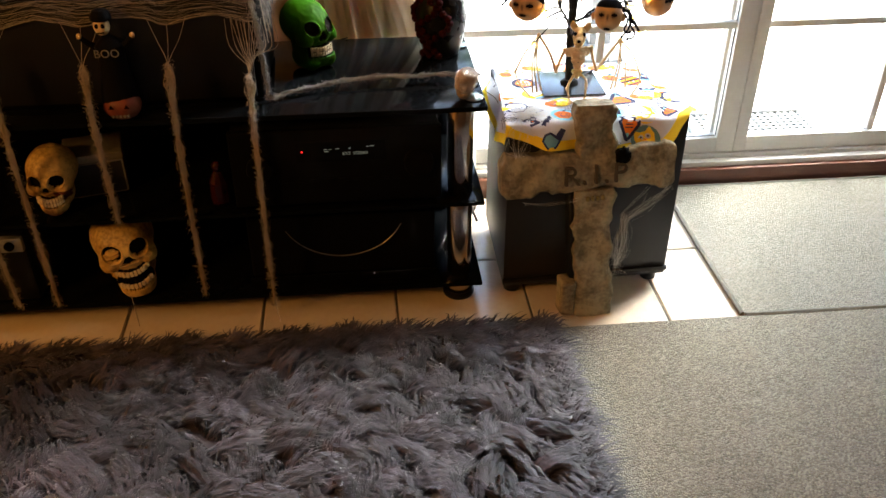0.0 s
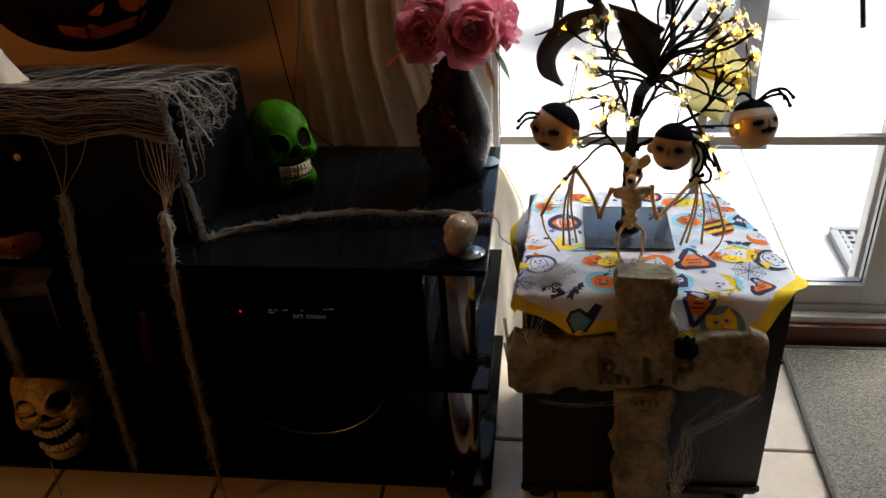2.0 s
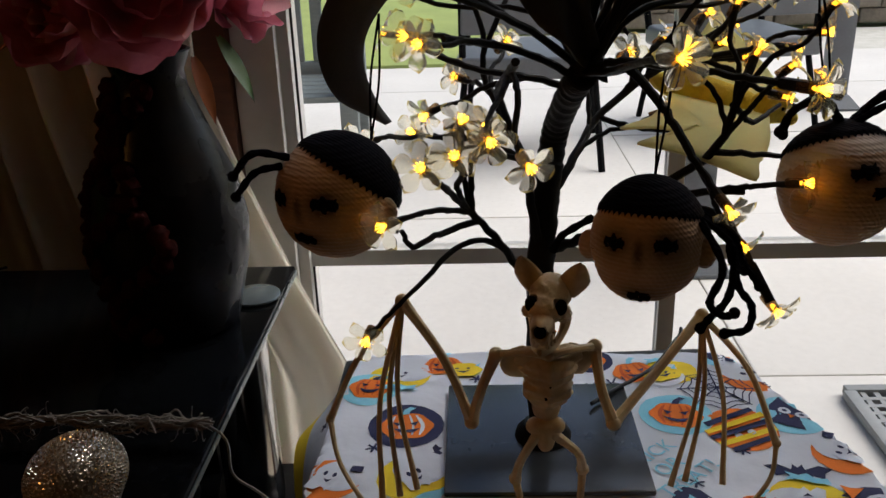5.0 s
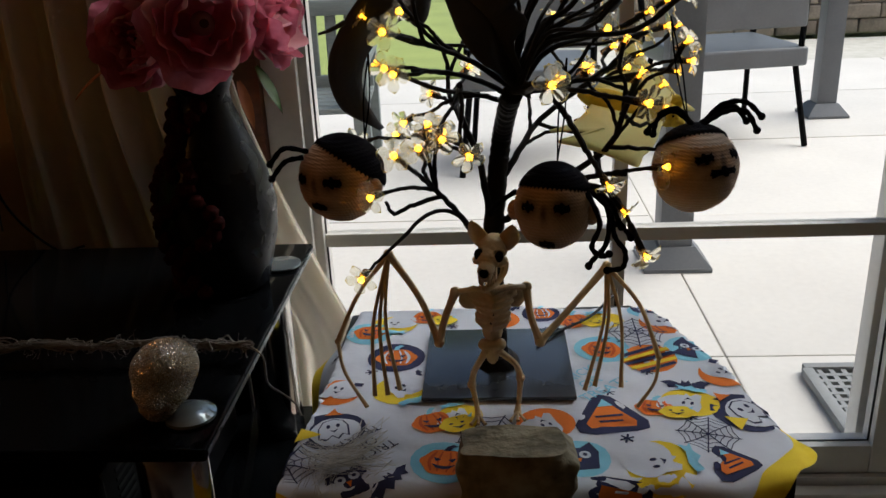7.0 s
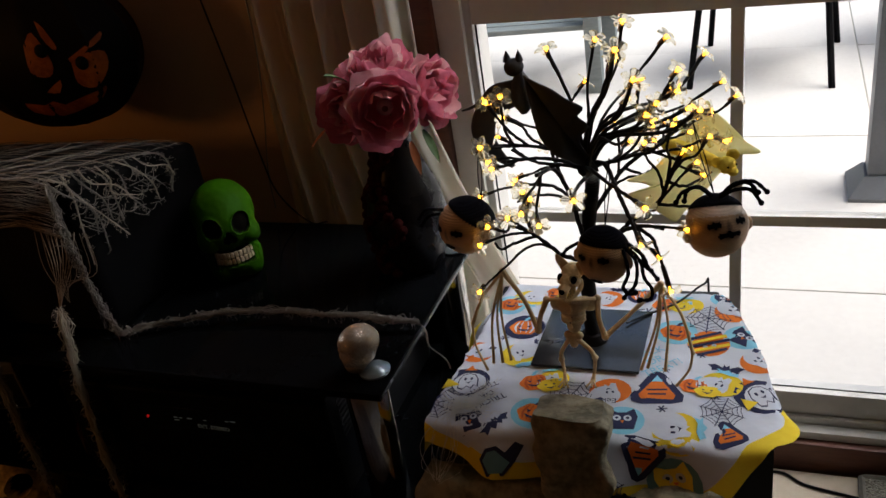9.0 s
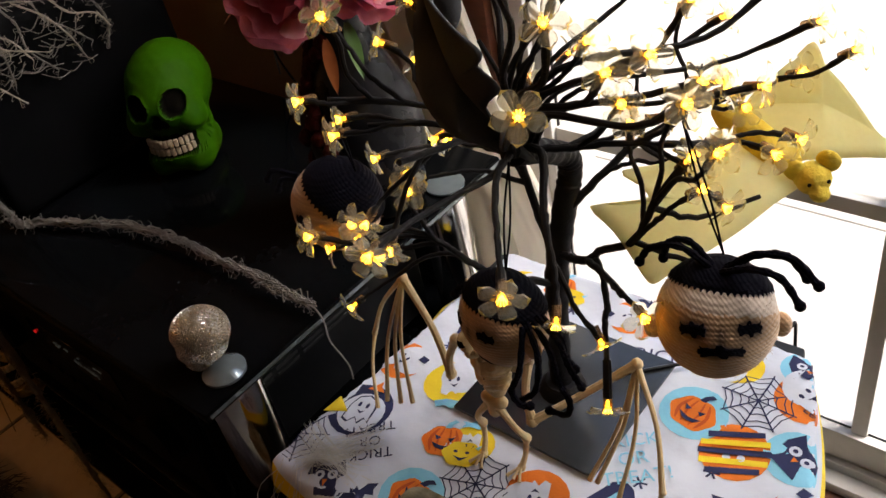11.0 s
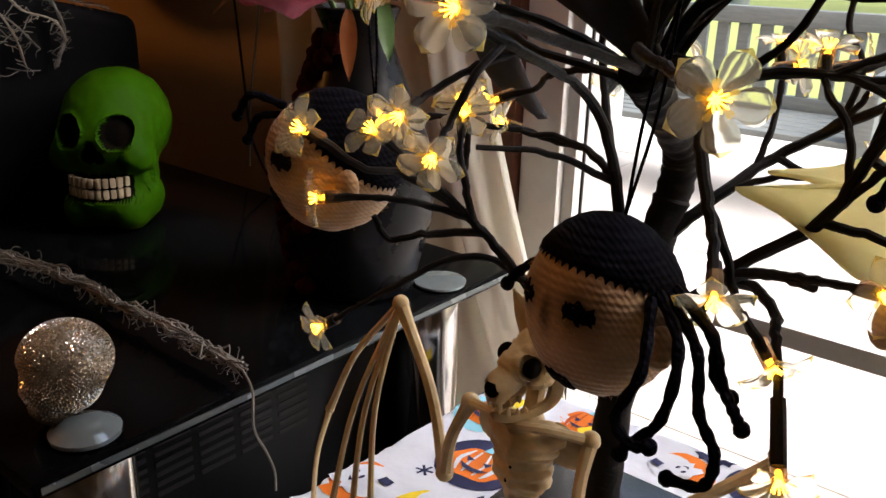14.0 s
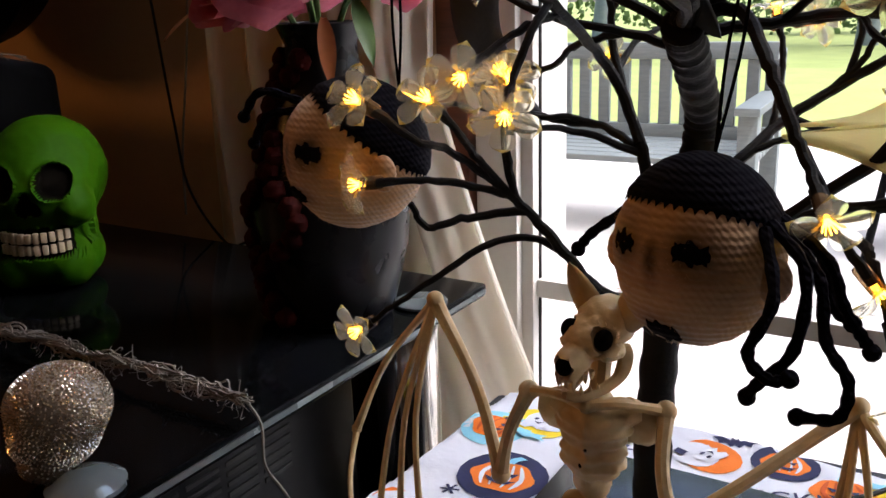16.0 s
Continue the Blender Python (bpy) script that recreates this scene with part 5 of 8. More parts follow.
for x, y, s, a in ((0.016, -0.014, 0.026, 30), (0.266, -0.04, 0.025, 160), (0.225, -0.129, 0.029, 100), (-0.004, 0.118, 0.025, 0), (0.212, 0.12, 0.022, 190), (0.07, -0.058, 0.02, 200)):
    motif(ghost_mark, x, y, s, a, back=Y_)
for x, y, s, a in ((-0.043, -0.014, 0.024, -20), (0.142, -0.07, 0.025, 200), (0.272, 0.113, 0.026, 70), (0.306, 0.009, 0.023, 60), (0.108, 0.128, 0.02, 150)):
    motif(ghost_mark, x, y, s, a, back=O_)
motif(ghost_mark, -0.036, -0.078, 0.029, 10, ring=True, hat=True)
motif(ghost_mark, 0.310, -0.055, 0.03, 40, ring=True, hat=True)
for x, y, s, a in ((-0.064, -0.127, 0.026, 10), (0.096, -0.086, 0.028, 0), (0.242, 0.092, 0.028, 24), (0.270, -0.090, 0.024, 12), (0.15, -0.2, 0.022, 0)):
    printed_web(x, y, s, a)
motif(candy_mark, 0.195, -0.058, 0.034, 6)
motif(candy_mark, 0.19, -0.166, 0.027, 170)
motif(candy_mark, 0.279, -0.124, 0.021, 20)
for x, y, s, a in ((0.269, -0.012, 0.022, -8), (0.022, -0.146, 0.02, 50), (0.03, 0.012, 0.012, 80), (0.118, 0.15, 0.014, 10)):
    motif(bat_mark, x, y, s, a)
motif(stripe_mark, 0.246, 0.04, 0.026, 18)
motif(owl_mark, 0.226, -0.19, 0.031, 20, back=T_, body=Y_)
motif(owl_mark, 0.287, 0.056, 0.025, -30)
motif(owl_mark, -0.012, -0.146, 0.024, 30, back=W_, body=N_)
motif(owl_mark, 0.164, -0.12, 0.025, 10)
motif(owl_mark, 0.262, 0.142, 0.022, 20)
motif(mitten_mark, 0.03, -0.184, 0.027, 8)
for x, y in ((-0.015, 0.02), (0.058, 0.112), (0.205, -0.095), (0.262, -0.065), (0.2, -0.02), (-0.06, 0.06), (0.24, 0.015), (0.12, -0.15)):
    motif(cross_mark, x, y, 0.006, 15)


def words(text, x, y, size, deg, slot):
    bm = bmesh.new()
    lettering(bm, text, size, pose(x, y, 0, 0, 0, deg), slot)
    for v in bm.verts:
        v.co = drape(v.co.x, v.co.y, 0.0009)
    part("printed_lettering", bm, INKS, cloth, "printed words")


words("TRICK\nOR\nTREAT!", -0.004, -0.100, 0.0135, 222, N_)
words("TRICK\nOR\nTREAT!", 0.186, -0.004, 0.0165, 40, S_)
words("TRICK!", 0.15, 0.098, 0.019, 20, N_)
words("Eek!", 0.142, -0.088, 0.012, 185, N_)
words("Eek!", 0.282, 0.100, 0.010, -20, N_)

# ---- bat skeleton standing on the cloth ----
bat = thing("bat_skeleton", (0.1, -0.05, 0.437), "cream plastic bat skeleton with raised wing bones", "bat skeleton")


def bone(name, pts, r, k=5, knobs=True):
    bm = bmesh.new()
    way = spline(pts, k)
    m = len(way)
    tube(bm, way, [r * (1 + 0.35 * abs(2 * i / (m - 1) - 1) ** 3) for i in range(m)], 8)
    if knobs:
        for p in (way[0], way[-1]):
            blob(bm, p, (r * 1.55,) * 3, u=10, v=8)
    return part(name, bm, PALE_BONE, bat)


SK = Vector((0.1, -0.044, 0.5775))
MM = 0.00116
SKULL = Matrix.Translation(SK) @ pose(0, 0, 0, 6, 2, -16) @ Matrix.Scale(MM, 4)


def skull_relief(p, d):
    for s in (-1, 1):
        g = ((p.y + 6.5) / 4.4) ** 2 + ((p.z - 3.5) / 4.3) ** 2
        if p.x * s > 2 and g < 1.7:
            p.x += s * (-3.6 * max(0.0, 1 - g) ** 0.5 + (0.9 if 0.9 < g < 1.7 else 0))
    g = (p.x / 3.6) ** 2 + ((p.z + 4.0) / 4.0) ** 2
    if p.y < -15 and g < 1.0:
        p.y += 5.0 * (1 - g) ** 0.5
    p += d * (0.7 * wob(p.x, p.y, p.z, 0.35) + 0.35 * wob(p.x, p.y, p.z, 0.9))
    return p


bm = bmesh.new()
fused(bm, [((0, 5, 4), (10.5, 11.5, 9.5)), ((0, -5, 1), (8.5, 9, 7.5)), ((0, -14, -3.2), (5.8, 8, 5.6)), ((0, -17, -7), (5, 4, 4)),
           ((8.5, -3, -2.5), (3.6, 6, 2.6)), ((-8.5, -3, -2.5), (3.6, 6, 2.6)), ((0, 1, -4), (6, 8, 4))], (0, -3, 0), SKULL, 5, 1.1, skull_relief)
for x, y, h in ((3.4, -18.5, 4.5), (-3.4, -18.5, 4.5), (1.2, -19.6, 2.4), (-1.2, -19.6, 2.4), (4.6, -13.5, 2.6), (-4.6, -13.5, 2.6), (5.0, -10.5, 2.2), (-5.0, -10.5, 2.2)):
    tooth_bm = bmesh.new()
    lathe(tooth_bm, (0, 0, 0), [(0.25, -h), (0.9, -h * 0.4), (1.1, 1.5)], 7, m=SKULL @ pose(x, y, -9))
    part("tooth", tooth_bm, PALE_BONE, bat)
part("skull", bm, PALE_BONE, bat)
for s in (-1, 1):
    bm = bmesh.new()
    blob(bm, (0, 0, 0), (3.0, 3.9, 3.9), u=16, v=12, m=Matrix.Translation((s * 7.4, -6.5, 3.5)))
    bmesh.ops.transform(bm, matrix=SKULL, verts=bm.verts[:])
    part("eye_socket", bm, SOCKET, bat)
    bm = bmesh.new()

    def ear_sheet(u, v):
        half = 9.0 * (math.sin(math.pi * min(1.0, 0.16 + 0.5 * v / 0.42 * 0.68)) if v < 0.42 else ((1 - v) / 0.58) ** 0.62)
        a = (u - 0.5) * 2
        return SKULL @ Vector((s * (9.0 + 5.5 * v) + a * half * 0.86, 5.0 + 3.4 * a * a * half / 7.6 - 2.4, 4.0 + 20 * v + 0.4 * math.sin(6 * a)))

    sheet(bm, 10, 16, ear_sheet)
    ear = part("ear", bm, PALE_BONE, bat)
    ear.modifiers.new("thick", "SOLIDIFY").thickness = 0.0009
bm = bmesh.new()
blob(bm, (0, 0, 0), (3.1, 2.6, 3.4), u=14, v=10, m=Matrix.Translation((0, -19.4, -3.8)))
bmesh.ops.transform(bm, matrix=SKULL, verts=bm.verts[:])
part("nose_hole", bm, SOCKET, bat)
bm = bmesh.new()
for s in (-1, 1):
    way = [SKULL @ q for q in spline([(s * 8.0, 5, -3), (s * 8.2, 4.5, -10), (s * 7.2, 1, -15.5), (s * 5.2, -8, -17.5), (s * 3.0, -15, -17), (0, -18.5, -16)], 5)]
    tube(bm, way, [MM * q for q in (2.0, 2.6, 3.0, 3.2, 3.2, 3.2, 3.2, 3.1, 2.9, 2.7, 2.5, 2.4, 2.3, 2.2, 2.1, 2.0, 1.9, 1.9, 1.9, 1.9, 1.9, 1.9, 2.0, 2.0, 2.0, 1.9)], 8, flat=0.75)
    for y, h in ((-14.5, 4.0), (-11, 2.4), (-8, 2.2)):
        tooth_bm = bmesh.new()
        lathe(tooth_bm, (0, 0, 0), [(1.0, 0), (0.7, h * 0.5), (0.15, h)], 6, m=SKULL @ pose(s * (3.2 + (y + 15) * 0.3), y, -15.8))
        part("tooth", tooth_bm, PALE_BONE, bat)
part("jaw", bm, PALE_BONE, bat)
bone("neck", [SK + Vector((0, 0.006, -0.004)), (0.1, -0.04, 0.56), (0.1, -0.043, 0.548)], 0.0044)
CHEST = Vector((0.1, -0.047, 0.530))


def ribbed(p, d):
    if abs(d.z) < 0.93:
        side = 0.4 + 0.6 * abs(d.x)
        p += Vector((d.x, d.y, 0)) * (0.0007 * math.sin(p.z * 1150 - 2.2 * abs(d.x)) * side)
        groove = math.exp(-(d.x / 0.2) ** 2) if d.y < 0 else 0
        p.y -= 0.0012 * groove
    return p + d * 0.0009 * wob(p.x, p.y, p.z, 260)


bm = bmesh.new()
fused(bm, [((0.1, -0.047, 0.540), (0.0165, 0.0115, 0.0125)), ((0.1, -0.047, 0.525), (0.0145, 0.0105, 0.0125)), ((0.0995, -0.046, 0.512), (0.0085, 0.0075, 0.01)),
           ((0.088, -0.047, 0.546), (0.008, 0.006, 0.006)), ((0.112, -0.045, 0.546), (0.008, 0.006, 0.006))], CHEST, None, 6, 900.0, ribbed)
part("rib_cage", bm, PALE_BONE, bat)
for x, z in ((0.1015, 0.5445), (0.1005, 0.5315), (0.0925, 0.539), (0.108, 0.537), (0.0985, 0.5235)):
    bm = bmesh.new()
    y = -0.0577 if abs(x - 0.1) < 0.005 else -0.0562
    blob(bm, (x, y + 0.0006, z), (0.0011, 0.0012, 0.0013), u=10, v=8)
    part("rib_hole", bm, SOCKET, bat)
bone("spine", [(0.1, -0.043, 0.515), (0.0995, -0.045, 0.508), (0.099, -0.047, 0.5)], 0.0034, 6)
bm = bmesh.new()
fused(bm, [((0.0985, -0.05, 0.4995), (0.0105, 0.006, 0.0055)), ((0.099, -0.052, 0.492), (0.0055, 0.005, 0.008)), ((0.0925, -0.05, 0.501), (0.005, 0.005, 0.005)),
           ((0.1055, -0.05, 0.501), (0.005, 0.005, 0.005))], (0.099, -0.0505, 0.4985), None, 4, 1200.0)
part("pelvis", bm, PALE_BONE, bat)
for s, at in ((-1, (0.0835, -0.0455, 0.5415)), (1, (0.1155, -0.0405, 0.5405))):
    bm = bmesh.new()
    blob(bm, at, (0.0125, 0.0032, 0.0095), lambda d: 1 + 0.15 * wob(d.x, d.y, d.z, 3), 16, 10, m=pose(0, 0, 0, 0, s * 32, s * 14))
    part("shoulder_blade", bm, PALE_BONE, bat)
bone("collar_bone", [(0.1, -0.056, 0.551), (0.085, -0.055, 0.553), (0.07, -0.048, 0.548)], 0.0022)
bone("collar_bone", [(0.1, -0.056, 0.551), (0.114, -0.052, 0.553), (0.128, -0.038, 0.547)], 0.0022)
bone("upper_arm", [(0.07, -0.048, 0.548), (0.061, -0.05, 0.526), (0.055, -0.047, 0.502)], 0.003)
bone("upper_arm", [(0.128, -0.038, 0.547), (0.131, -0.05, 0.526), (0.138, -0.056, 0.506)], 0.003)
bone("forearm", [(0.055, -0.047, 0.502), (0.040, -0.041, 0.54), (0.016, -0.037, 0.578)], 0.0028, 6)
bone("forearm", [(0.138, -0.056, 0.506), (0.165, -0.034, 0.526), (0.197, -0.009, 0.552)], 0.0028, 6)
LW, RW = (0.016, -0.037, 0.578), (0.197, -0.009, 0.552)
for knee, foot in (((-0.031, -0.043, 0.502), (-0.004, -0.082, 0.462)),):
    bone("wing_finger", [LW, (-0.012, -0.041, 0.542), knee], 0.0018)
    bone("wing_finger", [knee, (-0.024, -0.06, 0.482), foot], 0.0014, knobs=False)
for p in ((0.002, -0.075, 0.468), (0.012, -0.07, 0.466), (0.022, -0.066, 0.468)):
    mid = ((LW[0] + p[0]) / 2 - 0.007, (LW[1] + p[1]) / 2, (LW[2] + p[2]) / 2)
    bone("wing_finger", [LW, mid, p], 0.0015, knobs=False)
bone("wing_finger", [RW, (0.222, -0.03, 0.525), (0.236, -0.05, 0.487)], 0.0018)
bone("wing_finger", [(0.236, -0.05, 0.487), (0.232, -0.058, 0.468), (0.218, -0.062, 0.447)], 0.0014, knobs=False)
for p in ((0.176, -0.048, 0.455), (0.184, -0.05, 0.46), (0.205, -0.056, 0.462)):
    mid = ((RW[0] + p[0]) / 2 + 0.006, (RW[1] + p[1]) / 2, (RW[2] + p[2]) / 2 + 0.004)
    bone("wing_finger", [RW, mid, p], 0.0015, knobs=False)
bone("thigh", [(0.094, -0.052, 0.496), (0.084, -0.056, 0.48), (0.081, -0.05, 0.463)], 0.0026)
bone("thigh", [(0.104, -0.052, 0.496), (0.118, -0.054, 0.484), (0.122, -0.048, 0.468)], 0.0026)
bone("shin", [(0.081, -0.05, 0.463), (0.084, -0.054, 0.45), (0.086, -0.061, 0.4395)], 0.0022)
bone("shin", [(0.122, -0.048, 0.468), (0.121, -0.051, 0.452), (0.119, -0.056, 0.4395)], 0.0022)
for x, y in ((0.086, -0.061), (0.119, -0.056)):
    for a in (-0.5, 0.0, 0.5):
        bone("toe", [(x, y, 0.4405), (x + 0.006 * a, y - 0.007, 0.4402), (x + 0.012 * a, y - 0.012, 0.4385)], 0.0012, 3, False)


# ---- lighted blossom tree ----
tree = thing("lighted_tree", (0.104, 0.029, 0.437), "black wire blossom tree with lit clear petals on a steel plate", "light tree")
bm = bmesh.new()
box(bm, (0.036, -0.037, 0.4385), (0.171, 0.095, 0.4425), 0.0015)
part("base_plate", bm, PLATE, tree, "grey steel base plate")
TRUNK = spline([(0.104, 0.026, 0.442), (0.102, 0.031, 0.50), (0.102, 0.041, 0.56), (0.106, 0.053, 0.61), (0.1095, 0.0595, 0.637), (0.112, 0.056, 0.655),
                (0.114, 0.04, 0.669), (0.1165, 0.014, 0.687), (0.1185, -0.006, 0.698), (0.12, -0.012, 0.702)], 14)
bm = bmesh.new()
tube(bm, TRUNK, [0.0096 - 0.0018 * i / (len(TRUNK) - 1) + 0.0007 * wob(i * 0.8) + 0.0004 * math.sin(i * 1.25) - (0.0045 if i > len(TRUNK) - 3 else 0) for i in range(len(TRUNK))], 16)
lathe(bm, (0.104, 0.026, 0.4425), [(0.02, 0), (0.019, 0.004), (0.0135, 0.010)], 16)
part("trunk", bm, TAPE, tree)
CROWN = [p for p in TRUNK if p.z > 0.676]


def ragged(way, size, seed):
    """Small kinks along a taped wire."""
    last = len(way) - 1
    return [p + Vector((wob(j * 1.1, seed), wob(j * 1.1, seed + 40), wob(j * 1.1, seed + 80))) * size * (0 < j < last - 1) for j, p in enumerate(way)]


BOUGHS = []
for thick, pts in ((0.0038, ((0.102, 0.038, 0.548), (0.094, 0.008, 0.572), (0.084, -0.01, 0.587), (0.075, -0.022, 0.605), (0.064, -0.03, 0.621), (0.055, -0.038, 0.634))),
                   (0.0023, ((0.075, -0.022, 0.605), (0.061, -0.027, 0.611), (0.046, -0.038, 0.609), (0.032, -0.051, 0.599), (0.014, -0.063, 0.585), (0.001, -0.071, 0.5745))),
                   (0.0040, ((0.103, 0.043, 0.567), (0.096, 0.037, 0.605), (0.091, 0.035, 0.637), (0.08, 0.038, 0.664), (0.074, 0.02, 0.686), (0.078, -0.034, 0.707), (0.08, -0.068, 0.719))),
                   (0.0030, ((0.088, 0.035, 0.645), (0.074, 0.048, 0.672), (0.066, 0.056, 0.69), (0.066, 0.05, 0.715), (0.058, 0.045, 0.74))),
                   (0.0028, ((0.09, 0.035, 0.64), (0.068, 0.046, 0.65), (0.045, 0.046, 0.652), (0.03, 0.042, 0.656))),
                   (0.0042, ((0.106, 0.052, 0.603), (0.115, 0.056, 0.618), (0.127, 0.07, 0.634), (0.144, 0.095, 0.652), (0.172, 0.108, 0.672), (0.2, 0.112, 0.69))),
                   (0.0042, ((0.103, 0.045, 0.573), (0.126, 0.03, 0.588), (0.149, 0.015, 0.607), (0.165, 0.009, 0.626), (0.196, -0.004, 0.654), (0.209, 0.0, 0.684))),
                   (0.0034, ((0.149, 0.015, 0.607), (0.168, -0.006, 0.625), (0.188, -0.022, 0.636), (0.206, -0.036, 0.64))),
                   (0.0030, ((0.158, 0.011, 0.614), (0.178, -0.012, 0.625), (0.194, -0.034, 0.626), (0.2, -0.047, 0.62), (0.208, -0.06, 0.604))),
                   (0.0036, ((0.1195, -0.008, 0.704), (0.141, -0.01, 0.706), (0.155, -0.032, 0.693), (0.165, -0.046, 0.678), (0.174, -0.055, 0.663), (0.183, -0.068, 0.649))),
                   (0.0029, ((0.121, -0.012, 0.703), (0.136, -0.045, 0.714), (0.156, -0.076, 0.716), (0.176, -0.1, 0.716), (0.193, -0.121, 0.716))),
                   (0.0030, ((0.12, -0.012, 0.702), (0.13, -0.045, 0.709), (0.131, -0.09, 0.72), (0.135, -0.138, 0.731))),
                   (0.0030, ((0.118, -0.004, 0.698), (0.095, -0.015, 0.712), (0.07, -0.03, 0.722), (0.045, -0.055, 0.729))),
                   (0.0030, ((0.12, -0.008, 0.704), (0.09, -0.02, 0.727), (0.062, -0.045, 0.744), (0.04, -0.075, 0.757))),
                   (0.0028, ((0.116, 0.012, 0.689), (0.09, 0.005, 0.698), (0.06, 0.0, 0.704), (0.03, 0.012, 0.714))),
                   (0.0034, ((0.118, -0.002, 0.698), (0.145, 0.008, 0.700), (0.17, 0.018, 0.704), (0.195, 0.03, 0.702)))):
    seed = pts[-1][0] * 70 + pts[-1][2] * 31
    way = ragged(spline(pts, 6), 0.0011, seed)
    BOUGHS.append(way)
    bm = bmesh.new()
    tube(bm, way, [0.82 * thick * (1 - 0.34 * i / (len(way) - 1)) + 0.0003 * wob(i * 2.3, seed) for i in range(len(way))], 9)
    part("limb", bm, TAPE, tree)

# one clear blossom: five cupped petals with a rounded end on an amber sleeve
PET = bmesh.new()
for a in range(5):
    q = pose(0, 0, 0, 0, 0, 72 * a + 4 * math.sin(a * 3))
    g = []
    for j in range(9):
        v = j / 8
        half = 0.0047 * (0.30 + 0.70 * math.sin(math.pi / 2 * min(1.0, v / 0.62)) ** 1.1) * (1 - max(0.0, (v - 0.62) / 0.38) ** 2.6 * 0.80)
        g.append([PET.verts.new(q @ Vector((u * half, 0.0014 + 0.0124 * v - 0.0010 * abs(u) ** 2 * v ** 3, 0.0026 + 0.0062 * v ** 0.75 - 0.0040 * v * v + 0.0013 * u * u * (0.4 + 0.6 * v)))) for u in (-1, -0.62, 0, 0.62, 1)])
    # slot 1 colours the bulb's amber glow onto the tip and foot
    for j in range(8):
        for i in range(4):
            PET.faces.new((g[j][i], g[j][i + 1], g[j + 1][i + 1], g[j + 1][i])).material_index = 1 if j == 7 or (i in (0, 3) and j < 2) else 0
lathe(PET, (0, 0, 0), [(0.0026, -0.0075), (0.0029, -0.007), (0.0029, -0.002), (0.0027, 0.003), (0.0021, 0.0026)], 12, 2)
PETALS = bpy.data.meshes.new("blossom")
PET.to_mesh(PETALS)
PET.free()
for m in (PETAL, PETAL_GLOW, LED_CUP):
    PETALS.materials.append(m)
PETALS.shade_smooth()
GLOW_BM = bmesh.new()
lathe(GLOW_BM, (0, 0, 0), [(0.0006, -0.001), (0.0011, 0.0), (0.0012, 0.003), (0.0009, 0.0046), (0, 0.005)], 10)
for a in range(9):
    t = 2 * math.pi * a / 9
    tube(GLOW_BM, [(0.0008 * math.cos(t), 0.0008 * math.sin(t), 0.003), (0.0026 * math.cos(t), 0.0026 * math.sin(t), 0.0066)], 0.00028, 4)
GLOW = bpy.data.meshes.new("led")
GLOW_BM.to_mesh(GLOW)
GLOW_BM.free()
GLOW.materials.append(LED)


def blossom(at, way, spin, bias=1.0):
    """A blossom at the end of a twig, turned a little to the open side of the tree."""
    w = (Vector(way).normalized() + Vector((0.42, -0.72, 0.06)) * bias * (0.4 + 0.6 * (spin / 72))).normalized()
    m = Matrix.Translation(at) @ w.to_track_quat("Z", "Y").to_matrix().to_4x4() @ pose(0, 0, 0, 0, 0, spin)
    base = Matrix.Translation(-Vector(tree.location))
    one = new("blossom", PETALS)
    one.parent, one.matrix_parent_inverse, one.matrix_basis = tree, base, m
    light = new("led", GLOW)
    light.parent = one
    one["label"], light["label"] = "clear five-petalled blossom", "warm lit bulb"


rnd = random.Random(7)
# blossoms at the very ends of limbs, then those on twigs
ENDS = [(1, (0.0, -0.073, 0.574), 0.9), (9, (0.186, -0.074, 0.645), 0.0), (10, (0.2, -0.13, 0.716), 0.4), (11, (0.138, -0.15, 0.733), 1.0), (8, (0.215, -0.073, 0.589), 0.8), (6, (0.221, 0.015, 0.706), 0.7)]
TIPS = [(0.084, -0.094, 0.676), (0.066, -0.091, 0.688), (0.063, -0.051, 0.68), (0.015, -0.085, 0.643), (0.036, -0.112, 0.679), (0.052, -0.037, 0.681), (0.05, -0.088, 0.677),
        (0.2, -0.054, 0.618), (0.229, -0.053, 0.65), (0.035, -0.07, 0.729), (0.028, -0.056, 0.731), (0.031, -0.085, 0.76), (0.023, 0.038, 0.658), (-0.005, -0.01, 0.665), (0.012, 0.033, 0.72),
        (0.033, 0.016, 0.676), (0.179, 0.027, 0.71), (0.183, 0.054, 0.704), (0.21, 0.024, 0.732), (0.223, 0.05, 0.698), (0.237, 0.13, 0.705)]
HIGH = [(0.2, -0.03, 0.78), (0.2, -0.1, 0.795), (0.219, -0.022, 0.79), (0.225, 0.02, 0.755), (0.151, 0.015, 0.809),
        (0.164, 0.01, 0.771), (0.182, -0.049, 0.812), (0.163, 0.02, 0.85), (0.133, 0.02, 0.833), (0.079, 0.03, 0.822), (0.147, 0.03, 0.815), (0.215, 0.03, 0.793), (0.242, -0.03, 0.772), (0.245, 0.05, 0.74), (0.255, 0.1, 0.755),
        (0.235, 0.12, 0.78), (0.2, 0.1, 0.75), (0.2, 0.06, 0.82), (0.17, -0.07, 0.85), (0.0, 0.05, 0.755)]
BACK = [(0.26, 0.07, 0.70), (0.22, 0.09, 0.70), (0.27, 0.12, 0.73), (0.19, 0.12, 0.70), (0.24, 0.02, 0.68), (0.13, 0.12, 0.70), (0.08, 0.11, 0.70), (0.05, 0.1, 0.68), (0.16, 0.13, 0.74), (0.1, 0.1, 0.76), (0.185, 0.09, 0.655)]
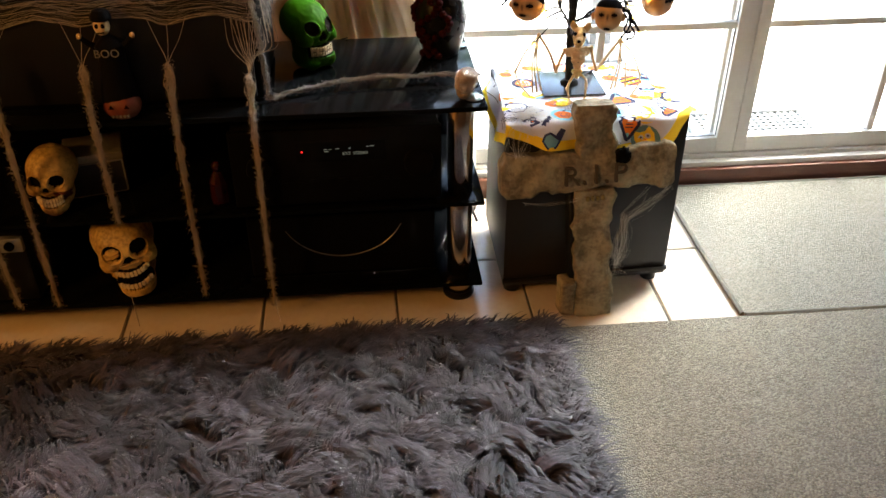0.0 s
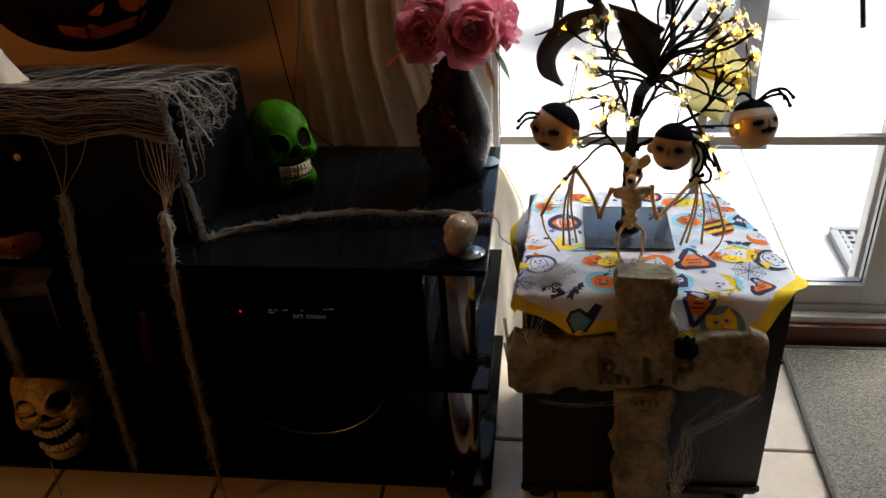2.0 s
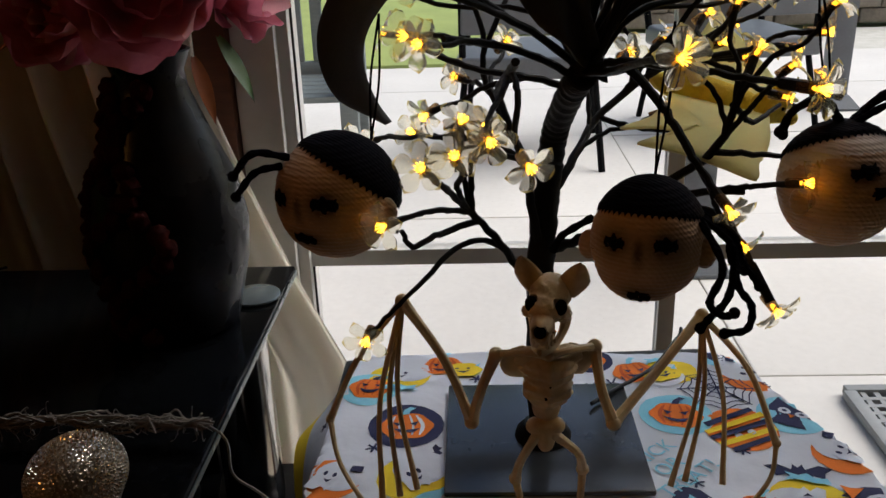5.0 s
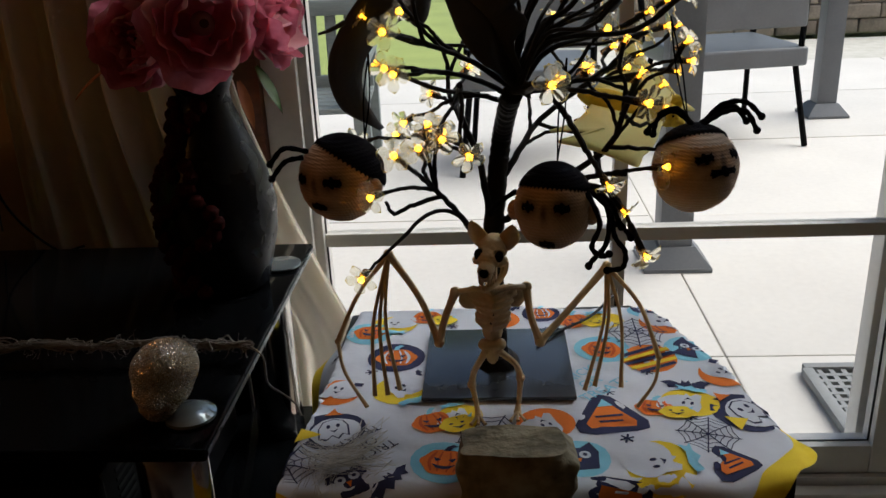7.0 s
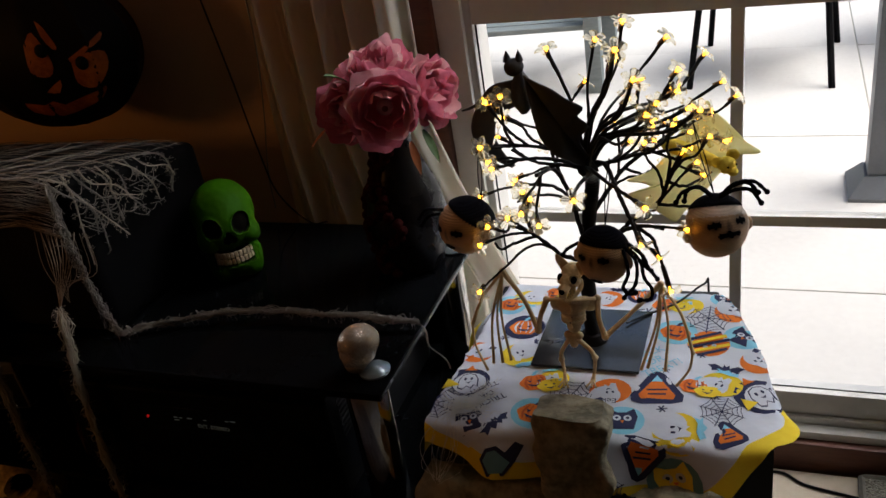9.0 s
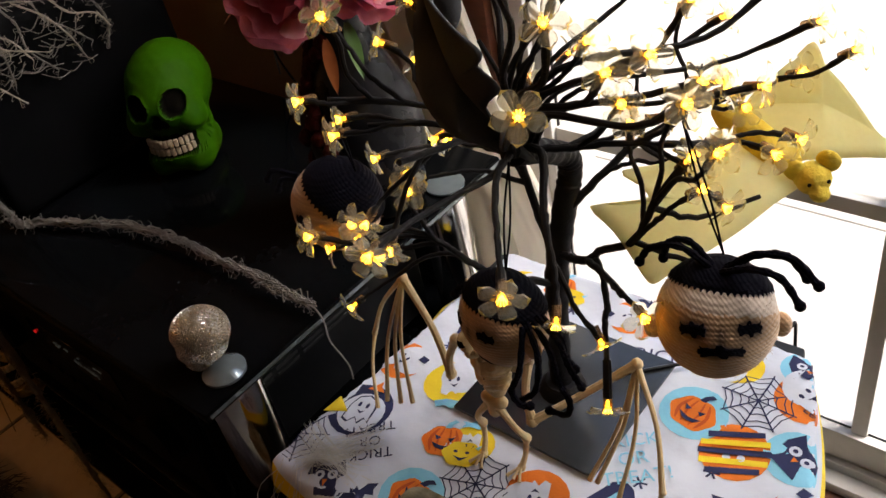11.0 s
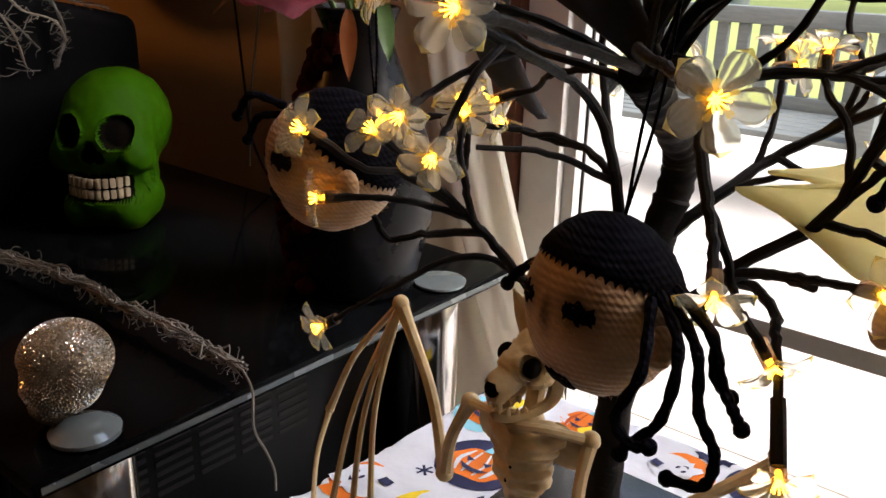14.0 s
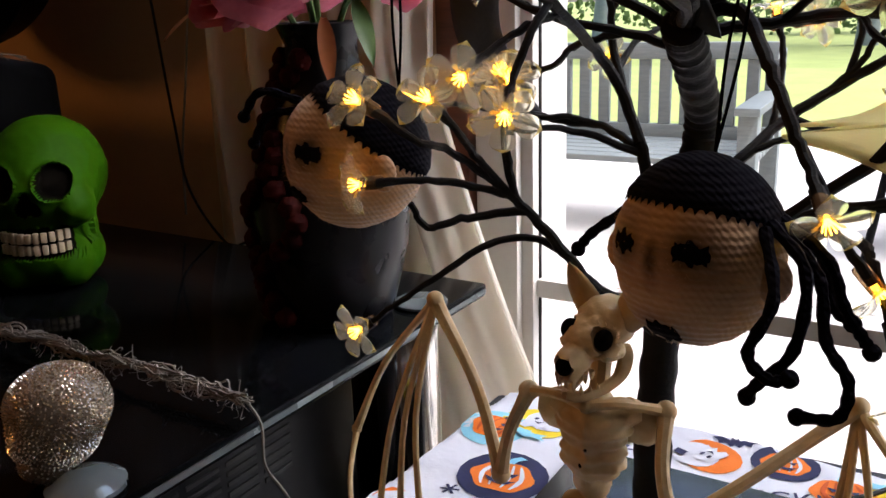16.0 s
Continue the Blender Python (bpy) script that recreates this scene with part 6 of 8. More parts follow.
FAR = [(0.235, 0.0, 0.70), (0.25, -0.012, 0.735), (0.226, 0.045, 0.735), (0.262, 0.03, 0.715), (0.205, 0.075, 0.72), (0.155, 0.06, 0.70), (0.19, 0.0, 0.745)]
SIDE = [(0.051, -0.07, 0.806), (0.03, -0.05, 0.792), (0.038, -0.019, 0.765)]
NODES = [(p, way[max(0, i - 1)]) for way in BOUGHS for i, p in enumerate(way) if i > len(way) * 0.3]


def twig(root, go, t, thick, seed, bound=0.10):
    """A taped wire from a limb to a blossom; bound: how far it first follows the limb."""
    reach = (t - root).length
    sag = Vector((rnd.uniform(-1, 1), rnd.uniform(-1, 1), rnd.uniform(-0.6, 0.8))) * 0.10 * reach
    way = ragged(spline([root, root.lerp(t, 0.42 - bound) + go * reach * bound, root.lerp(t, 0.68) + sag * 0.6, t], 6), 0.0009, seed)
    k = len(way)
    bm = bmesh.new()
    tube(bm, way, [thick * (1.12 - 0.25 * j / k) + 0.00035 * wob(j * 1.3, seed) + (0.0005 if j > k - 5 else 0) for j in range(k)], 8)
    part("twig", bm, TAPE, tree)
    return way


for b, tip, bias in ENDS:
    t, last = Vector(tip), BOUGHS[b][-1]
    bm = bmesh.new()
    tube(bm, [BOUGHS[b][-2], last, last.lerp(t, 0.6), t - (t - last) * 0.1], [0.0026, 0.0027, 0.0028, 0.0028], 8)
    part("twig", bm, TAPE, tree)
    blossom(t, t - last, rnd.uniform(0, 72), bias)
for i, tip in enumerate(TIPS + BACK + SIDE + FAR):
    t = Vector(tip)
    best, cost, go = None, 9e9, None
    for p, q in NODES:
        d = t - p
        grow = (p - q).normalized()
        c = abs(d.length - 0.055) + 0.05 * (1 - d.normalized().dot(grow))
        if c < cost:
            best, cost, go = p, c, grow
    way = twig(best, go, t, 0.0016, i * 3.1)
    blossom(t, way[-1] - way[-3], rnd.uniform(0, 72))
for i, tip in enumerate(HIGH):
    t = Vector(tip)
    root = CROWN[len(CROWN) - 1 - (i * 5) % (len(CROWN) * 2 // 3)] + Vector((0.004 * math.sin(i * 2.4), 0.004 * math.cos(i * 2.4), 0))
    way = twig(root, Vector((0.12, -0.25, 0.9)), t, 0.0016 + 0.0005 * (i % 3 == 0), 200 + i * 3.1, 0.2)
    blossom(t, way[-1] - way[-3], rnd.uniform(0, 72), 0.7)
# bare twigs among the blossoms
for pts in (((0.062, -0.031, 0.624), (0.04, -0.045, 0.622), (0.025, -0.055, 0.619), (0.02, -0.06, 0.63)), ((0.09, 0.035, 0.64), (0.06, 0.02, 0.652), (0.035, -0.005, 0.655)),
            ((0.206, 0.0, 0.68), (0.225, 0.02, 0.665), (0.25, 0.05, 0.668)), ((0.196, -0.004, 0.654), (0.22, -0.004, 0.652), (0.245, 0.0, 0.648)), ((0.144, 0.095, 0.652), (0.17, 0.09, 0.645), (0.195, 0.092, 0.642))):
    bm = bmesh.new()
    way = ragged(spline(pts, 6), 0.0012, pts[0][0] * 300)
    tube(bm, way, taper(0.0021, 0.0014, len(way)), 7)
    part("twig", bm, TAPE, tree)


# ---- crocheted heads that hang from the tree ----
def crochet_head(at, r, cap, axis, turn, nod, lips, brow, wide, deep, locks, hang, label, pale=False):
    """One hanging ornament: a ball with a knitted cap, stitched marks, side tabs and yarn locks."""
    at = Vector(at)
    up = Vector(axis).normalized()
    one = thing("hanging_head_ornament", at, label, "hanging ornament", "crocheted ornaments on the tree")
    front = pose(0, 0, 0, nod, 0, turn)
    squash = Vector((wide, wide * deep, 0.99))

    def skin(d, k=1.0):
        return at + Vector((d.x * squash.x, d.y * squash.y, d.z * squash.z)) * r * k

    bm = bmesh.new()
    bmesh.ops.create_icosphere(bm, subdivisions=5, radius=1)
    for v in bm.verts:
        d = v.co.normalized()
        v.co = skin(d, 1.0 + 0.004 * math.sin(d.z * 58) + 0.012 * wob(d.x, d.y, d.z, 5) + 0.03 * wob(d.x, d.y, d.z + at.x * 9, 1.6))
    for f in bm.faces:
        d = (f.calc_center_median() - at).normalized()
        f.material_index = 1 if pale and d.angle(up) < cap + 0.32 else 0
    for s in (-1, 1):
        blob(bm, skin(front @ Vector((s * 1.0, -0.05, -0.12)).normalized(), 1.03), (0.17 * r, 0.15 * r, 0.24 * r), u=12, v=8)
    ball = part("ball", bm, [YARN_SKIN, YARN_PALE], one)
    darkening = ball.data.attributes.new("darkening", "FLOAT", "POINT")
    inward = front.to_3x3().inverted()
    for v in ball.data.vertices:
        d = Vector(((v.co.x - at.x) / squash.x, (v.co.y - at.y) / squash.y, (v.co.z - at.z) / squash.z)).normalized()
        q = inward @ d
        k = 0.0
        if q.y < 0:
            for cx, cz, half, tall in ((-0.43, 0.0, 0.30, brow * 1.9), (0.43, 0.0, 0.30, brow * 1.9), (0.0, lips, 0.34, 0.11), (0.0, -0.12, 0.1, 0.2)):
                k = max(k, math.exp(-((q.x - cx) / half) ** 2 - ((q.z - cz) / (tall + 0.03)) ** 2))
        darkening.data[v.index].value = min(0.93, 1.15 * k) * (0.86 + 0.25 * wob(d.x, d.y, d.z, 9))
    # cap with a toothed rim
    bm = bmesh.new()
    rows = [cap * (i + 0.001) / 14 for i in range(15)]
    side = up.orthogonal().normalized()
    fwd = up.cross(side)
    n = 150
    g = []
    for ri, a in enumerate(rows):
        g.append([])
        for j in range(n):
            t = 2 * math.pi * j / n
            aa = a + (0.05 * (1 if j % 3 == 0 else -0.3) if ri == 14 else 0)
            d = up * math.cos(aa) + (side * math.cos(t) + fwd * math.sin(t)) * math.sin(aa)
            g[-1].append(bm.verts.new(skin(d, 1.05 + 0.006 * math.sin(ri * 3.1) - (0.03 if ri == 14 else 0) + 0.006 * wob(d.x, d.y, d.z, 12))))
    for a, b in zip(g, g[1:]):
        for j in range(n):
            bm.faces.new((a[j], b[j], b[(j + 1) % n], a[(j + 1) % n]))
    part("cap", bm, YARN_BLACK, one, "black crocheted cap")

    def stitched(name, cx, cz, half, tall, seed):
        """A ragged embroidered patch on the front, seen as one dark mark."""
        bm = bmesh.new()
        n, grid = 96, []
        for k in (0.0, 0.45, 0.8, 1.0, 1.08):
            row = []
            for j in range(n):
                t = 2 * math.pi * j / n
                tooth = 1 + 0.3 * wob(math.cos(t) * 3 + seed, math.sin(t) * 3, seed) + 0.14 * wob(j * 0.9, seed) + ((0.9 if brow < 0.1 else 0.5) if j % 12 in (0, 1) and abs(math.sin(t)) > 0.3 else 0)
                x, z = cx + half * k * math.copysign(abs(math.cos(t)) ** 0.6, math.cos(t)) * (0.9 + 0.1 * tooth), cz + tall * k * math.copysign(abs(math.sin(t)) ** 0.7, math.sin(t)) * tooth
                d = front @ Vector((x, -math.sqrt(max(0.02, 1 - x * x - z * z)), z))
                row.append(bm.verts.new(skin(d, 1.03 + 0.012 * wob(x * 22, z * 22, seed) if k < 0.9 else (1.02 if k < 1.05 else 0.98))))
            grid.append(row)
        for p, q in zip(grid, grid[1:]):
            for j in range(n):
                bm.faces.new((p[j], p[(j + 1) % n], q[(j + 1) % n], q[j]))
        bmesh.ops.remove_doubles(bm, verts=grid[0], dist=1e-6)
        part(name, bm, YARN_BLACK, one, "black yarn stitches")

    stitched("stitched_eye", -0.43, 0.0, 0.19, brow * 0.72, at.x * 50)
    stitched("stitched_eye", 0.43, 0.0, 0.19, brow * 0.72, at.x * 50 + 3)
    stitched("stitched_mouth", 0.0, lips, 0.36 if lips > -0.5 else 0.2, 0.06, at.x * 50 + 7)
    # loose fibre that makes the outline soft
    bm = bmesh.new()
    rf = random.Random(int(at.x * 1000) + 50)
    for _ in range(900):
        d = Vector((rf.gauss(0, 1), rf.gauss(0, 1), rf.gauss(0, 1))).normalized()
        if d.angle(up) < cap + 0.06:
            continue
        e = (d + Vector((rf.gauss(0, 1), rf.gauss(0, 1), rf.gauss(0, 1))) * 0.5).normalized()
        a, b = skin(d, 1.0), skin(d, 1.0) + e * r * rf.uniform(0.03, 0.07)
        w = e.orthogonal().normalized() * 0.00011
        bm.faces.new([bm.verts.new(a - w), bm.verts.new(a + w), bm.verts.new(b)])
    part("fibre", bm, YARN_SKIN, one, kind="stuff")
    for root, *rest in locks:
        bm = bmesh.new()
        way = spline([skin(Vector(root).normalized(), 1.03)] + [at + Vector(p) * r for p in rest], 7)
        tube(bm, way, [0.060 * r * (1 + 0.14 * math.sin(i * 1.9)) for i in range(len(way))], 7)
        blob(bm, way[-1], (0.09 * r,) * 3, u=8, v=6)
        part("yarn_lock", bm, YARN_BLACK, one, "black yarn lock")
    top = skin(up, 1.05)
    bm = bmesh.new()
    for s in (-1, 1):
        tube(bm, spline([top, top.lerp(Vector(hang), 0.5) + Vector((s * 0.0022, 0, 0)), Vector(hang)], 5), 0.00065, 5)
    part("hanging_thread", bm, YARN_BLACK, one)
    return one


crochet_head((-0.014, -0.052, 0.648), 0.0335, 1.2, (0.55, 0.28, 0.8), -30, -10, -0.6, 0.12, 0.98, 0.97,
             [((-0.7, -0.3, 0.75), (-1.15, -0.5, 0.85), (-1.5, -0.5, 0.5)), ((-0.8, -0.3, 0.6), (-1.2, -0.35, 0.5), (-1.55, -0.3, 0.1))],
             (0.014, -0.055, 0.742), "tan crocheted ball ornament with a black yarn cap", False)
crochet_head((0.147, -0.075, 0.628), 0.0335, 1.14, (0.1, 0.2, 0.97), -18, -12, -0.84, 0.115, 0.86, 0.85,
             [((0.85, -0.35, 0.45), (1.12, -0.55, 0.1), (1.1, -0.7, -0.6), (0.8, -0.75, -1.0), (0.72, -0.7, -1.15)),
              ((0.9, -0.2, 0.4), (1.2, -0.3, 0.0), (1.32, -0.35, -0.6), (1.55, -0.4, -0.95), (1.5, -0.45, -1.3), (1.15, -0.5, -1.35)),
              ((0.9, -0.05, 0.45), (1.25, -0.1, 0.1), (1.42, -0.15, -0.3), (1.6, -0.2, -0.55), (1.7, -0.2, -0.7)),
              ((0.88, 0.05, 0.4), (1.2, 0.05, 0.05), (1.3, 0.0, -0.35), (1.5, -0.05, -0.5)),
              ((0.8, -0.45, 0.4), (0.92, -0.85, -0.1), (0.75, -0.95, -0.6), (0.95, -1.0, -0.8), (1.12, -0.95, -0.78)),
              ((-0.85, 0.2, 0.3), (-1.25, 0.3, 0.0), (-1.4, 0.25, -0.2))],
             (0.157, -0.06, 0.735), "tan crocheted ball ornament with long black yarn locks", False)
crochet_head((0.26, -0.028, 0.641), 0.0345, 0.95, (-0.1, 0.47, 0.87), 30, -30, -0.36, 0.095, 0.96, 0.97,
             [((-0.12, 0, 1), (-0.5, -0.2, 1.42), (-0.95, -0.3, 1.3), (-1.15, -0.3, 0.95)), ((-0.1, 0.05, 1), (-0.5, 0.1, 1.3), (-0.85, 0.1, 1.15), (-0.95, 0.1, 0.8)),
              ((0.12, 0, 1), (0.5, 0.1, 1.4), (1.05, 0.2, 1.45), (1.45, 0.2, 1.1)), ((0.1, -0.05, 1), (0.55, -0.1, 1.3), (1.0, -0.1, 1.3), (1.3, -0.05, 0.85)),
              ((0.1, 0.1, 1), (0.5, 0.3, 1.25), (0.9, 0.4, 1.3), (1.2, 0.45, 0.95))],
             (0.237, -0.02, 0.757), "pale-banded crocheted ball ornament with tied black yarn", True)


# ---- felt bats in the branches ----
def felt(name, outline, material, parent, bow=(0, 0, 0), thick=0.0016, k=4):
    """A cut sheet of felt with the given outline, bowed towards its middle."""
    pts = spline([Vector(p) for p in (*outline, outline[0])], k)[:-1]
    mid = sum(pts, Vector()) / len(pts)
    bm = bmesh.new()
    n = len(pts)
    rings = [[bm.verts.new(mid + (p - mid) * s + Vector(bow) * (1 - s * s)) for p in pts] for s in (1, 0.8, 0.6, 0.4, 0.2)]
    c = bm.verts.new(mid + Vector(bow))
    for a, b in zip(rings, rings[1:]):
        for j in range(n):
            bm.faces.new((a[j], a[(j + 1) % n], b[(j + 1) % n], b[j]))
    for j in range(n):
        bm.faces.new((rings[-1][j], rings[-1][(j + 1) % n], c))
    ob = part(name, bm, material, parent)
    ob.modifiers.new("thick", "SOLIDIFY").thickness = thick
    return ob


black_bat = thing("felt_bat", (0.06, 0.03, 0.77), "black ribbed felt bat perched in the blossom tree", "felt bat")
felt("wing", [(0.054, 0.013, 0.803), (0.074, -0.013, 0.804), (0.094, -0.026, 0.800), (0.110, -0.030, 0.790), (0.128, -0.033, 0.781), (0.120, -0.030, 0.771), (0.131, -0.026, 0.757), (0.120, -0.028, 0.743), (0.127, -0.019, 0.720), (0.134, -0.006, 0.696),
              (0.118, -0.017, 0.707), (0.106, -0.036, 0.722), (0.093, -0.040, 0.732), (0.080, -0.038, 0.750), (0.073, -0.029, 0.766), (0.065, -0.015, 0.785)], FELT_BLACK, black_bat, (0, -0.006, 0.002), k=3)
outer = spline([(0.037, 0.038, 0.79), (0.004, 0.05, 0.779), (-0.021, 0.066, 0.752), (-0.039, 0.08, 0.72), (-0.042, 0.09, 0.693), (-0.035, 0.1, 0.67), (-0.02, 0.106, 0.658), (0.0, 0.112, 0.648)], 5)
inner = spline([(0.045, 0.04, 0.758), (0.025, 0.05, 0.752), (0.006, 0.064, 0.736), (-0.008, 0.078, 0.717), (-0.014, 0.09, 0.698), (-0.013, 0.1, 0.68), (-0.008, 0.107, 0.663), (0.0, 0.112, 0.6475)], 5)
bm = bmesh.new()                                       # the curled wing, a crescent
sheet(bm, 6, len(outer) - 1, lambda u, v: outer[round(v * (len(outer) - 1))].lerp(inner[round(v * (len(outer) - 1))], u) + Vector((-0.003, -0.005, 0)) * math.sin(math.pi * u))
curled = part("wing", bm, FELT_BLACK, black_bat)
curled.modifiers.new("thick", "SOLIDIFY").thickness = 0.0016
bm = bmesh.new()
tube(bm, spline([(-0.02, 0.064, 0.752), (-0.034, 0.066, 0.7455), (-0.045, 0.068, 0.742)], 4), taper(0.0024, 0.0012, 9), 8)
part("thumb", bm, FELT_BLACK, black_bat)
bm = bmesh.new()
blob(bm, (0.044, 0.034, 0.775), (0.012, 0.011, 0.026), lambda d: 1 + 0.08 * wob(d.x, d.y, d.z, 5))
part("body", bm, FELT_BLACK, black_bat)
bm = bmesh.new()
blob(bm, (0.037, 0.036, 0.805), (0.0115, 0.011, 0.0105))
part("head", bm, FELT_BLACK, black_bat)
for s in (-1, 1):
    bm = bmesh.new()
    lathe(bm, (0.037 + s * 0.007, 0.036, 0.812), [(0.005, 0), (0.0035, 0.006), (0, 0.013)], 10)
    part("ear", bm, FELT_BLACK, black_bat)

yellow_bat = thing("felt_bat", (0.225, 0.11, 0.66), "pale yellow felt bat with plush body lying in the twigs", "felt bat")
felt("wing", [(0.196, 0.128, 0.672), (0.212, 0.136, 0.688), (0.226, 0.15, 0.702), (0.236, 0.158, 0.713), (0.244, 0.155, 0.701), (0.258, 0.154, 0.688), (0.274, 0.153, 0.670), (0.284, 0.152, 0.658), (0.299, 0.152, 0.646),
              (0.282, 0.134, 0.652), (0.266, 0.116, 0.658), (0.246, 0.108, 0.657), (0.222, 0.114, 0.662)], FELT_YELLOW, yellow_bat, (0, 0.003, 0.005), k=3)
felt("wing", [(0.196, 0.118, 0.664), (0.190, 0.097, 0.663), (0.176, 0.074, 0.657), (0.153, 0.058, 0.654), (0.172, 0.046, 0.657), (0.186, 0.034, 0.656), (0.174, 0.022, 0.656), (0.156, 0.013, 0.656), (0.178, 0.002, 0.653),
              (0.198, -0.01, 0.648), (0.214, -0.02, 0.643), (0.220, -0.016, 0.642), (0.226, 0.004, 0.644), (0.234, 0.018, 0.645), (0.244, 0.042, 0.648), (0.252, 0.07, 0.651), (0.258, 0.098, 0.652), (0.232, 0.106, 0.657)],
     FELT_YELLOW, yellow_bat, (0, 0, 0.005), k=3)
bm = bmesh.new()
tube(bm, spline([(0.184, 0.126, 0.671), (0.21, 0.118, 0.666), (0.234, 0.108, 0.66), (0.25, 0.102, 0.656)], 6),
     [0.002, 0.0055, 0.0078, 0.0092, 0.0102, 0.0106, 0.0108, 0.0109, 0.0109, 0.0108, 0.0106, 0.0104, 0.0101, 0.0098, 0.0094, 0.009, 0.0086, 0.008, 0.007], 14)
part("body", bm, PLUSH_YELLOW, yellow_bat)
bm = bmesh.new()
blob(bm, (0.197, 0.136, 0.681), (0.0035, 0.003, 0.0045), lambda d: 1 + 0.1 * wob(d.x, d.y, d.z, 6), 12, 8)
part("tail", bm, PLUSH_YELLOW, yellow_bat)
bm = bmesh.new()
fused(bm, [((0.2635, 0.097, 0.655), (0.0112, 0.0108, 0.0105)), ((0.271, 0.090, 0.6495), (0.0062, 0.006, 0.0052))], (0.265, 0.096, 0.654), sharp=900.0, fine=4, tweak=lambda p, d: p + d * 0.0006 * wob(d.x, d.y, d.z, 9))
part("head", bm, PLUSH_YELLOW, yellow_bat)
for x, y, z in ((0.2535, 0.094, 0.6605), (0.270, 0.103, 0.6665)):
    bm = bmesh.new()
    blob(bm, (x, y, z), (0.0078, 0.0042, 0.0085), lambda d: 1 - 0.25 * max(0, d.z), u=14, v=10)
    part("ear", bm, PLUSH_YELLOW, yellow_bat)
for x, y, z in ((0.2655, 0.0868, 0.6565), (0.2745, 0.0935, 0.6575)):
    bm = bmesh.new()
    blob(bm, (x, y, z), (0.0014,) * 3, u=8, v=6)
    part("eye", bm, SOCKET, yellow_bat)

# ---- gauze webbing over the black box ----
web = thing("gauze_webbing", (-0.9, -0.05, 0.67), "grey gauze webbing draped over the box and hanging in strands", "web decoration")
rw = random.Random(21)


def fuzzy(bm, way, radii, frays, slot=0, strands=3, long=0.012):
    """A ragged strand: fine yarns lying loosely side by side, with loose ends."""
    m = len(way)
    bundle = strands >= 6
    for s in range(strands * 2 if bundle else strands):
        ph = 6.28 * s / strands
        pts, thick = [], []
        for i in range((m - 1) * 2 + 1):
            k, f = divmod(i, 2)
            p = way[k].lerp(way[min(k + 1, m - 1)], f * 0.5)
            r = (radii[k] + (radii[min(k + 1, m - 1)] - radii[k]) * f * 0.5) * (1.0 if bundle else 0.55)
            if bundle:
                off = Vector((wob(i * 0.13, s * 3.7), wob(i * 0.13, s * 3.7 + 5), wob(i * 0.13, s * 3.7 + 9))) * 1.5 + Vector((wob(i * 0.5, s * 2.1), wob(i * 0.5, s * 2.1 + 5), wob(i * 0.5, s * 2.1 + 9))) * 0.35
                pts.append(p + off * r)
                thick.append(0.00075 + 0.00035 * wob(i * 0.21, s * 3))
            else:
                a = ph + i * 0.4
                pts.append(p + Vector((math.cos(a) * r, math.sin(a) * r, 0.4 * r * math.cos(a * 1.7))) + Vector((wob(i * 0.35, s * 3.7), wob(i * 0.35, s * 3.7 + 5), wob(i * 0.35, s * 3.7 + 9))) * r * 0.7)
                thick.append(r * (1.05 + 0.4 * wob(i * 0.55, s * 3)))
        tube(bm, pts, thick, 4 if bundle else 5, slot)
    for _ in range(frays):
        i = rw.randrange(m)
        p = way[i]
        d = Vector((rw.uniform(-1, 1), rw.uniform(-1, 0.6), rw.uniform(-1, 0.7))).normalized() * rw.uniform(0.4, 1.3) * long
        q = p + d * 0.5 + Vector((rw.uniform(-1, 1), rw.uniform(-1, 1), rw.uniform(-1, 1))) * long * 0.3
        e = p + d + Vector((rw.uniform(-1, 1), rw.uniform(-1, 1), rw.uniform(-1, 0.4))) * long * 0.45
        tube(bm, spline([p, q, p + d, e], 3), taper(0.0004, 0.0002, 10), 3, slot)


def top_z(x, y):
    """Height of the gauze over the sloping box top."""
    return 0.731 - 0.223 * (y + 0.104) + 0.003 * wob(x, y, 0, 30) - 1.4 * max(0.0, x + 0.55)


def arch(x):
    """Lower side of the gauze on the box front: it hangs lowest where strands pull at it."""
    return 0.653 + 0.016 * abs(math.sin((x + 0.706) * math.pi / 0.154)) ** 1.4 + 0.003 * wob(x, 0, 0, 40)


bm = bmesh.new()
for i in range(26):                                    # long threads along the top
    y = -0.118 + 0.27 * (i / 25) ** 1.5
    pts = []
    for k in range(30):
        x = -1.32 + 0.775 * k / 29
        yy = y + 0.02 * wob(x, i * 0.37, 0, 8)
        pts.append(Vector((x, yy, top_z(x, yy) + 0.002 * rw.random())))
    tube(bm, pts, 0.00025 + 0.0004 * rw.random() + (0.0003 if i < 8 else 0), 4, i % 3 == 0)
for i in range(46):                                    # slanting threads across it
    x = -1.31 + 0.755 * i / 45 + rw.uniform(-0.01, 0.01)
    lean = rw.uniform(0.0, 0.1)
    pts = []
    for k in range(12):
        y = -0.12 + 0.265 * k / 11
        xx = min(-0.548, x + lean * (k / 11) + 0.02 * wob(y, i * 0.41, 0, 11))
        pts.append(Vector((xx, y, top_z(xx, y) + 0.0015)))
    tube(bm, pts, 0.0003 + 0.0004 * rw.random(), 4, i % 2)
part("net", bm, [WEB, TAUPE_WEB], web, "gauze net over the box top", kind="stuff")

bm = bmesh.new()                                       # matted threads over the box front
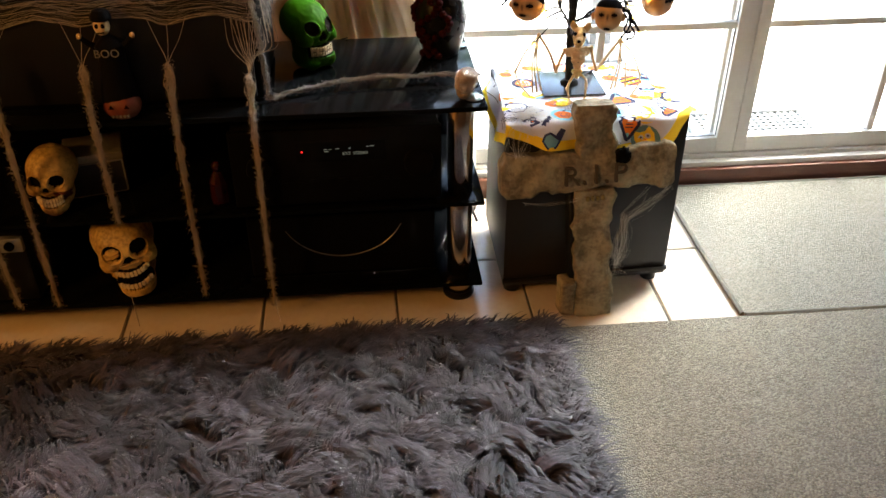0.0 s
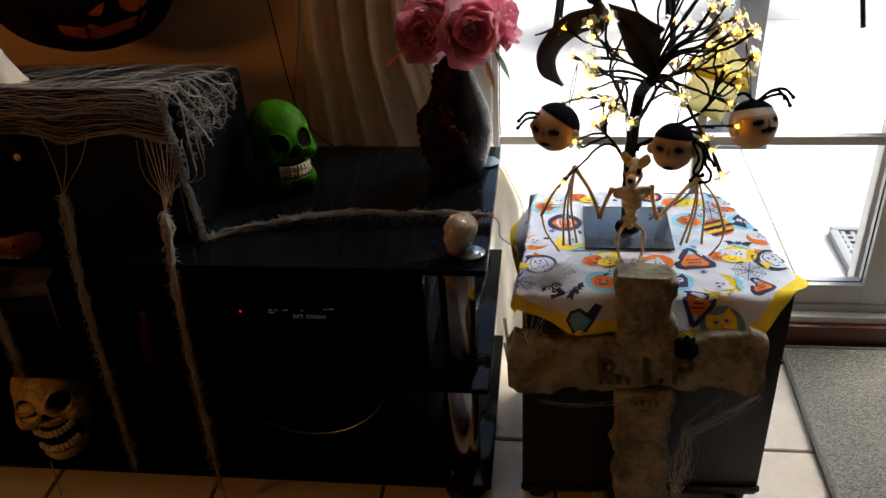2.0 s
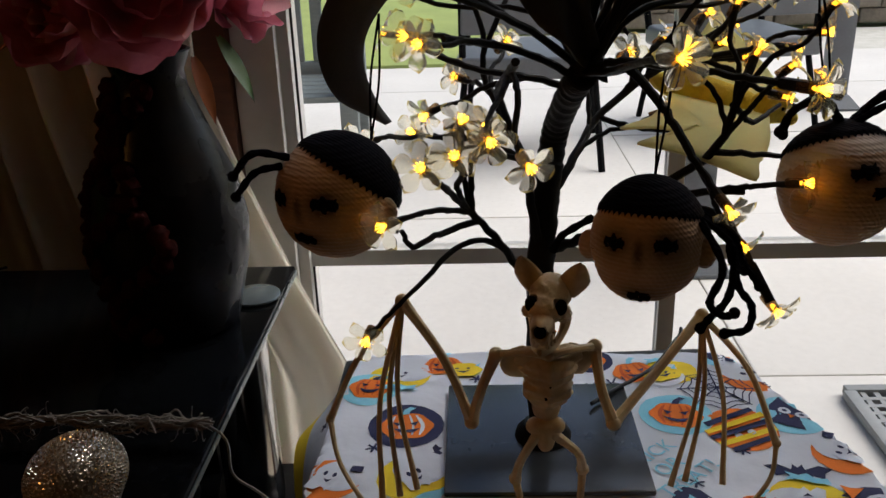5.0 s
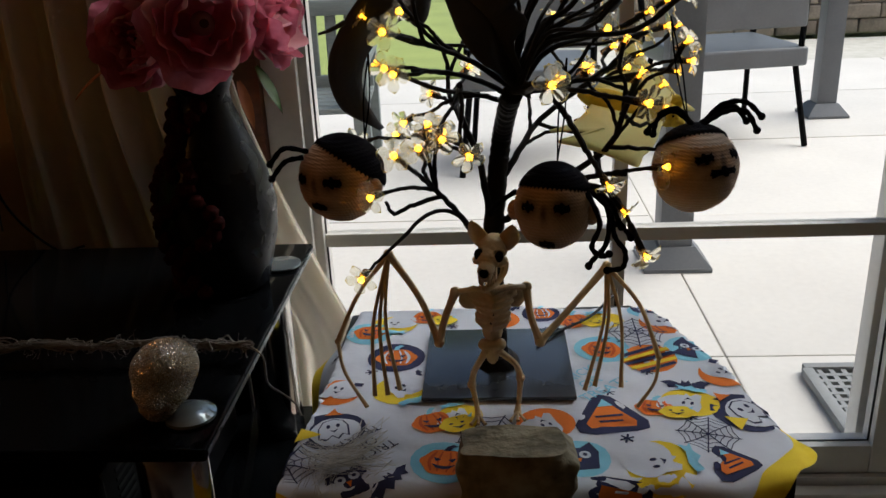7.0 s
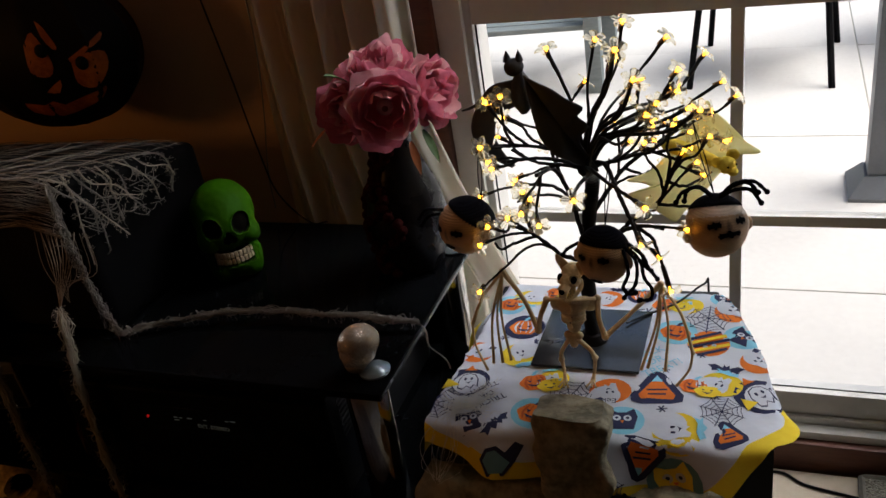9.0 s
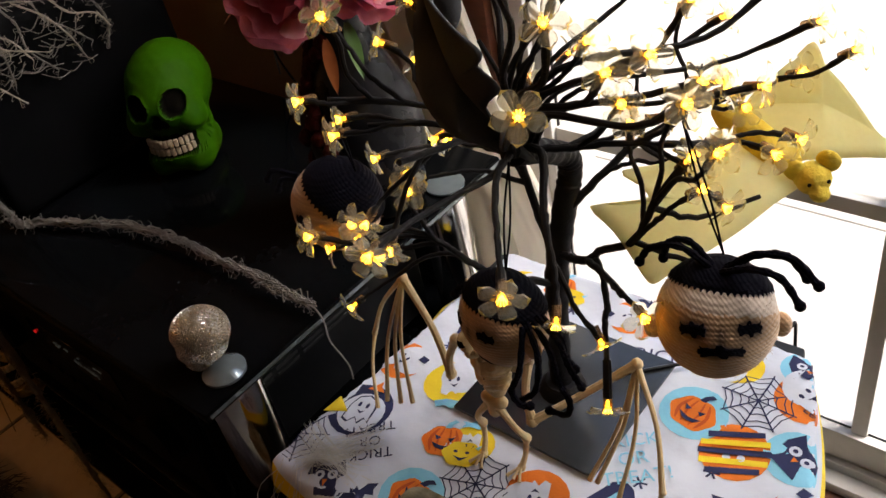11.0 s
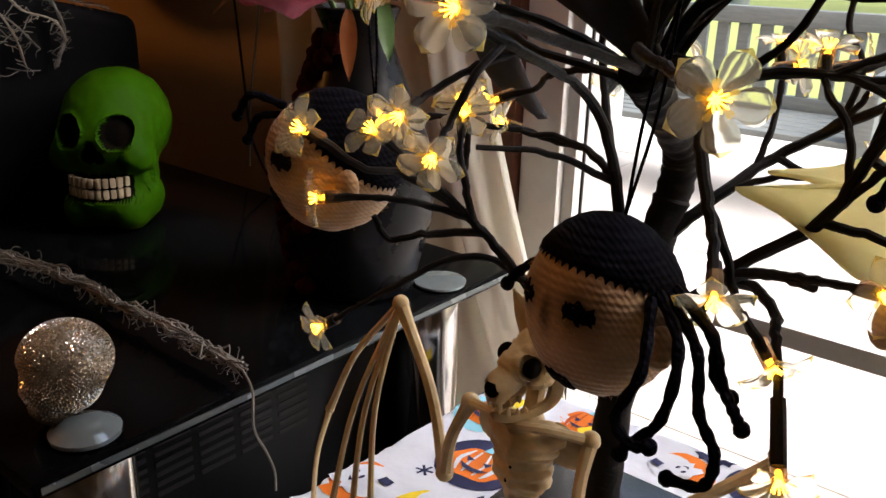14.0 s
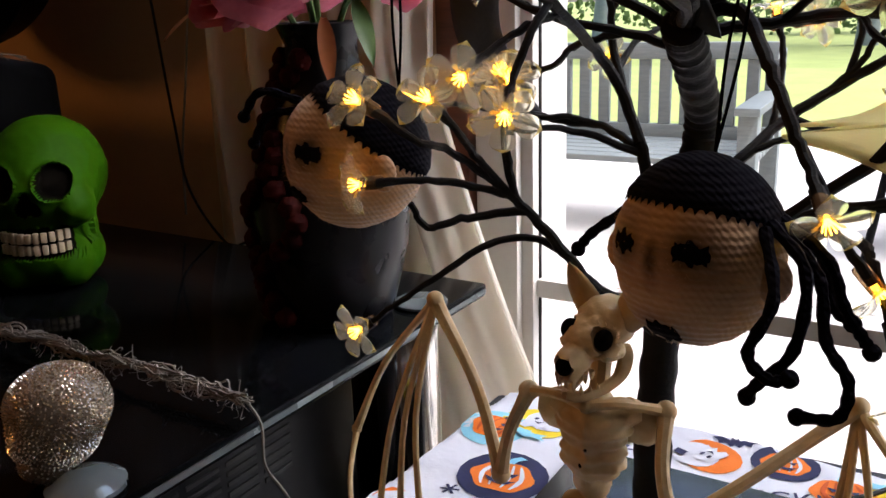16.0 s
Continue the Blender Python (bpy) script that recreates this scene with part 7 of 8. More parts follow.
for r in range(58):
    f = (r + 0.5) / 58
    pts = []
    for k in range(64):
        x = -1.32 + 0.772 * k / 63
        low = arch(x)
        z = 0.735 + (low - 0.735) * min(1.0, f + 0.26 * wob(x, r * 0.45, 0, 7) * math.sin(math.pi * f) ** 0.5 + 0.07 * wob(x, r * 3.3, 2, 30))
        pts.append(Vector((x, -0.1165 - 0.006 * f - 0.004 * abs(wob(x, r * 1.3, 0, 30)), z)))
    tube(bm, pts, 0.0002 + 0.0006 * rw.random() ** 3 + (0.0007 if f > 0.96 else 0), 4, r % 4 == 0)
part("front_hem", bm, [WEB, TAUPE_WEB], web, "matted gauze on the box front", kind="stuff")

bm = bmesh.new()                                       # rags down the side of the box
for i in range(12):
    y = -0.118 + 0.16 * (i / 11) ** 1.3
    low = (0.115 - 0.05 * i / 11) * rw.uniform(0.7, 1.15)
    z0 = top_z(-0.55, y)
    pts = [(-0.552, y, z0), (-0.536, y + rw.uniform(-0.01, 0.02), z0 - 0.02), (-0.530 + rw.uniform(0, 0.008), y + rw.uniform(-0.01, 0.04), z0 - low * 0.6),
           (-0.530 + rw.uniform(0, 0.01), y + rw.uniform(-0.01, 0.05), z0 - low)]
    way = spline(pts, 6)
    fuzzy(bm, way, [0.0014 - 0.0005 * k / len(way) + 0.0007 * wob(k * 0.9, i) for k in range(len(way))], 26, i % 2, 3, 0.010)
for i in range(40):                                    # lace between them
    y = rw.uniform(-0.115, 0.03)
    z = top_z(-0.55, y) - rw.uniform(0.015, 0.08)
    tube(bm, spline([(-0.534, y, z), (-0.528, y + 0.014, z - rw.uniform(0, 0.016)), (-0.532, y + 0.03, z + rw.uniform(-0.012, 0.012))], 4), 0.0005, 4)
loop = spline([(-0.552, 0.045, top_z(-0.55, 0.045)), (-0.530, 0.075, 0.685), (-0.526, 0.085, 0.655), (-0.528, 0.075, 0.625)], 8)
fuzzy(bm, loop, [0.0014 + 0.0008 * wob(i * 0.6) for i in range(25)], 40, 0, 3, 0.01)
part("side_net", bm, [WEB, TAUPE_WEB], web, kind="stuff")


def drip(x0, x1, zt, z1, seed, spread=0.022, count=3):
    """A strand that hangs from the hem: fine threads that gather into a ragged cord."""
    bm = bmesh.new()
    knot = Vector((x0 + (x1 - x0) * 0.25, -0.165, zt))
    for k in range(count):
        f = 2 * k / (count - 1) - 1
        tube(bm, spline([(x0 + spread * f * 1.6, -0.122, arch(x0 + spread * f * 1.6) + 0.004), (x0 + spread * f * 0.95, -0.135, (zt + 1.6 * 0.655) / 2.6), (x0 + spread * f * 0.3, -0.155, (zt * 3 + 0.655) / 4), knot], 5), 0.0004 + 0.0003 * rw.random(), 4)
    way = spline([knot, (x0 + (x1 - x0) * 0.5, -0.186, zt * 0.72 + z1 * 0.28), (x0 + (x1 - x0) * 0.8, -0.19, zt * 0.35 + z1 * 0.65), (x1, -0.19, z1)], 12)
    m = len(way)
    radii = []
    for i in range(m):
        f = i / (m - 1)
        radii.append(max(0.0011, 1.3 * (0.0042 + 0.0062 * max(0.0, wob(i * 0.33, seed * 7)) + 0.0035 * wob(i * 0.8, seed * 3) + 0.004 * math.exp(-((f - 0.06) / 0.05) ** 2)) * (1 - 0.45 * f)))
    fuzzy(bm, way, [r * 1.15 for r in radii], 900, 0, 14, 0.0105)
    part("hanging_strand", bm, TAUPE_WEB, web, "stained ragged gauze strand")


drip(-1.03, -1.02, 0.60, 0.075, 0.4)
drip(-1.14, -1.10, 0.55, 0.08, 1.7)
drip(-0.862, -0.856, 0.592, 0.272, 0.9)
drip(-0.706, -0.712, 0.592, 0.085, 0.3)
drip(-0.56, -0.568, 0.565, 0.045, 2.2, 0.018, 8)
bm = bmesh.new()
tube(bm, spline([(-0.868, -0.188, 0.085), (-0.865, -0.194, 0.05), (-0.862, -0.2, 0.012)], 6), 0.0009, 4)
tube(bm, spline([(-0.566, -0.19, 0.045), (-0.563, -0.196, 0.02), (-0.56, -0.2, 0.004)], 4), 0.0012, 4)
for k in range(9):
    x = -0.60 + 0.011 * k
    tube(bm, spline([(x, -0.122, 0.66), (x + 0.006, -0.135, 0.61), (-0.556 + 0.001 * k, -0.15, 0.57 + 0.004 * k)], 5), 0.0006, 3)
part("loose_threads", bm, TAUPE_WEB, web, kind="stuff")

bm = bmesh.new()                                       # cord down the corner and along the glass
way = spline([(-0.552, -0.118, 0.728), (-0.544, -0.126, 0.67), (-0.540, -0.128, 0.63), (-0.537, -0.125, 0.57), (-0.535, -0.118, 0.525), (-0.532, -0.110, 0.496), (-0.50, -0.094, 0.497), (-0.44, -0.07, 0.5),
              (-0.385, -0.055, 0.502), (-0.31, -0.044, 0.504), (-0.25, -0.044, 0.502), (-0.2, -0.042, 0.503), (-0.15, -0.044, 0.502), (-0.108, -0.044, 0.502)], 9)
fuzzy(bm, way, [0.0046 + 0.003 * wob(i * 0.37) + (0.002 if i < 36 else 0) + 0.005 * max(0.0, wob(i * 0.23, 5)) for i in range(len(way))], 420, 0, 10, 0.010)
for i in range(34):
    p = way[rw.randrange(0, len(way) - 6)]
    loop = [p, p + Vector((rw.uniform(-8, 8), rw.uniform(-10, 2), rw.uniform(-3, 9))) / 1000, p + Vector((rw.uniform(-14, 14), rw.uniform(-12, 4), rw.uniform(-6, 8))) / 1000, p + Vector((rw.uniform(-10, 10), rw.uniform(-4, 4), rw.uniform(-4, 2))) / 1000]
    tube(bm, spline(loop, 4), 0.0006, 4)
part("cord", bm, WEB, web, "ragged grey gauze cord")
bm = bmesh.new()
tube(bm, spline([(-0.11, -0.044, 0.502), (-0.096, -0.046, 0.49), (-0.094, -0.048, 0.466), (-0.08, -0.05, 0.455), (-0.071, -0.052, 0.447), (-0.066, -0.056, 0.438)], 5), 0.0009, 5)
part("loose_end", bm, WEB, web)

# ---- thin white web fibre on the cross and cloth ----
wisp = thing("web_fibre", (0.1, -0.24, 0.3), "thin white web fibre stretched over the cross", "web decoration")


def strands(name, a, b, count, spread, sag, r=0.0002):
    bm = bmesh.new()
    for _ in range(count):
        p = Vector(a) + Vector([rw.uniform(-1, 1) * spread[0] for _ in range(3)])
        q = Vector(b) + Vector([rw.uniform(-1, 1) * spread[1] for _ in range(3)])
        mid = p.lerp(q, rw.uniform(0.35, 0.65)) + Vector((rw.uniform(-2, 2) * sag, -abs(rw.uniform(0, 0.6)) * sag, -rw.uniform(-0.6, 1.8) * sag))
        tube(bm, spline([p, mid, q], 4), r * rw.uniform(0.6, 1.6), 3)
    part(name, bm, WISP, wisp, kind="stuff")


strands("wisp", on_cross(0.158, 0.296, -0.005), on_cross(0.062, 0.225, -0.006), 15, (0.006, 0.008), 0.009, 0.00018)
strands("wisp", on_cross(0.11, 0.292, -0.005), on_cross(0.058, 0.235, -0.006), 6, (0.010, 0.008), 0.008, 0.00016)
strands("wisp", on_cross(0.062, 0.235, -0.006), on_cross(0.05, 0.12, -0.005), 30, (0.010, 0.009), 0.009, 0.00018)
strands("wisp", on_cross(-0.165, 0.386, -0.003), (-0.03, -0.15, 0.449), 16, (0.006, 0.012), 0.012, 0.0002)
strands("wisp", (-0.035, -0.15, 0.448), (0.004, -0.1, 0.446), 60, (0.008, 0.012), 0.007, 0.0002)
strands("wisp", (-0.045, -0.125, 0.447), (0.012, -0.135, 0.446), 60, (0.010, 0.012), 0.008, 0.0002)
strands("wisp", on_cross(-0.15, 0.286, -0.004), on_cross(-0.04, 0.284, -0.006), 4, (0.006, 0.006), 0.006)
bm = bmesh.new()                                       # matted tuft where the fibre clings to the shaft
for k in range(34):
    c = on_cross(0.047 + rw.gauss(0, 0.007), 0.145 + rw.gauss(0, 0.028), -0.004 + rw.uniform(-0.008, 0.012))
    ring = [c + Vector((rw.gauss(0, 0.009), rw.gauss(0, 0.004), rw.gauss(0, 0.012))) for _ in range(4)]
    tube(bm, spline(ring, 4), 0.00015, 3)
part("tuft", bm, WISP, wisp, kind="stuff")

# ---- curtain ----
def curtain_edge(z):
    """Where the curtain's free side hangs at a height."""
    if z > 0.66:
        return -0.196
    if z > 0.34:
        f = (0.66 - z) / 0.32
        return -0.196 + 0.128 * f ** 1.15
    return -0.068 + 0.012 * (0.34 - z)


bm = bmesh.new()


def fold(u, v):
    z = 0.012 + 2.0 * v ** 1.4
    right = curtain_edge(z)
    x = -0.47 + (right + 0.47) * u
    gather = 1.0 if z > 0.66 else 1.0 - 0.45 * (0.66 - z) / 0.66
    y = 0.292 + 0.02 * gather * math.sin(u * 34 + 0.5 * wob(u * 3, z, 0, 1.6)) + 0.007 * math.sin(u * 71 + z * 2) - 0.05 * max(0, u - 0.6) * max(0, min(1, (0.75 - z) / 0.3))
    return Vector((x, y, z))


sheet(bm, 150, 60, fold)
curtain_ob = solid("curtain", bm, CURTAIN, "cream fabric curtain in loose folds beside the patio door", "curtain")
curtain_ob.modifiers.new("thick", "SOLIDIFY").thickness = 0.0015
bm = bmesh.new()
tube(bm, [(-0.75, 0.30, 2.03), (0.1, 0.30, 2.03)], 0.012, 12)
solid("curtain_rail", bm, WOOD, "plain wooden curtain rail", "curtain rail")

# ---- cables ----
bm = bmesh.new()
tube(bm, spline([(-0.53, 0.262, 0.95), (-0.522, 0.262, 0.87), (-0.505, 0.262, 0.74), (-0.49, 0.262, 0.60), (-0.47, 0.255, 0.53), (-0.42, 0.25, 0.48), (-0.38, 0.24, 0.487)], 8), 0.0014, 6)
solid("thin_cable", bm, BLACK, "thin dark cable hanging before the wall", "cable")
bm = bmesh.new()
tube(bm, spline([(-0.44, 0.266, 0.95), (-0.445, 0.266, 0.80), (-0.462, 0.266, 0.68), (-0.485, 0.265, 0.57), (-0.488, 0.262, 0.5)], 8), 0.0012, 6)
solid("thin_cable", bm, PALE_BOX, "thin pale cable hanging before the curtain", "cable")
bm = bmesh.new()
tube(bm, spline([(0.30, 0.28, 0.003), (0.344, 0.284, 0.003), (0.379, 0.262, 0.003), (0.457, 0.246, 0.003)], 8), 0.0024, 6)
solid("floor_cable", bm, BLACK, "short black cable lying on the tiles", "cable")
bm = bmesh.new()
tube(bm, spline([(0.142, 0.06, 0.446), (0.165, 0.085, 0.444), (0.2, 0.12, 0.4425), (0.23, 0.17, 0.442), (0.235, 0.185, 0.42), (0.235, 0.19, 0.2), (0.24, 0.2, 0.004)], 7), 0.0016, 6)
solid("tree_cable", bm, BLACK, "thin black cable from the lighted tree", "cable")
for x, z in ((-0.085, 0.10), (-0.088, 0.16)):
    bm = bmesh.new()
    tube(bm, spline([(-0.10, 0.16, z), (x, 0.12, z - 0.05), (-0.078, 0.14, z - 0.07), (-0.082, 0.19, 0.02)], 6), 0.0035, 7)
    solid("speaker_cable", bm, PALE_BOX, "pale cable looped behind the subwoofer", "cable")


# ---- outside ----
PZ = -0.085
ground = solid("ground", boxes((-60, 0.58, -0.4), (60, 90, PZ - 0.03)), GRASS, "flat lawn that runs on to the distance", "lawn", kind="structure", smooth=False)
patio = solid("patio", boxes((-7, 0.46, PZ - 0.06), (8, 5.6, PZ - 0.006)), JOINT, "mossy bed under pale concrete patio slabs", "patio", kind="structure", smooth=False)
slab_mesh_bm = bmesh.new()
box(slab_mesh_bm, (-0.928, -0.463, -0.05), (0.928, 0.463, 0), 0.004, 2)
slab_mesh = bpy.data.meshes.new("slab")
slab_mesh_bm.to_mesh(slab_mesh)
slab_mesh_bm.free()
slab_mesh.materials.append(SLAB)


def post(x, y, tall=2.7):
    one = thing("veranda_post", (x, y, PZ), "square slate-grey veranda post on a flared foot", "post", "veranda posts")
    part("shaft", boxes((x - 0.043, y - 0.043, PZ + 0.05), (x + 0.043, y + 0.043, PZ + tall), 0.003), POST, one)
    bm = bmesh.new()
    box(bm, (x - 0.09, y - 0.09, PZ), (x + 0.09, y + 0.09, PZ + 0.012), 0.002)
    r = [[bm.verts.new((x + sx * a, y + sy * a, PZ + z)) for sx, sy in ((-1, -1), (1, -1), (1, 1), (-1, 1))] for a, z in ((0.088, 0.012), (0.05, 0.06))]
    for j in range(4):
        bm.faces.new((r[0][j], r[0][(j + 1) % 4], r[1][(j + 1) % 4], r[1][j]))
    bm.faces.new(r[1])
    part("foot", bm, POST, one)
    return one


post(0.592, 1.545)
post(1.60, 3.25)
post(-1.75, 3.25)

# perforated plastic ramp by the door
ramp = thing("ramp_mat", (0.9, 0.76, PZ), "grey perforated plastic step mat on the patio", "step mat")
part("rim", boxes((0.724, 0.635, PZ + 0.004), (1.15, 0.655, PZ + 0.022), 0.003), GREY_RUBBER, ramp)
part("rim", boxes((0.735, 0.905, PZ + 0.004), (1.15, 0.925, PZ + 0.022), 0.003), GREY_RUBBER, ramp)
part("rim", boxes((0.728, 0.655, PZ + 0.004), (0.751, 0.905, PZ + 0.022), 0.003), GREY_RUBBER, ramp)
for i in range(10):
    part("bar", boxes((0.7515, 0.662 + 0.024 * i, PZ + 0.005), (1.15, 0.672 + 0.024 * i, PZ + 0.017)), GREY_RUBBER, ramp, smooth=False)
for i in range(17):
    part("rib", boxes((0.758 + 0.024 * i, 0.6555, PZ + 0.0055), (0.768 + 0.024 * i, 0.9045, PZ + 0.0165)), GREY_RUBBER, ramp, smooth=False)


def garden_chair(x, y, turn):
    one = thing("garden_chair", (x, y, PZ), "dark metal garden chair with a slate seat pad", "garden chair", "garden chairs")
    m = pose(x, y, PZ, 0, 0, turn)
    for sx in (-1, 1):
        for sy, lean in ((-1, -0.05), (1, 0.07)):
            bm = bmesh.new()
            tube(bm, [m @ Vector((sx * 0.25, sy * 0.21 + lean, 0.0)), m @ Vector((sx * 0.22, sy * 0.2, 0.31))], 0.012, 8)
            part("leg", bm, SATIN, one)
    part("seat", boxes((-0.25, -0.24, 0.31), (0.25, 0.24, 0.385), 0.015, 3, m), POST, one)
    part("backrest", boxes((-0.23, 0.215, 0.46), (0.23, 0.245, 0.86), 0.012, 3, m), POST, one)
    for sx in (-1, 1):
        bm = bmesh.new()
        tube(bm, [m @ Vector((sx * 0.225, 0.22, 0.36)), m @ Vector((sx * 0.225, 0.25, 0.86))], 0.012, 8)
        part("back_post", bm, SATIN, one)
        bm = bmesh.new()
        tube(bm, [m @ q for q in spline([(sx * 0.24, 0.235, 0.7), (sx * 0.27, 0.05, 0.69), (sx * 0.28, -0.14, 0.66), (sx * 0.27, -0.23, 0.58), (sx * 0.24, -0.22, 0.37)], 5)], 0.014, 8)
        part("armrest", bm, SATIN, one)
    return one


garden_chair(0.262, 2.66, 176)
garden_chair(1.05, 2.95, 190)

bench = thing("garden_bench", (-0.98, 2.6, PZ), "grey slatted wooden garden bench on the patio", "bench")
BM_ = pose(-0.98, 2.6, PZ, 0, 0, 3) @ Matrix.Diagonal((0.86, 1, 0.85, 1))
for i in range(15):
    part("back_slat", boxes((-0.66 + 0.09 * i, 0.2, 0.38), (-0.61 + 0.09 * i, 0.225, 0.66), 0.003, 1, BM_), GREY_WOOD, bench)
part("back_rail", boxes((-0.72, 0.19, 0.66), (0.72, 0.235, 0.73), 0.006, 2, BM_), GREY_WOOD, bench)
part("back_rail", boxes((-0.72, 0.195, 0.31), (0.72, 0.23, 0.38), 0.006, 2, BM_), GREY_WOOD, bench)
for i in range(6):
    part("seat_slat", boxes((-0.72, -0.24 + 0.075 * i, 0.30), (0.72, -0.18 + 0.075 * i, 0.325), 0.003, 1, BM_), GREY_WOOD, bench)
for sx in (-0.7, 0.7):
    part("front_leg", boxes((sx - 0.035, -0.25, 0), (sx + 0.035, -0.18, 0.5), 0.006, 2, BM_), GREY_WOOD, bench)
    part("back_leg", boxes((sx - 0.035, 0.235, 0), (sx + 0.035, 0.3, 0.70), 0.006, 2, BM_), GREY_WOOD, bench)
    part("armrest", boxes((sx - 0.045, -0.28, 0.5), (sx + 0.045, 0.235, 0.53), 0.006, 2, BM_), GREY_WOOD, bench)

# lawn edge, garden wall and steps
solid("lawn_strip", boxes((-7, 4.45, PZ - 0.03), (0.3, 9, PZ + 0.02), 0.01), GRASS, "bright mown lawn beside the patio", "lawn", kind="structure")
garden_wall = thing("garden_wall", (2.4, 5.9, PZ), "low brown stone garden wall behind the patio", "garden wall")
part("core", boxes((0.4, 5.76, PZ), (6, 6.0, PZ + 0.52)), BRICK, garden_wall, smooth=False)
stone_bm = bmesh.new()
box(stone_bm, (-0.14, -0.03, -0.05), (0.14, 0.03, 0.05), 0.012, 2)
stone_mesh = bpy.data.meshes.new("stone")
stone_bm.to_mesh(stone_mesh)
stone_bm.free()
stone_mesh.materials.append(BRICK)


# trees and hedge far behind
def leafy(name, at, size, count, seed, label, trunk=True):
    one = thing(name, at, label, "tree" if trunk else "hedge")
    r = random.Random(seed)
    a = Vector(at)
    if trunk:
        bm = bmesh.new()
        tube(bm, spline([a, a + Vector((0.1, 0, size[2] * 0.4)), a + Vector((0.0, 0.1, size[2] * 0.8))], 5), taper(0.16, 0.05, 11), 10)
        for k in range(6):
            d = Vector((math.cos(k), math.sin(k), 0.9)) * size[0] * 0.7
            s = a + Vector((0.05, 0, size[2] * (0.35 + 0.06 * k)))
            tube(bm, [s, s + d * 0.5, s + d], [0.05, 0.03, 0.015], 6)
        part("trunk", bm, GREY_WOOD, one)
    verts, faces = [], []
    c = a + Vector((0, 0, size[2] * (0.72 if trunk else 0.5)))
    for _ in range(count):
        d = Vector((r.gauss(0, 1), r.gauss(0, 1), r.gauss(0, 1))).normalized() * r.random() ** 0.4
        p = c + Vector((d.x * size[0], d.y * size[1], d.z * size[2] * (0.4 if trunk else 0.5))) * (1 + 0.3 * wob(d.x, d.y, d.z, 2.5))
        u = Vector((r.gauss(0, 1), r.gauss(0, 1), r.gauss(0, 1))).normalized() * r.uniform(0.04, 0.09)
        w = u.orthogonal() * 0.6
        k = len(verts)
        verts += [p - u, p + w, p + u, p - w]
        faces.append((k, k + 1, k + 2, k + 3))
    data = bpy.data.meshes.new("crown")
    data.from_pydata(verts, [], faces)
    data.materials.append(HEDGE)
    ob = new("crown", data)
    ob.parent, ob.matrix_parent_inverse = one, Matrix.Translation(-a)
    ob["kind"] = "stuff"


leafy("garden_tree", (-4.2, 11.0, -0.12), (1.9, 1.9, 4.6), 5000, 3, "leafy garden tree beyond the lawn")
leafy("garden_tree", (-1.2, 13.5, -0.12), (2.2, 2.0, 5.2), 5000, 4, "leafy garden tree beyond the lawn")
leafy("garden_tree", (3.4, 12.5, -0.12), (2.0, 2.0, 4.4), 5000, 5, "leafy garden tree beyond the lawn")
leafy("hedge", (0, 17, -0.12), (13, 0.8, 2.4), 12000, 6, "long clipped green hedge at the garden's end", False)


# ---- shaggy rug ----
rug = thing("shaggy_rug", (-0.9, -1.1, 0.008), "mauve-grey shaggy faux-fur rug with long matted pile", "rug")
bm = bmesh.new()
sheet(bm, 80, 70, lambda u, v: Vector((-1.9 + 1.92 * u + 0.012 * wob(v * 9, 3), -2.2 + 1.925 * v + 0.012 * wob(u * 9, 7), 0.012 + 0.010 * math.sin(math.pi * min(1, 20 * min(u, 1 - u, v, 1 - v)) / 2) + 0.004 * wob(u * 22, v * 22))))
box(bm, (-1.895, -2.195, 0.0095), (0.012, -0.282, 0.013))
part("backing", bm, FUR_BASE, rug)
rng = np.random.default_rng(5)


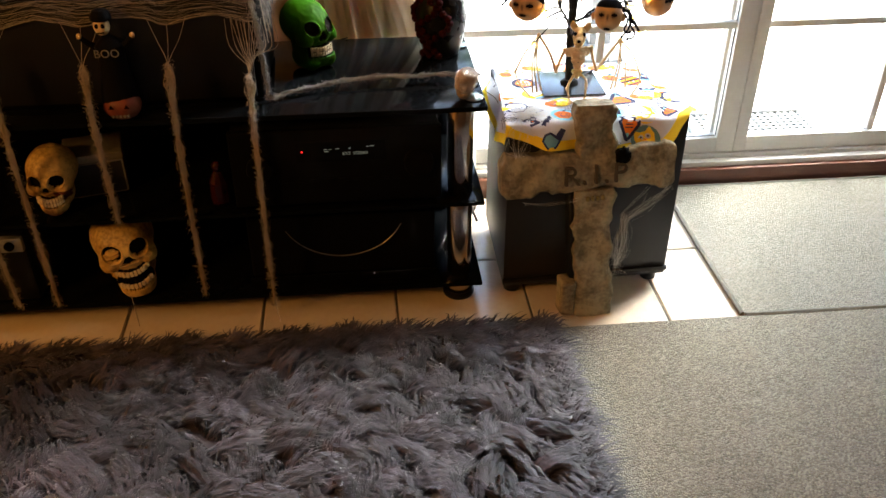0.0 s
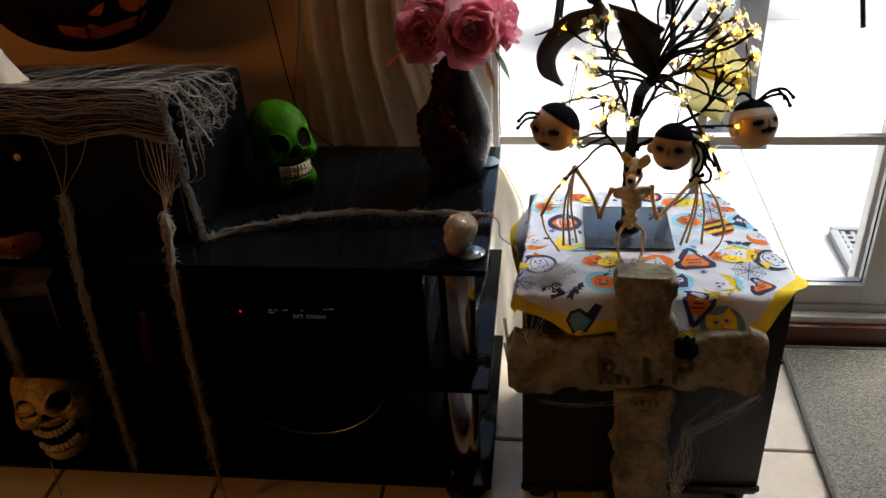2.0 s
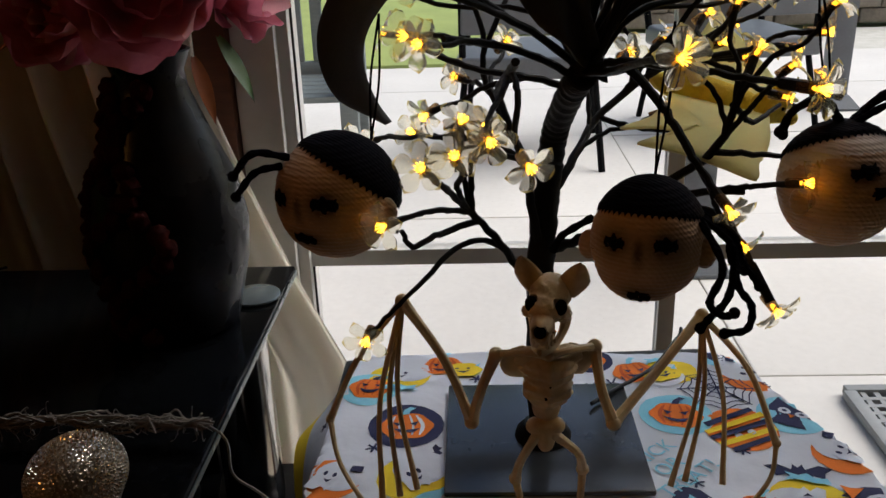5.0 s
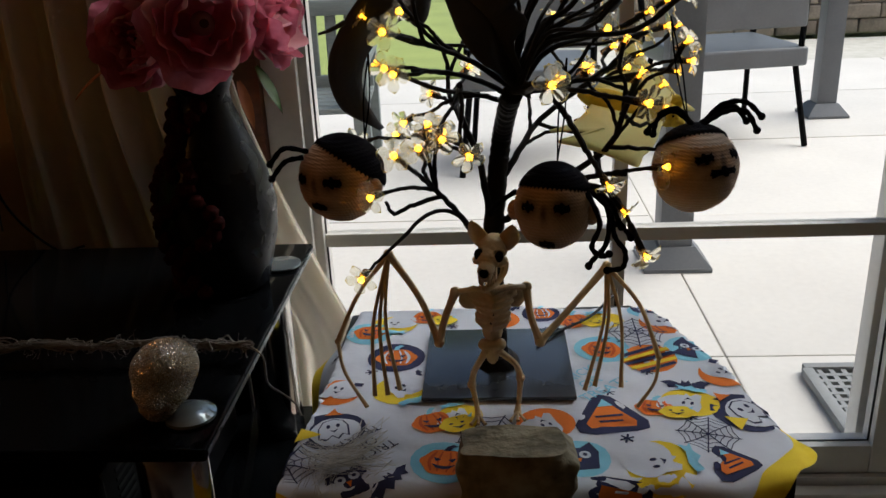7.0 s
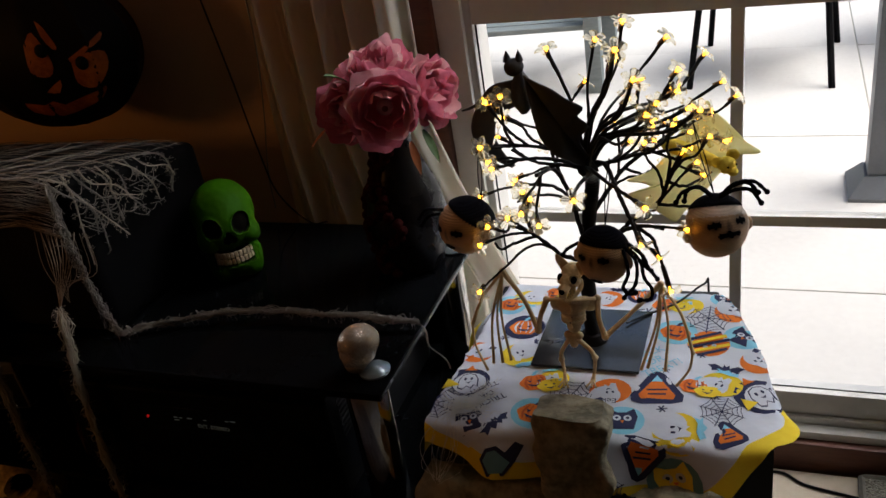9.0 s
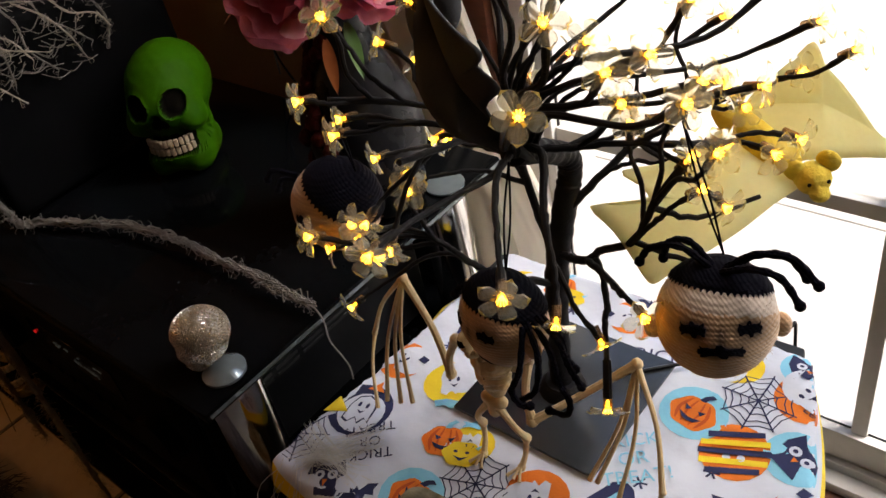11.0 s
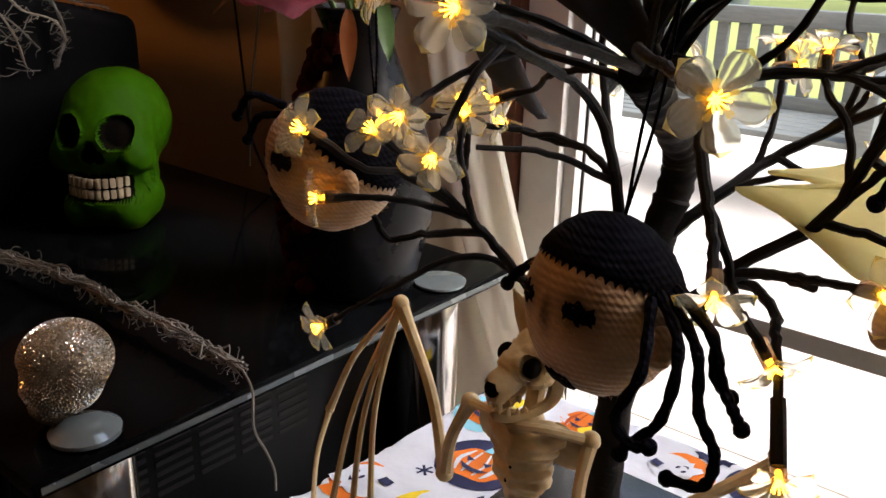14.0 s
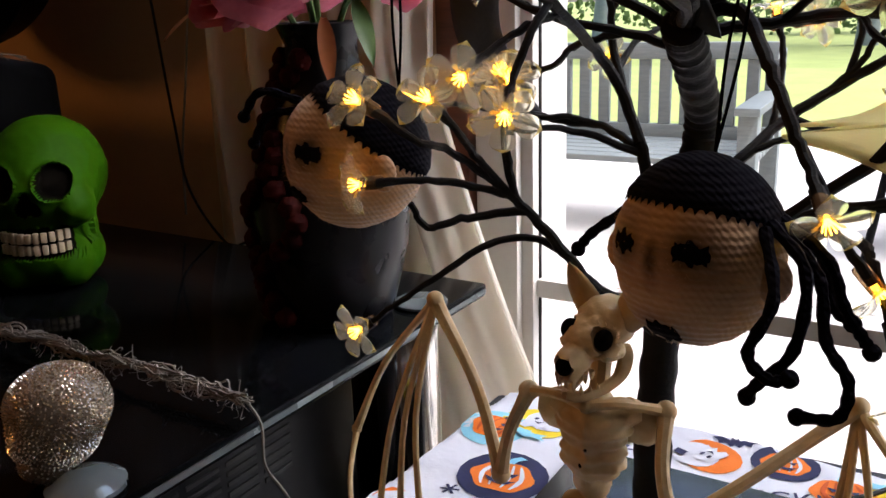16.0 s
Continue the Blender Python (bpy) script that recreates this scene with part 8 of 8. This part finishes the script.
def pile(name, x0, x1, y0, y1, count, width):
    """Long matted hair as curved blades, combed into clumps."""
    px, py = rng.uniform(x0, x1, count), rng.uniform(y0, y1, count)
    key = (np.floor(px / 0.05 + 0.6 * np.sin(py * 60)) * 71.3 + np.floor(py / 0.05 + 0.6 * np.sin(px * 55)) * 37.7)
    own = np.sin(key) * 43758.5
    own = own - np.floor(own)
    flow = np.array([noise.noise(Vector((a * 3.2, b * 3.2, 1.0))) for a, b in zip(px, py)])
    ang = -0.9 + 2.6 * flow + 2.0 * (own - 0.5) + rng.normal(0, 0.13, count)
    edge = np.clip((py + 0.33) / 0.06, 0, 1)
    ang = np.where(edge > 0, ang * (1 - edge) + edge * (1.57 + rng.normal(0, 0.7, count)), ang)
    side = np.clip((px + 0.06) / 0.06, 0, 1)
    ang = np.where(side > 0, ang * (1 - side) + side * (0.0 + rng.normal(0, 0.6, count)), ang)
    long = rng.uniform(0.055, 0.095, count) * (1 - 0.5 * edge)
    lie = np.clip(rng.normal(0.85, 0.25, count), 0.2, 1.35)
    w = width * rng.uniform(0.6, 1.3, count)
    dx, dy = np.cos(ang), np.sin(ang)
    _, which = np.unique(np.round(key, 1), return_inverse=True)
    size = np.bincount(which)
    mx0, my0 = (np.bincount(which, px) / size)[which] - px, (np.bincount(which, py) / size)[which] - py
    far = np.hypot(mx0, my0)
    pull = 0.72 * np.clip(0.05 / np.maximum(far, 1e-6), 0, 1)
    verts = np.zeros((count, 7, 3))
    for s, (f, k) in enumerate(((0.0, 1.0), (0.4, 0.95), (0.75, 0.65))):
        out = long * (np.sin(lie) * f + 0.15 * f * f)
        up = 0.018 + long * np.cos(lie) * f * (1.25 - 0.75 * f)
        sway = 0.006 * f * np.sin(own * 30 + f * 3)
        mx, my = px + dx * out - dy * sway + mx0 * pull * f, py + dy * out + dx * sway + my0 * pull * f
        verts[:, 2 * s] = np.stack([mx - dy * w * k, my + dx * w * k, up], 1)
        verts[:, 2 * s + 1] = np.stack([mx + dy * w * k, my - dx * w * k, up], 1)
    out = long * (np.sin(lie) + 0.15)
    verts[:, 6] = np.stack([px + dx * out + mx0 * pull, py + dy * out + my0 * pull, 0.016 + long * np.cos(lie) * 0.42], 1)
    b = (np.arange(count) * 7)[:, None]
    quads = np.concatenate([b + [0, 1, 3, 2], b + [2, 3, 5, 4]], 0)
    tris = b + [4, 5, 6]
    data = bpy.data.meshes.new(name)
    data.from_pydata(verts.reshape(-1, 3).tolist(), [], quads.tolist() + tris.tolist())
    data.materials.append(FUR)
    data.shade_smooth()
    data.attributes.new("lock", "FLOAT", "POINT").data.foreach_set("value", np.repeat(own, 7).astype(np.float32))
    ob = new(name, data)
    ob.parent, ob.matrix_parent_inverse = rug, Matrix.Translation(-rug.location)
    ob["kind"] = "stuff"


pile("fur", -1.35, 0.012, -0.95, -0.285, 64000, 0.0019)
pile("fur", -1.9, 0.012, -2.2, -0.95, 22000, 0.0018)


# ---- floor tiles and patio slabs, each a piece ----
def piece(name, data, parent, x, y, z):
    ob = new(name, data)
    ob.location = (x, y, z)
    ob.parent = parent
    return ob


for i in range(-8, 8):
    for j in range(-2, 1):
        piece("tile", tile_mesh, floor, 0.3 * i + 0.15, 0.3 * j + 0.15, 0.0)
for i in range(-4, 4):
    for j in range(0, 5):
        piece("slab", slab_mesh, patio, 0.6 + 0.93 + 1.86 * i, 0.996 + 0.465 + 0.93 * (j - 1) + 0.0, PZ + 0.004 * wob(i * 1.7, j * 2.3))
rs = random.Random(11)
for j in range(5):
    for i in range(19):
        piece("stone", stone_mesh, garden_wall, 0.55 + 0.29 * i + (0.14 if j % 2 else 0) - garden_wall.location.x, 5.75 + rs.uniform(-0.012, 0.012) - garden_wall.location.y, 0.055 + 0.105 * j)
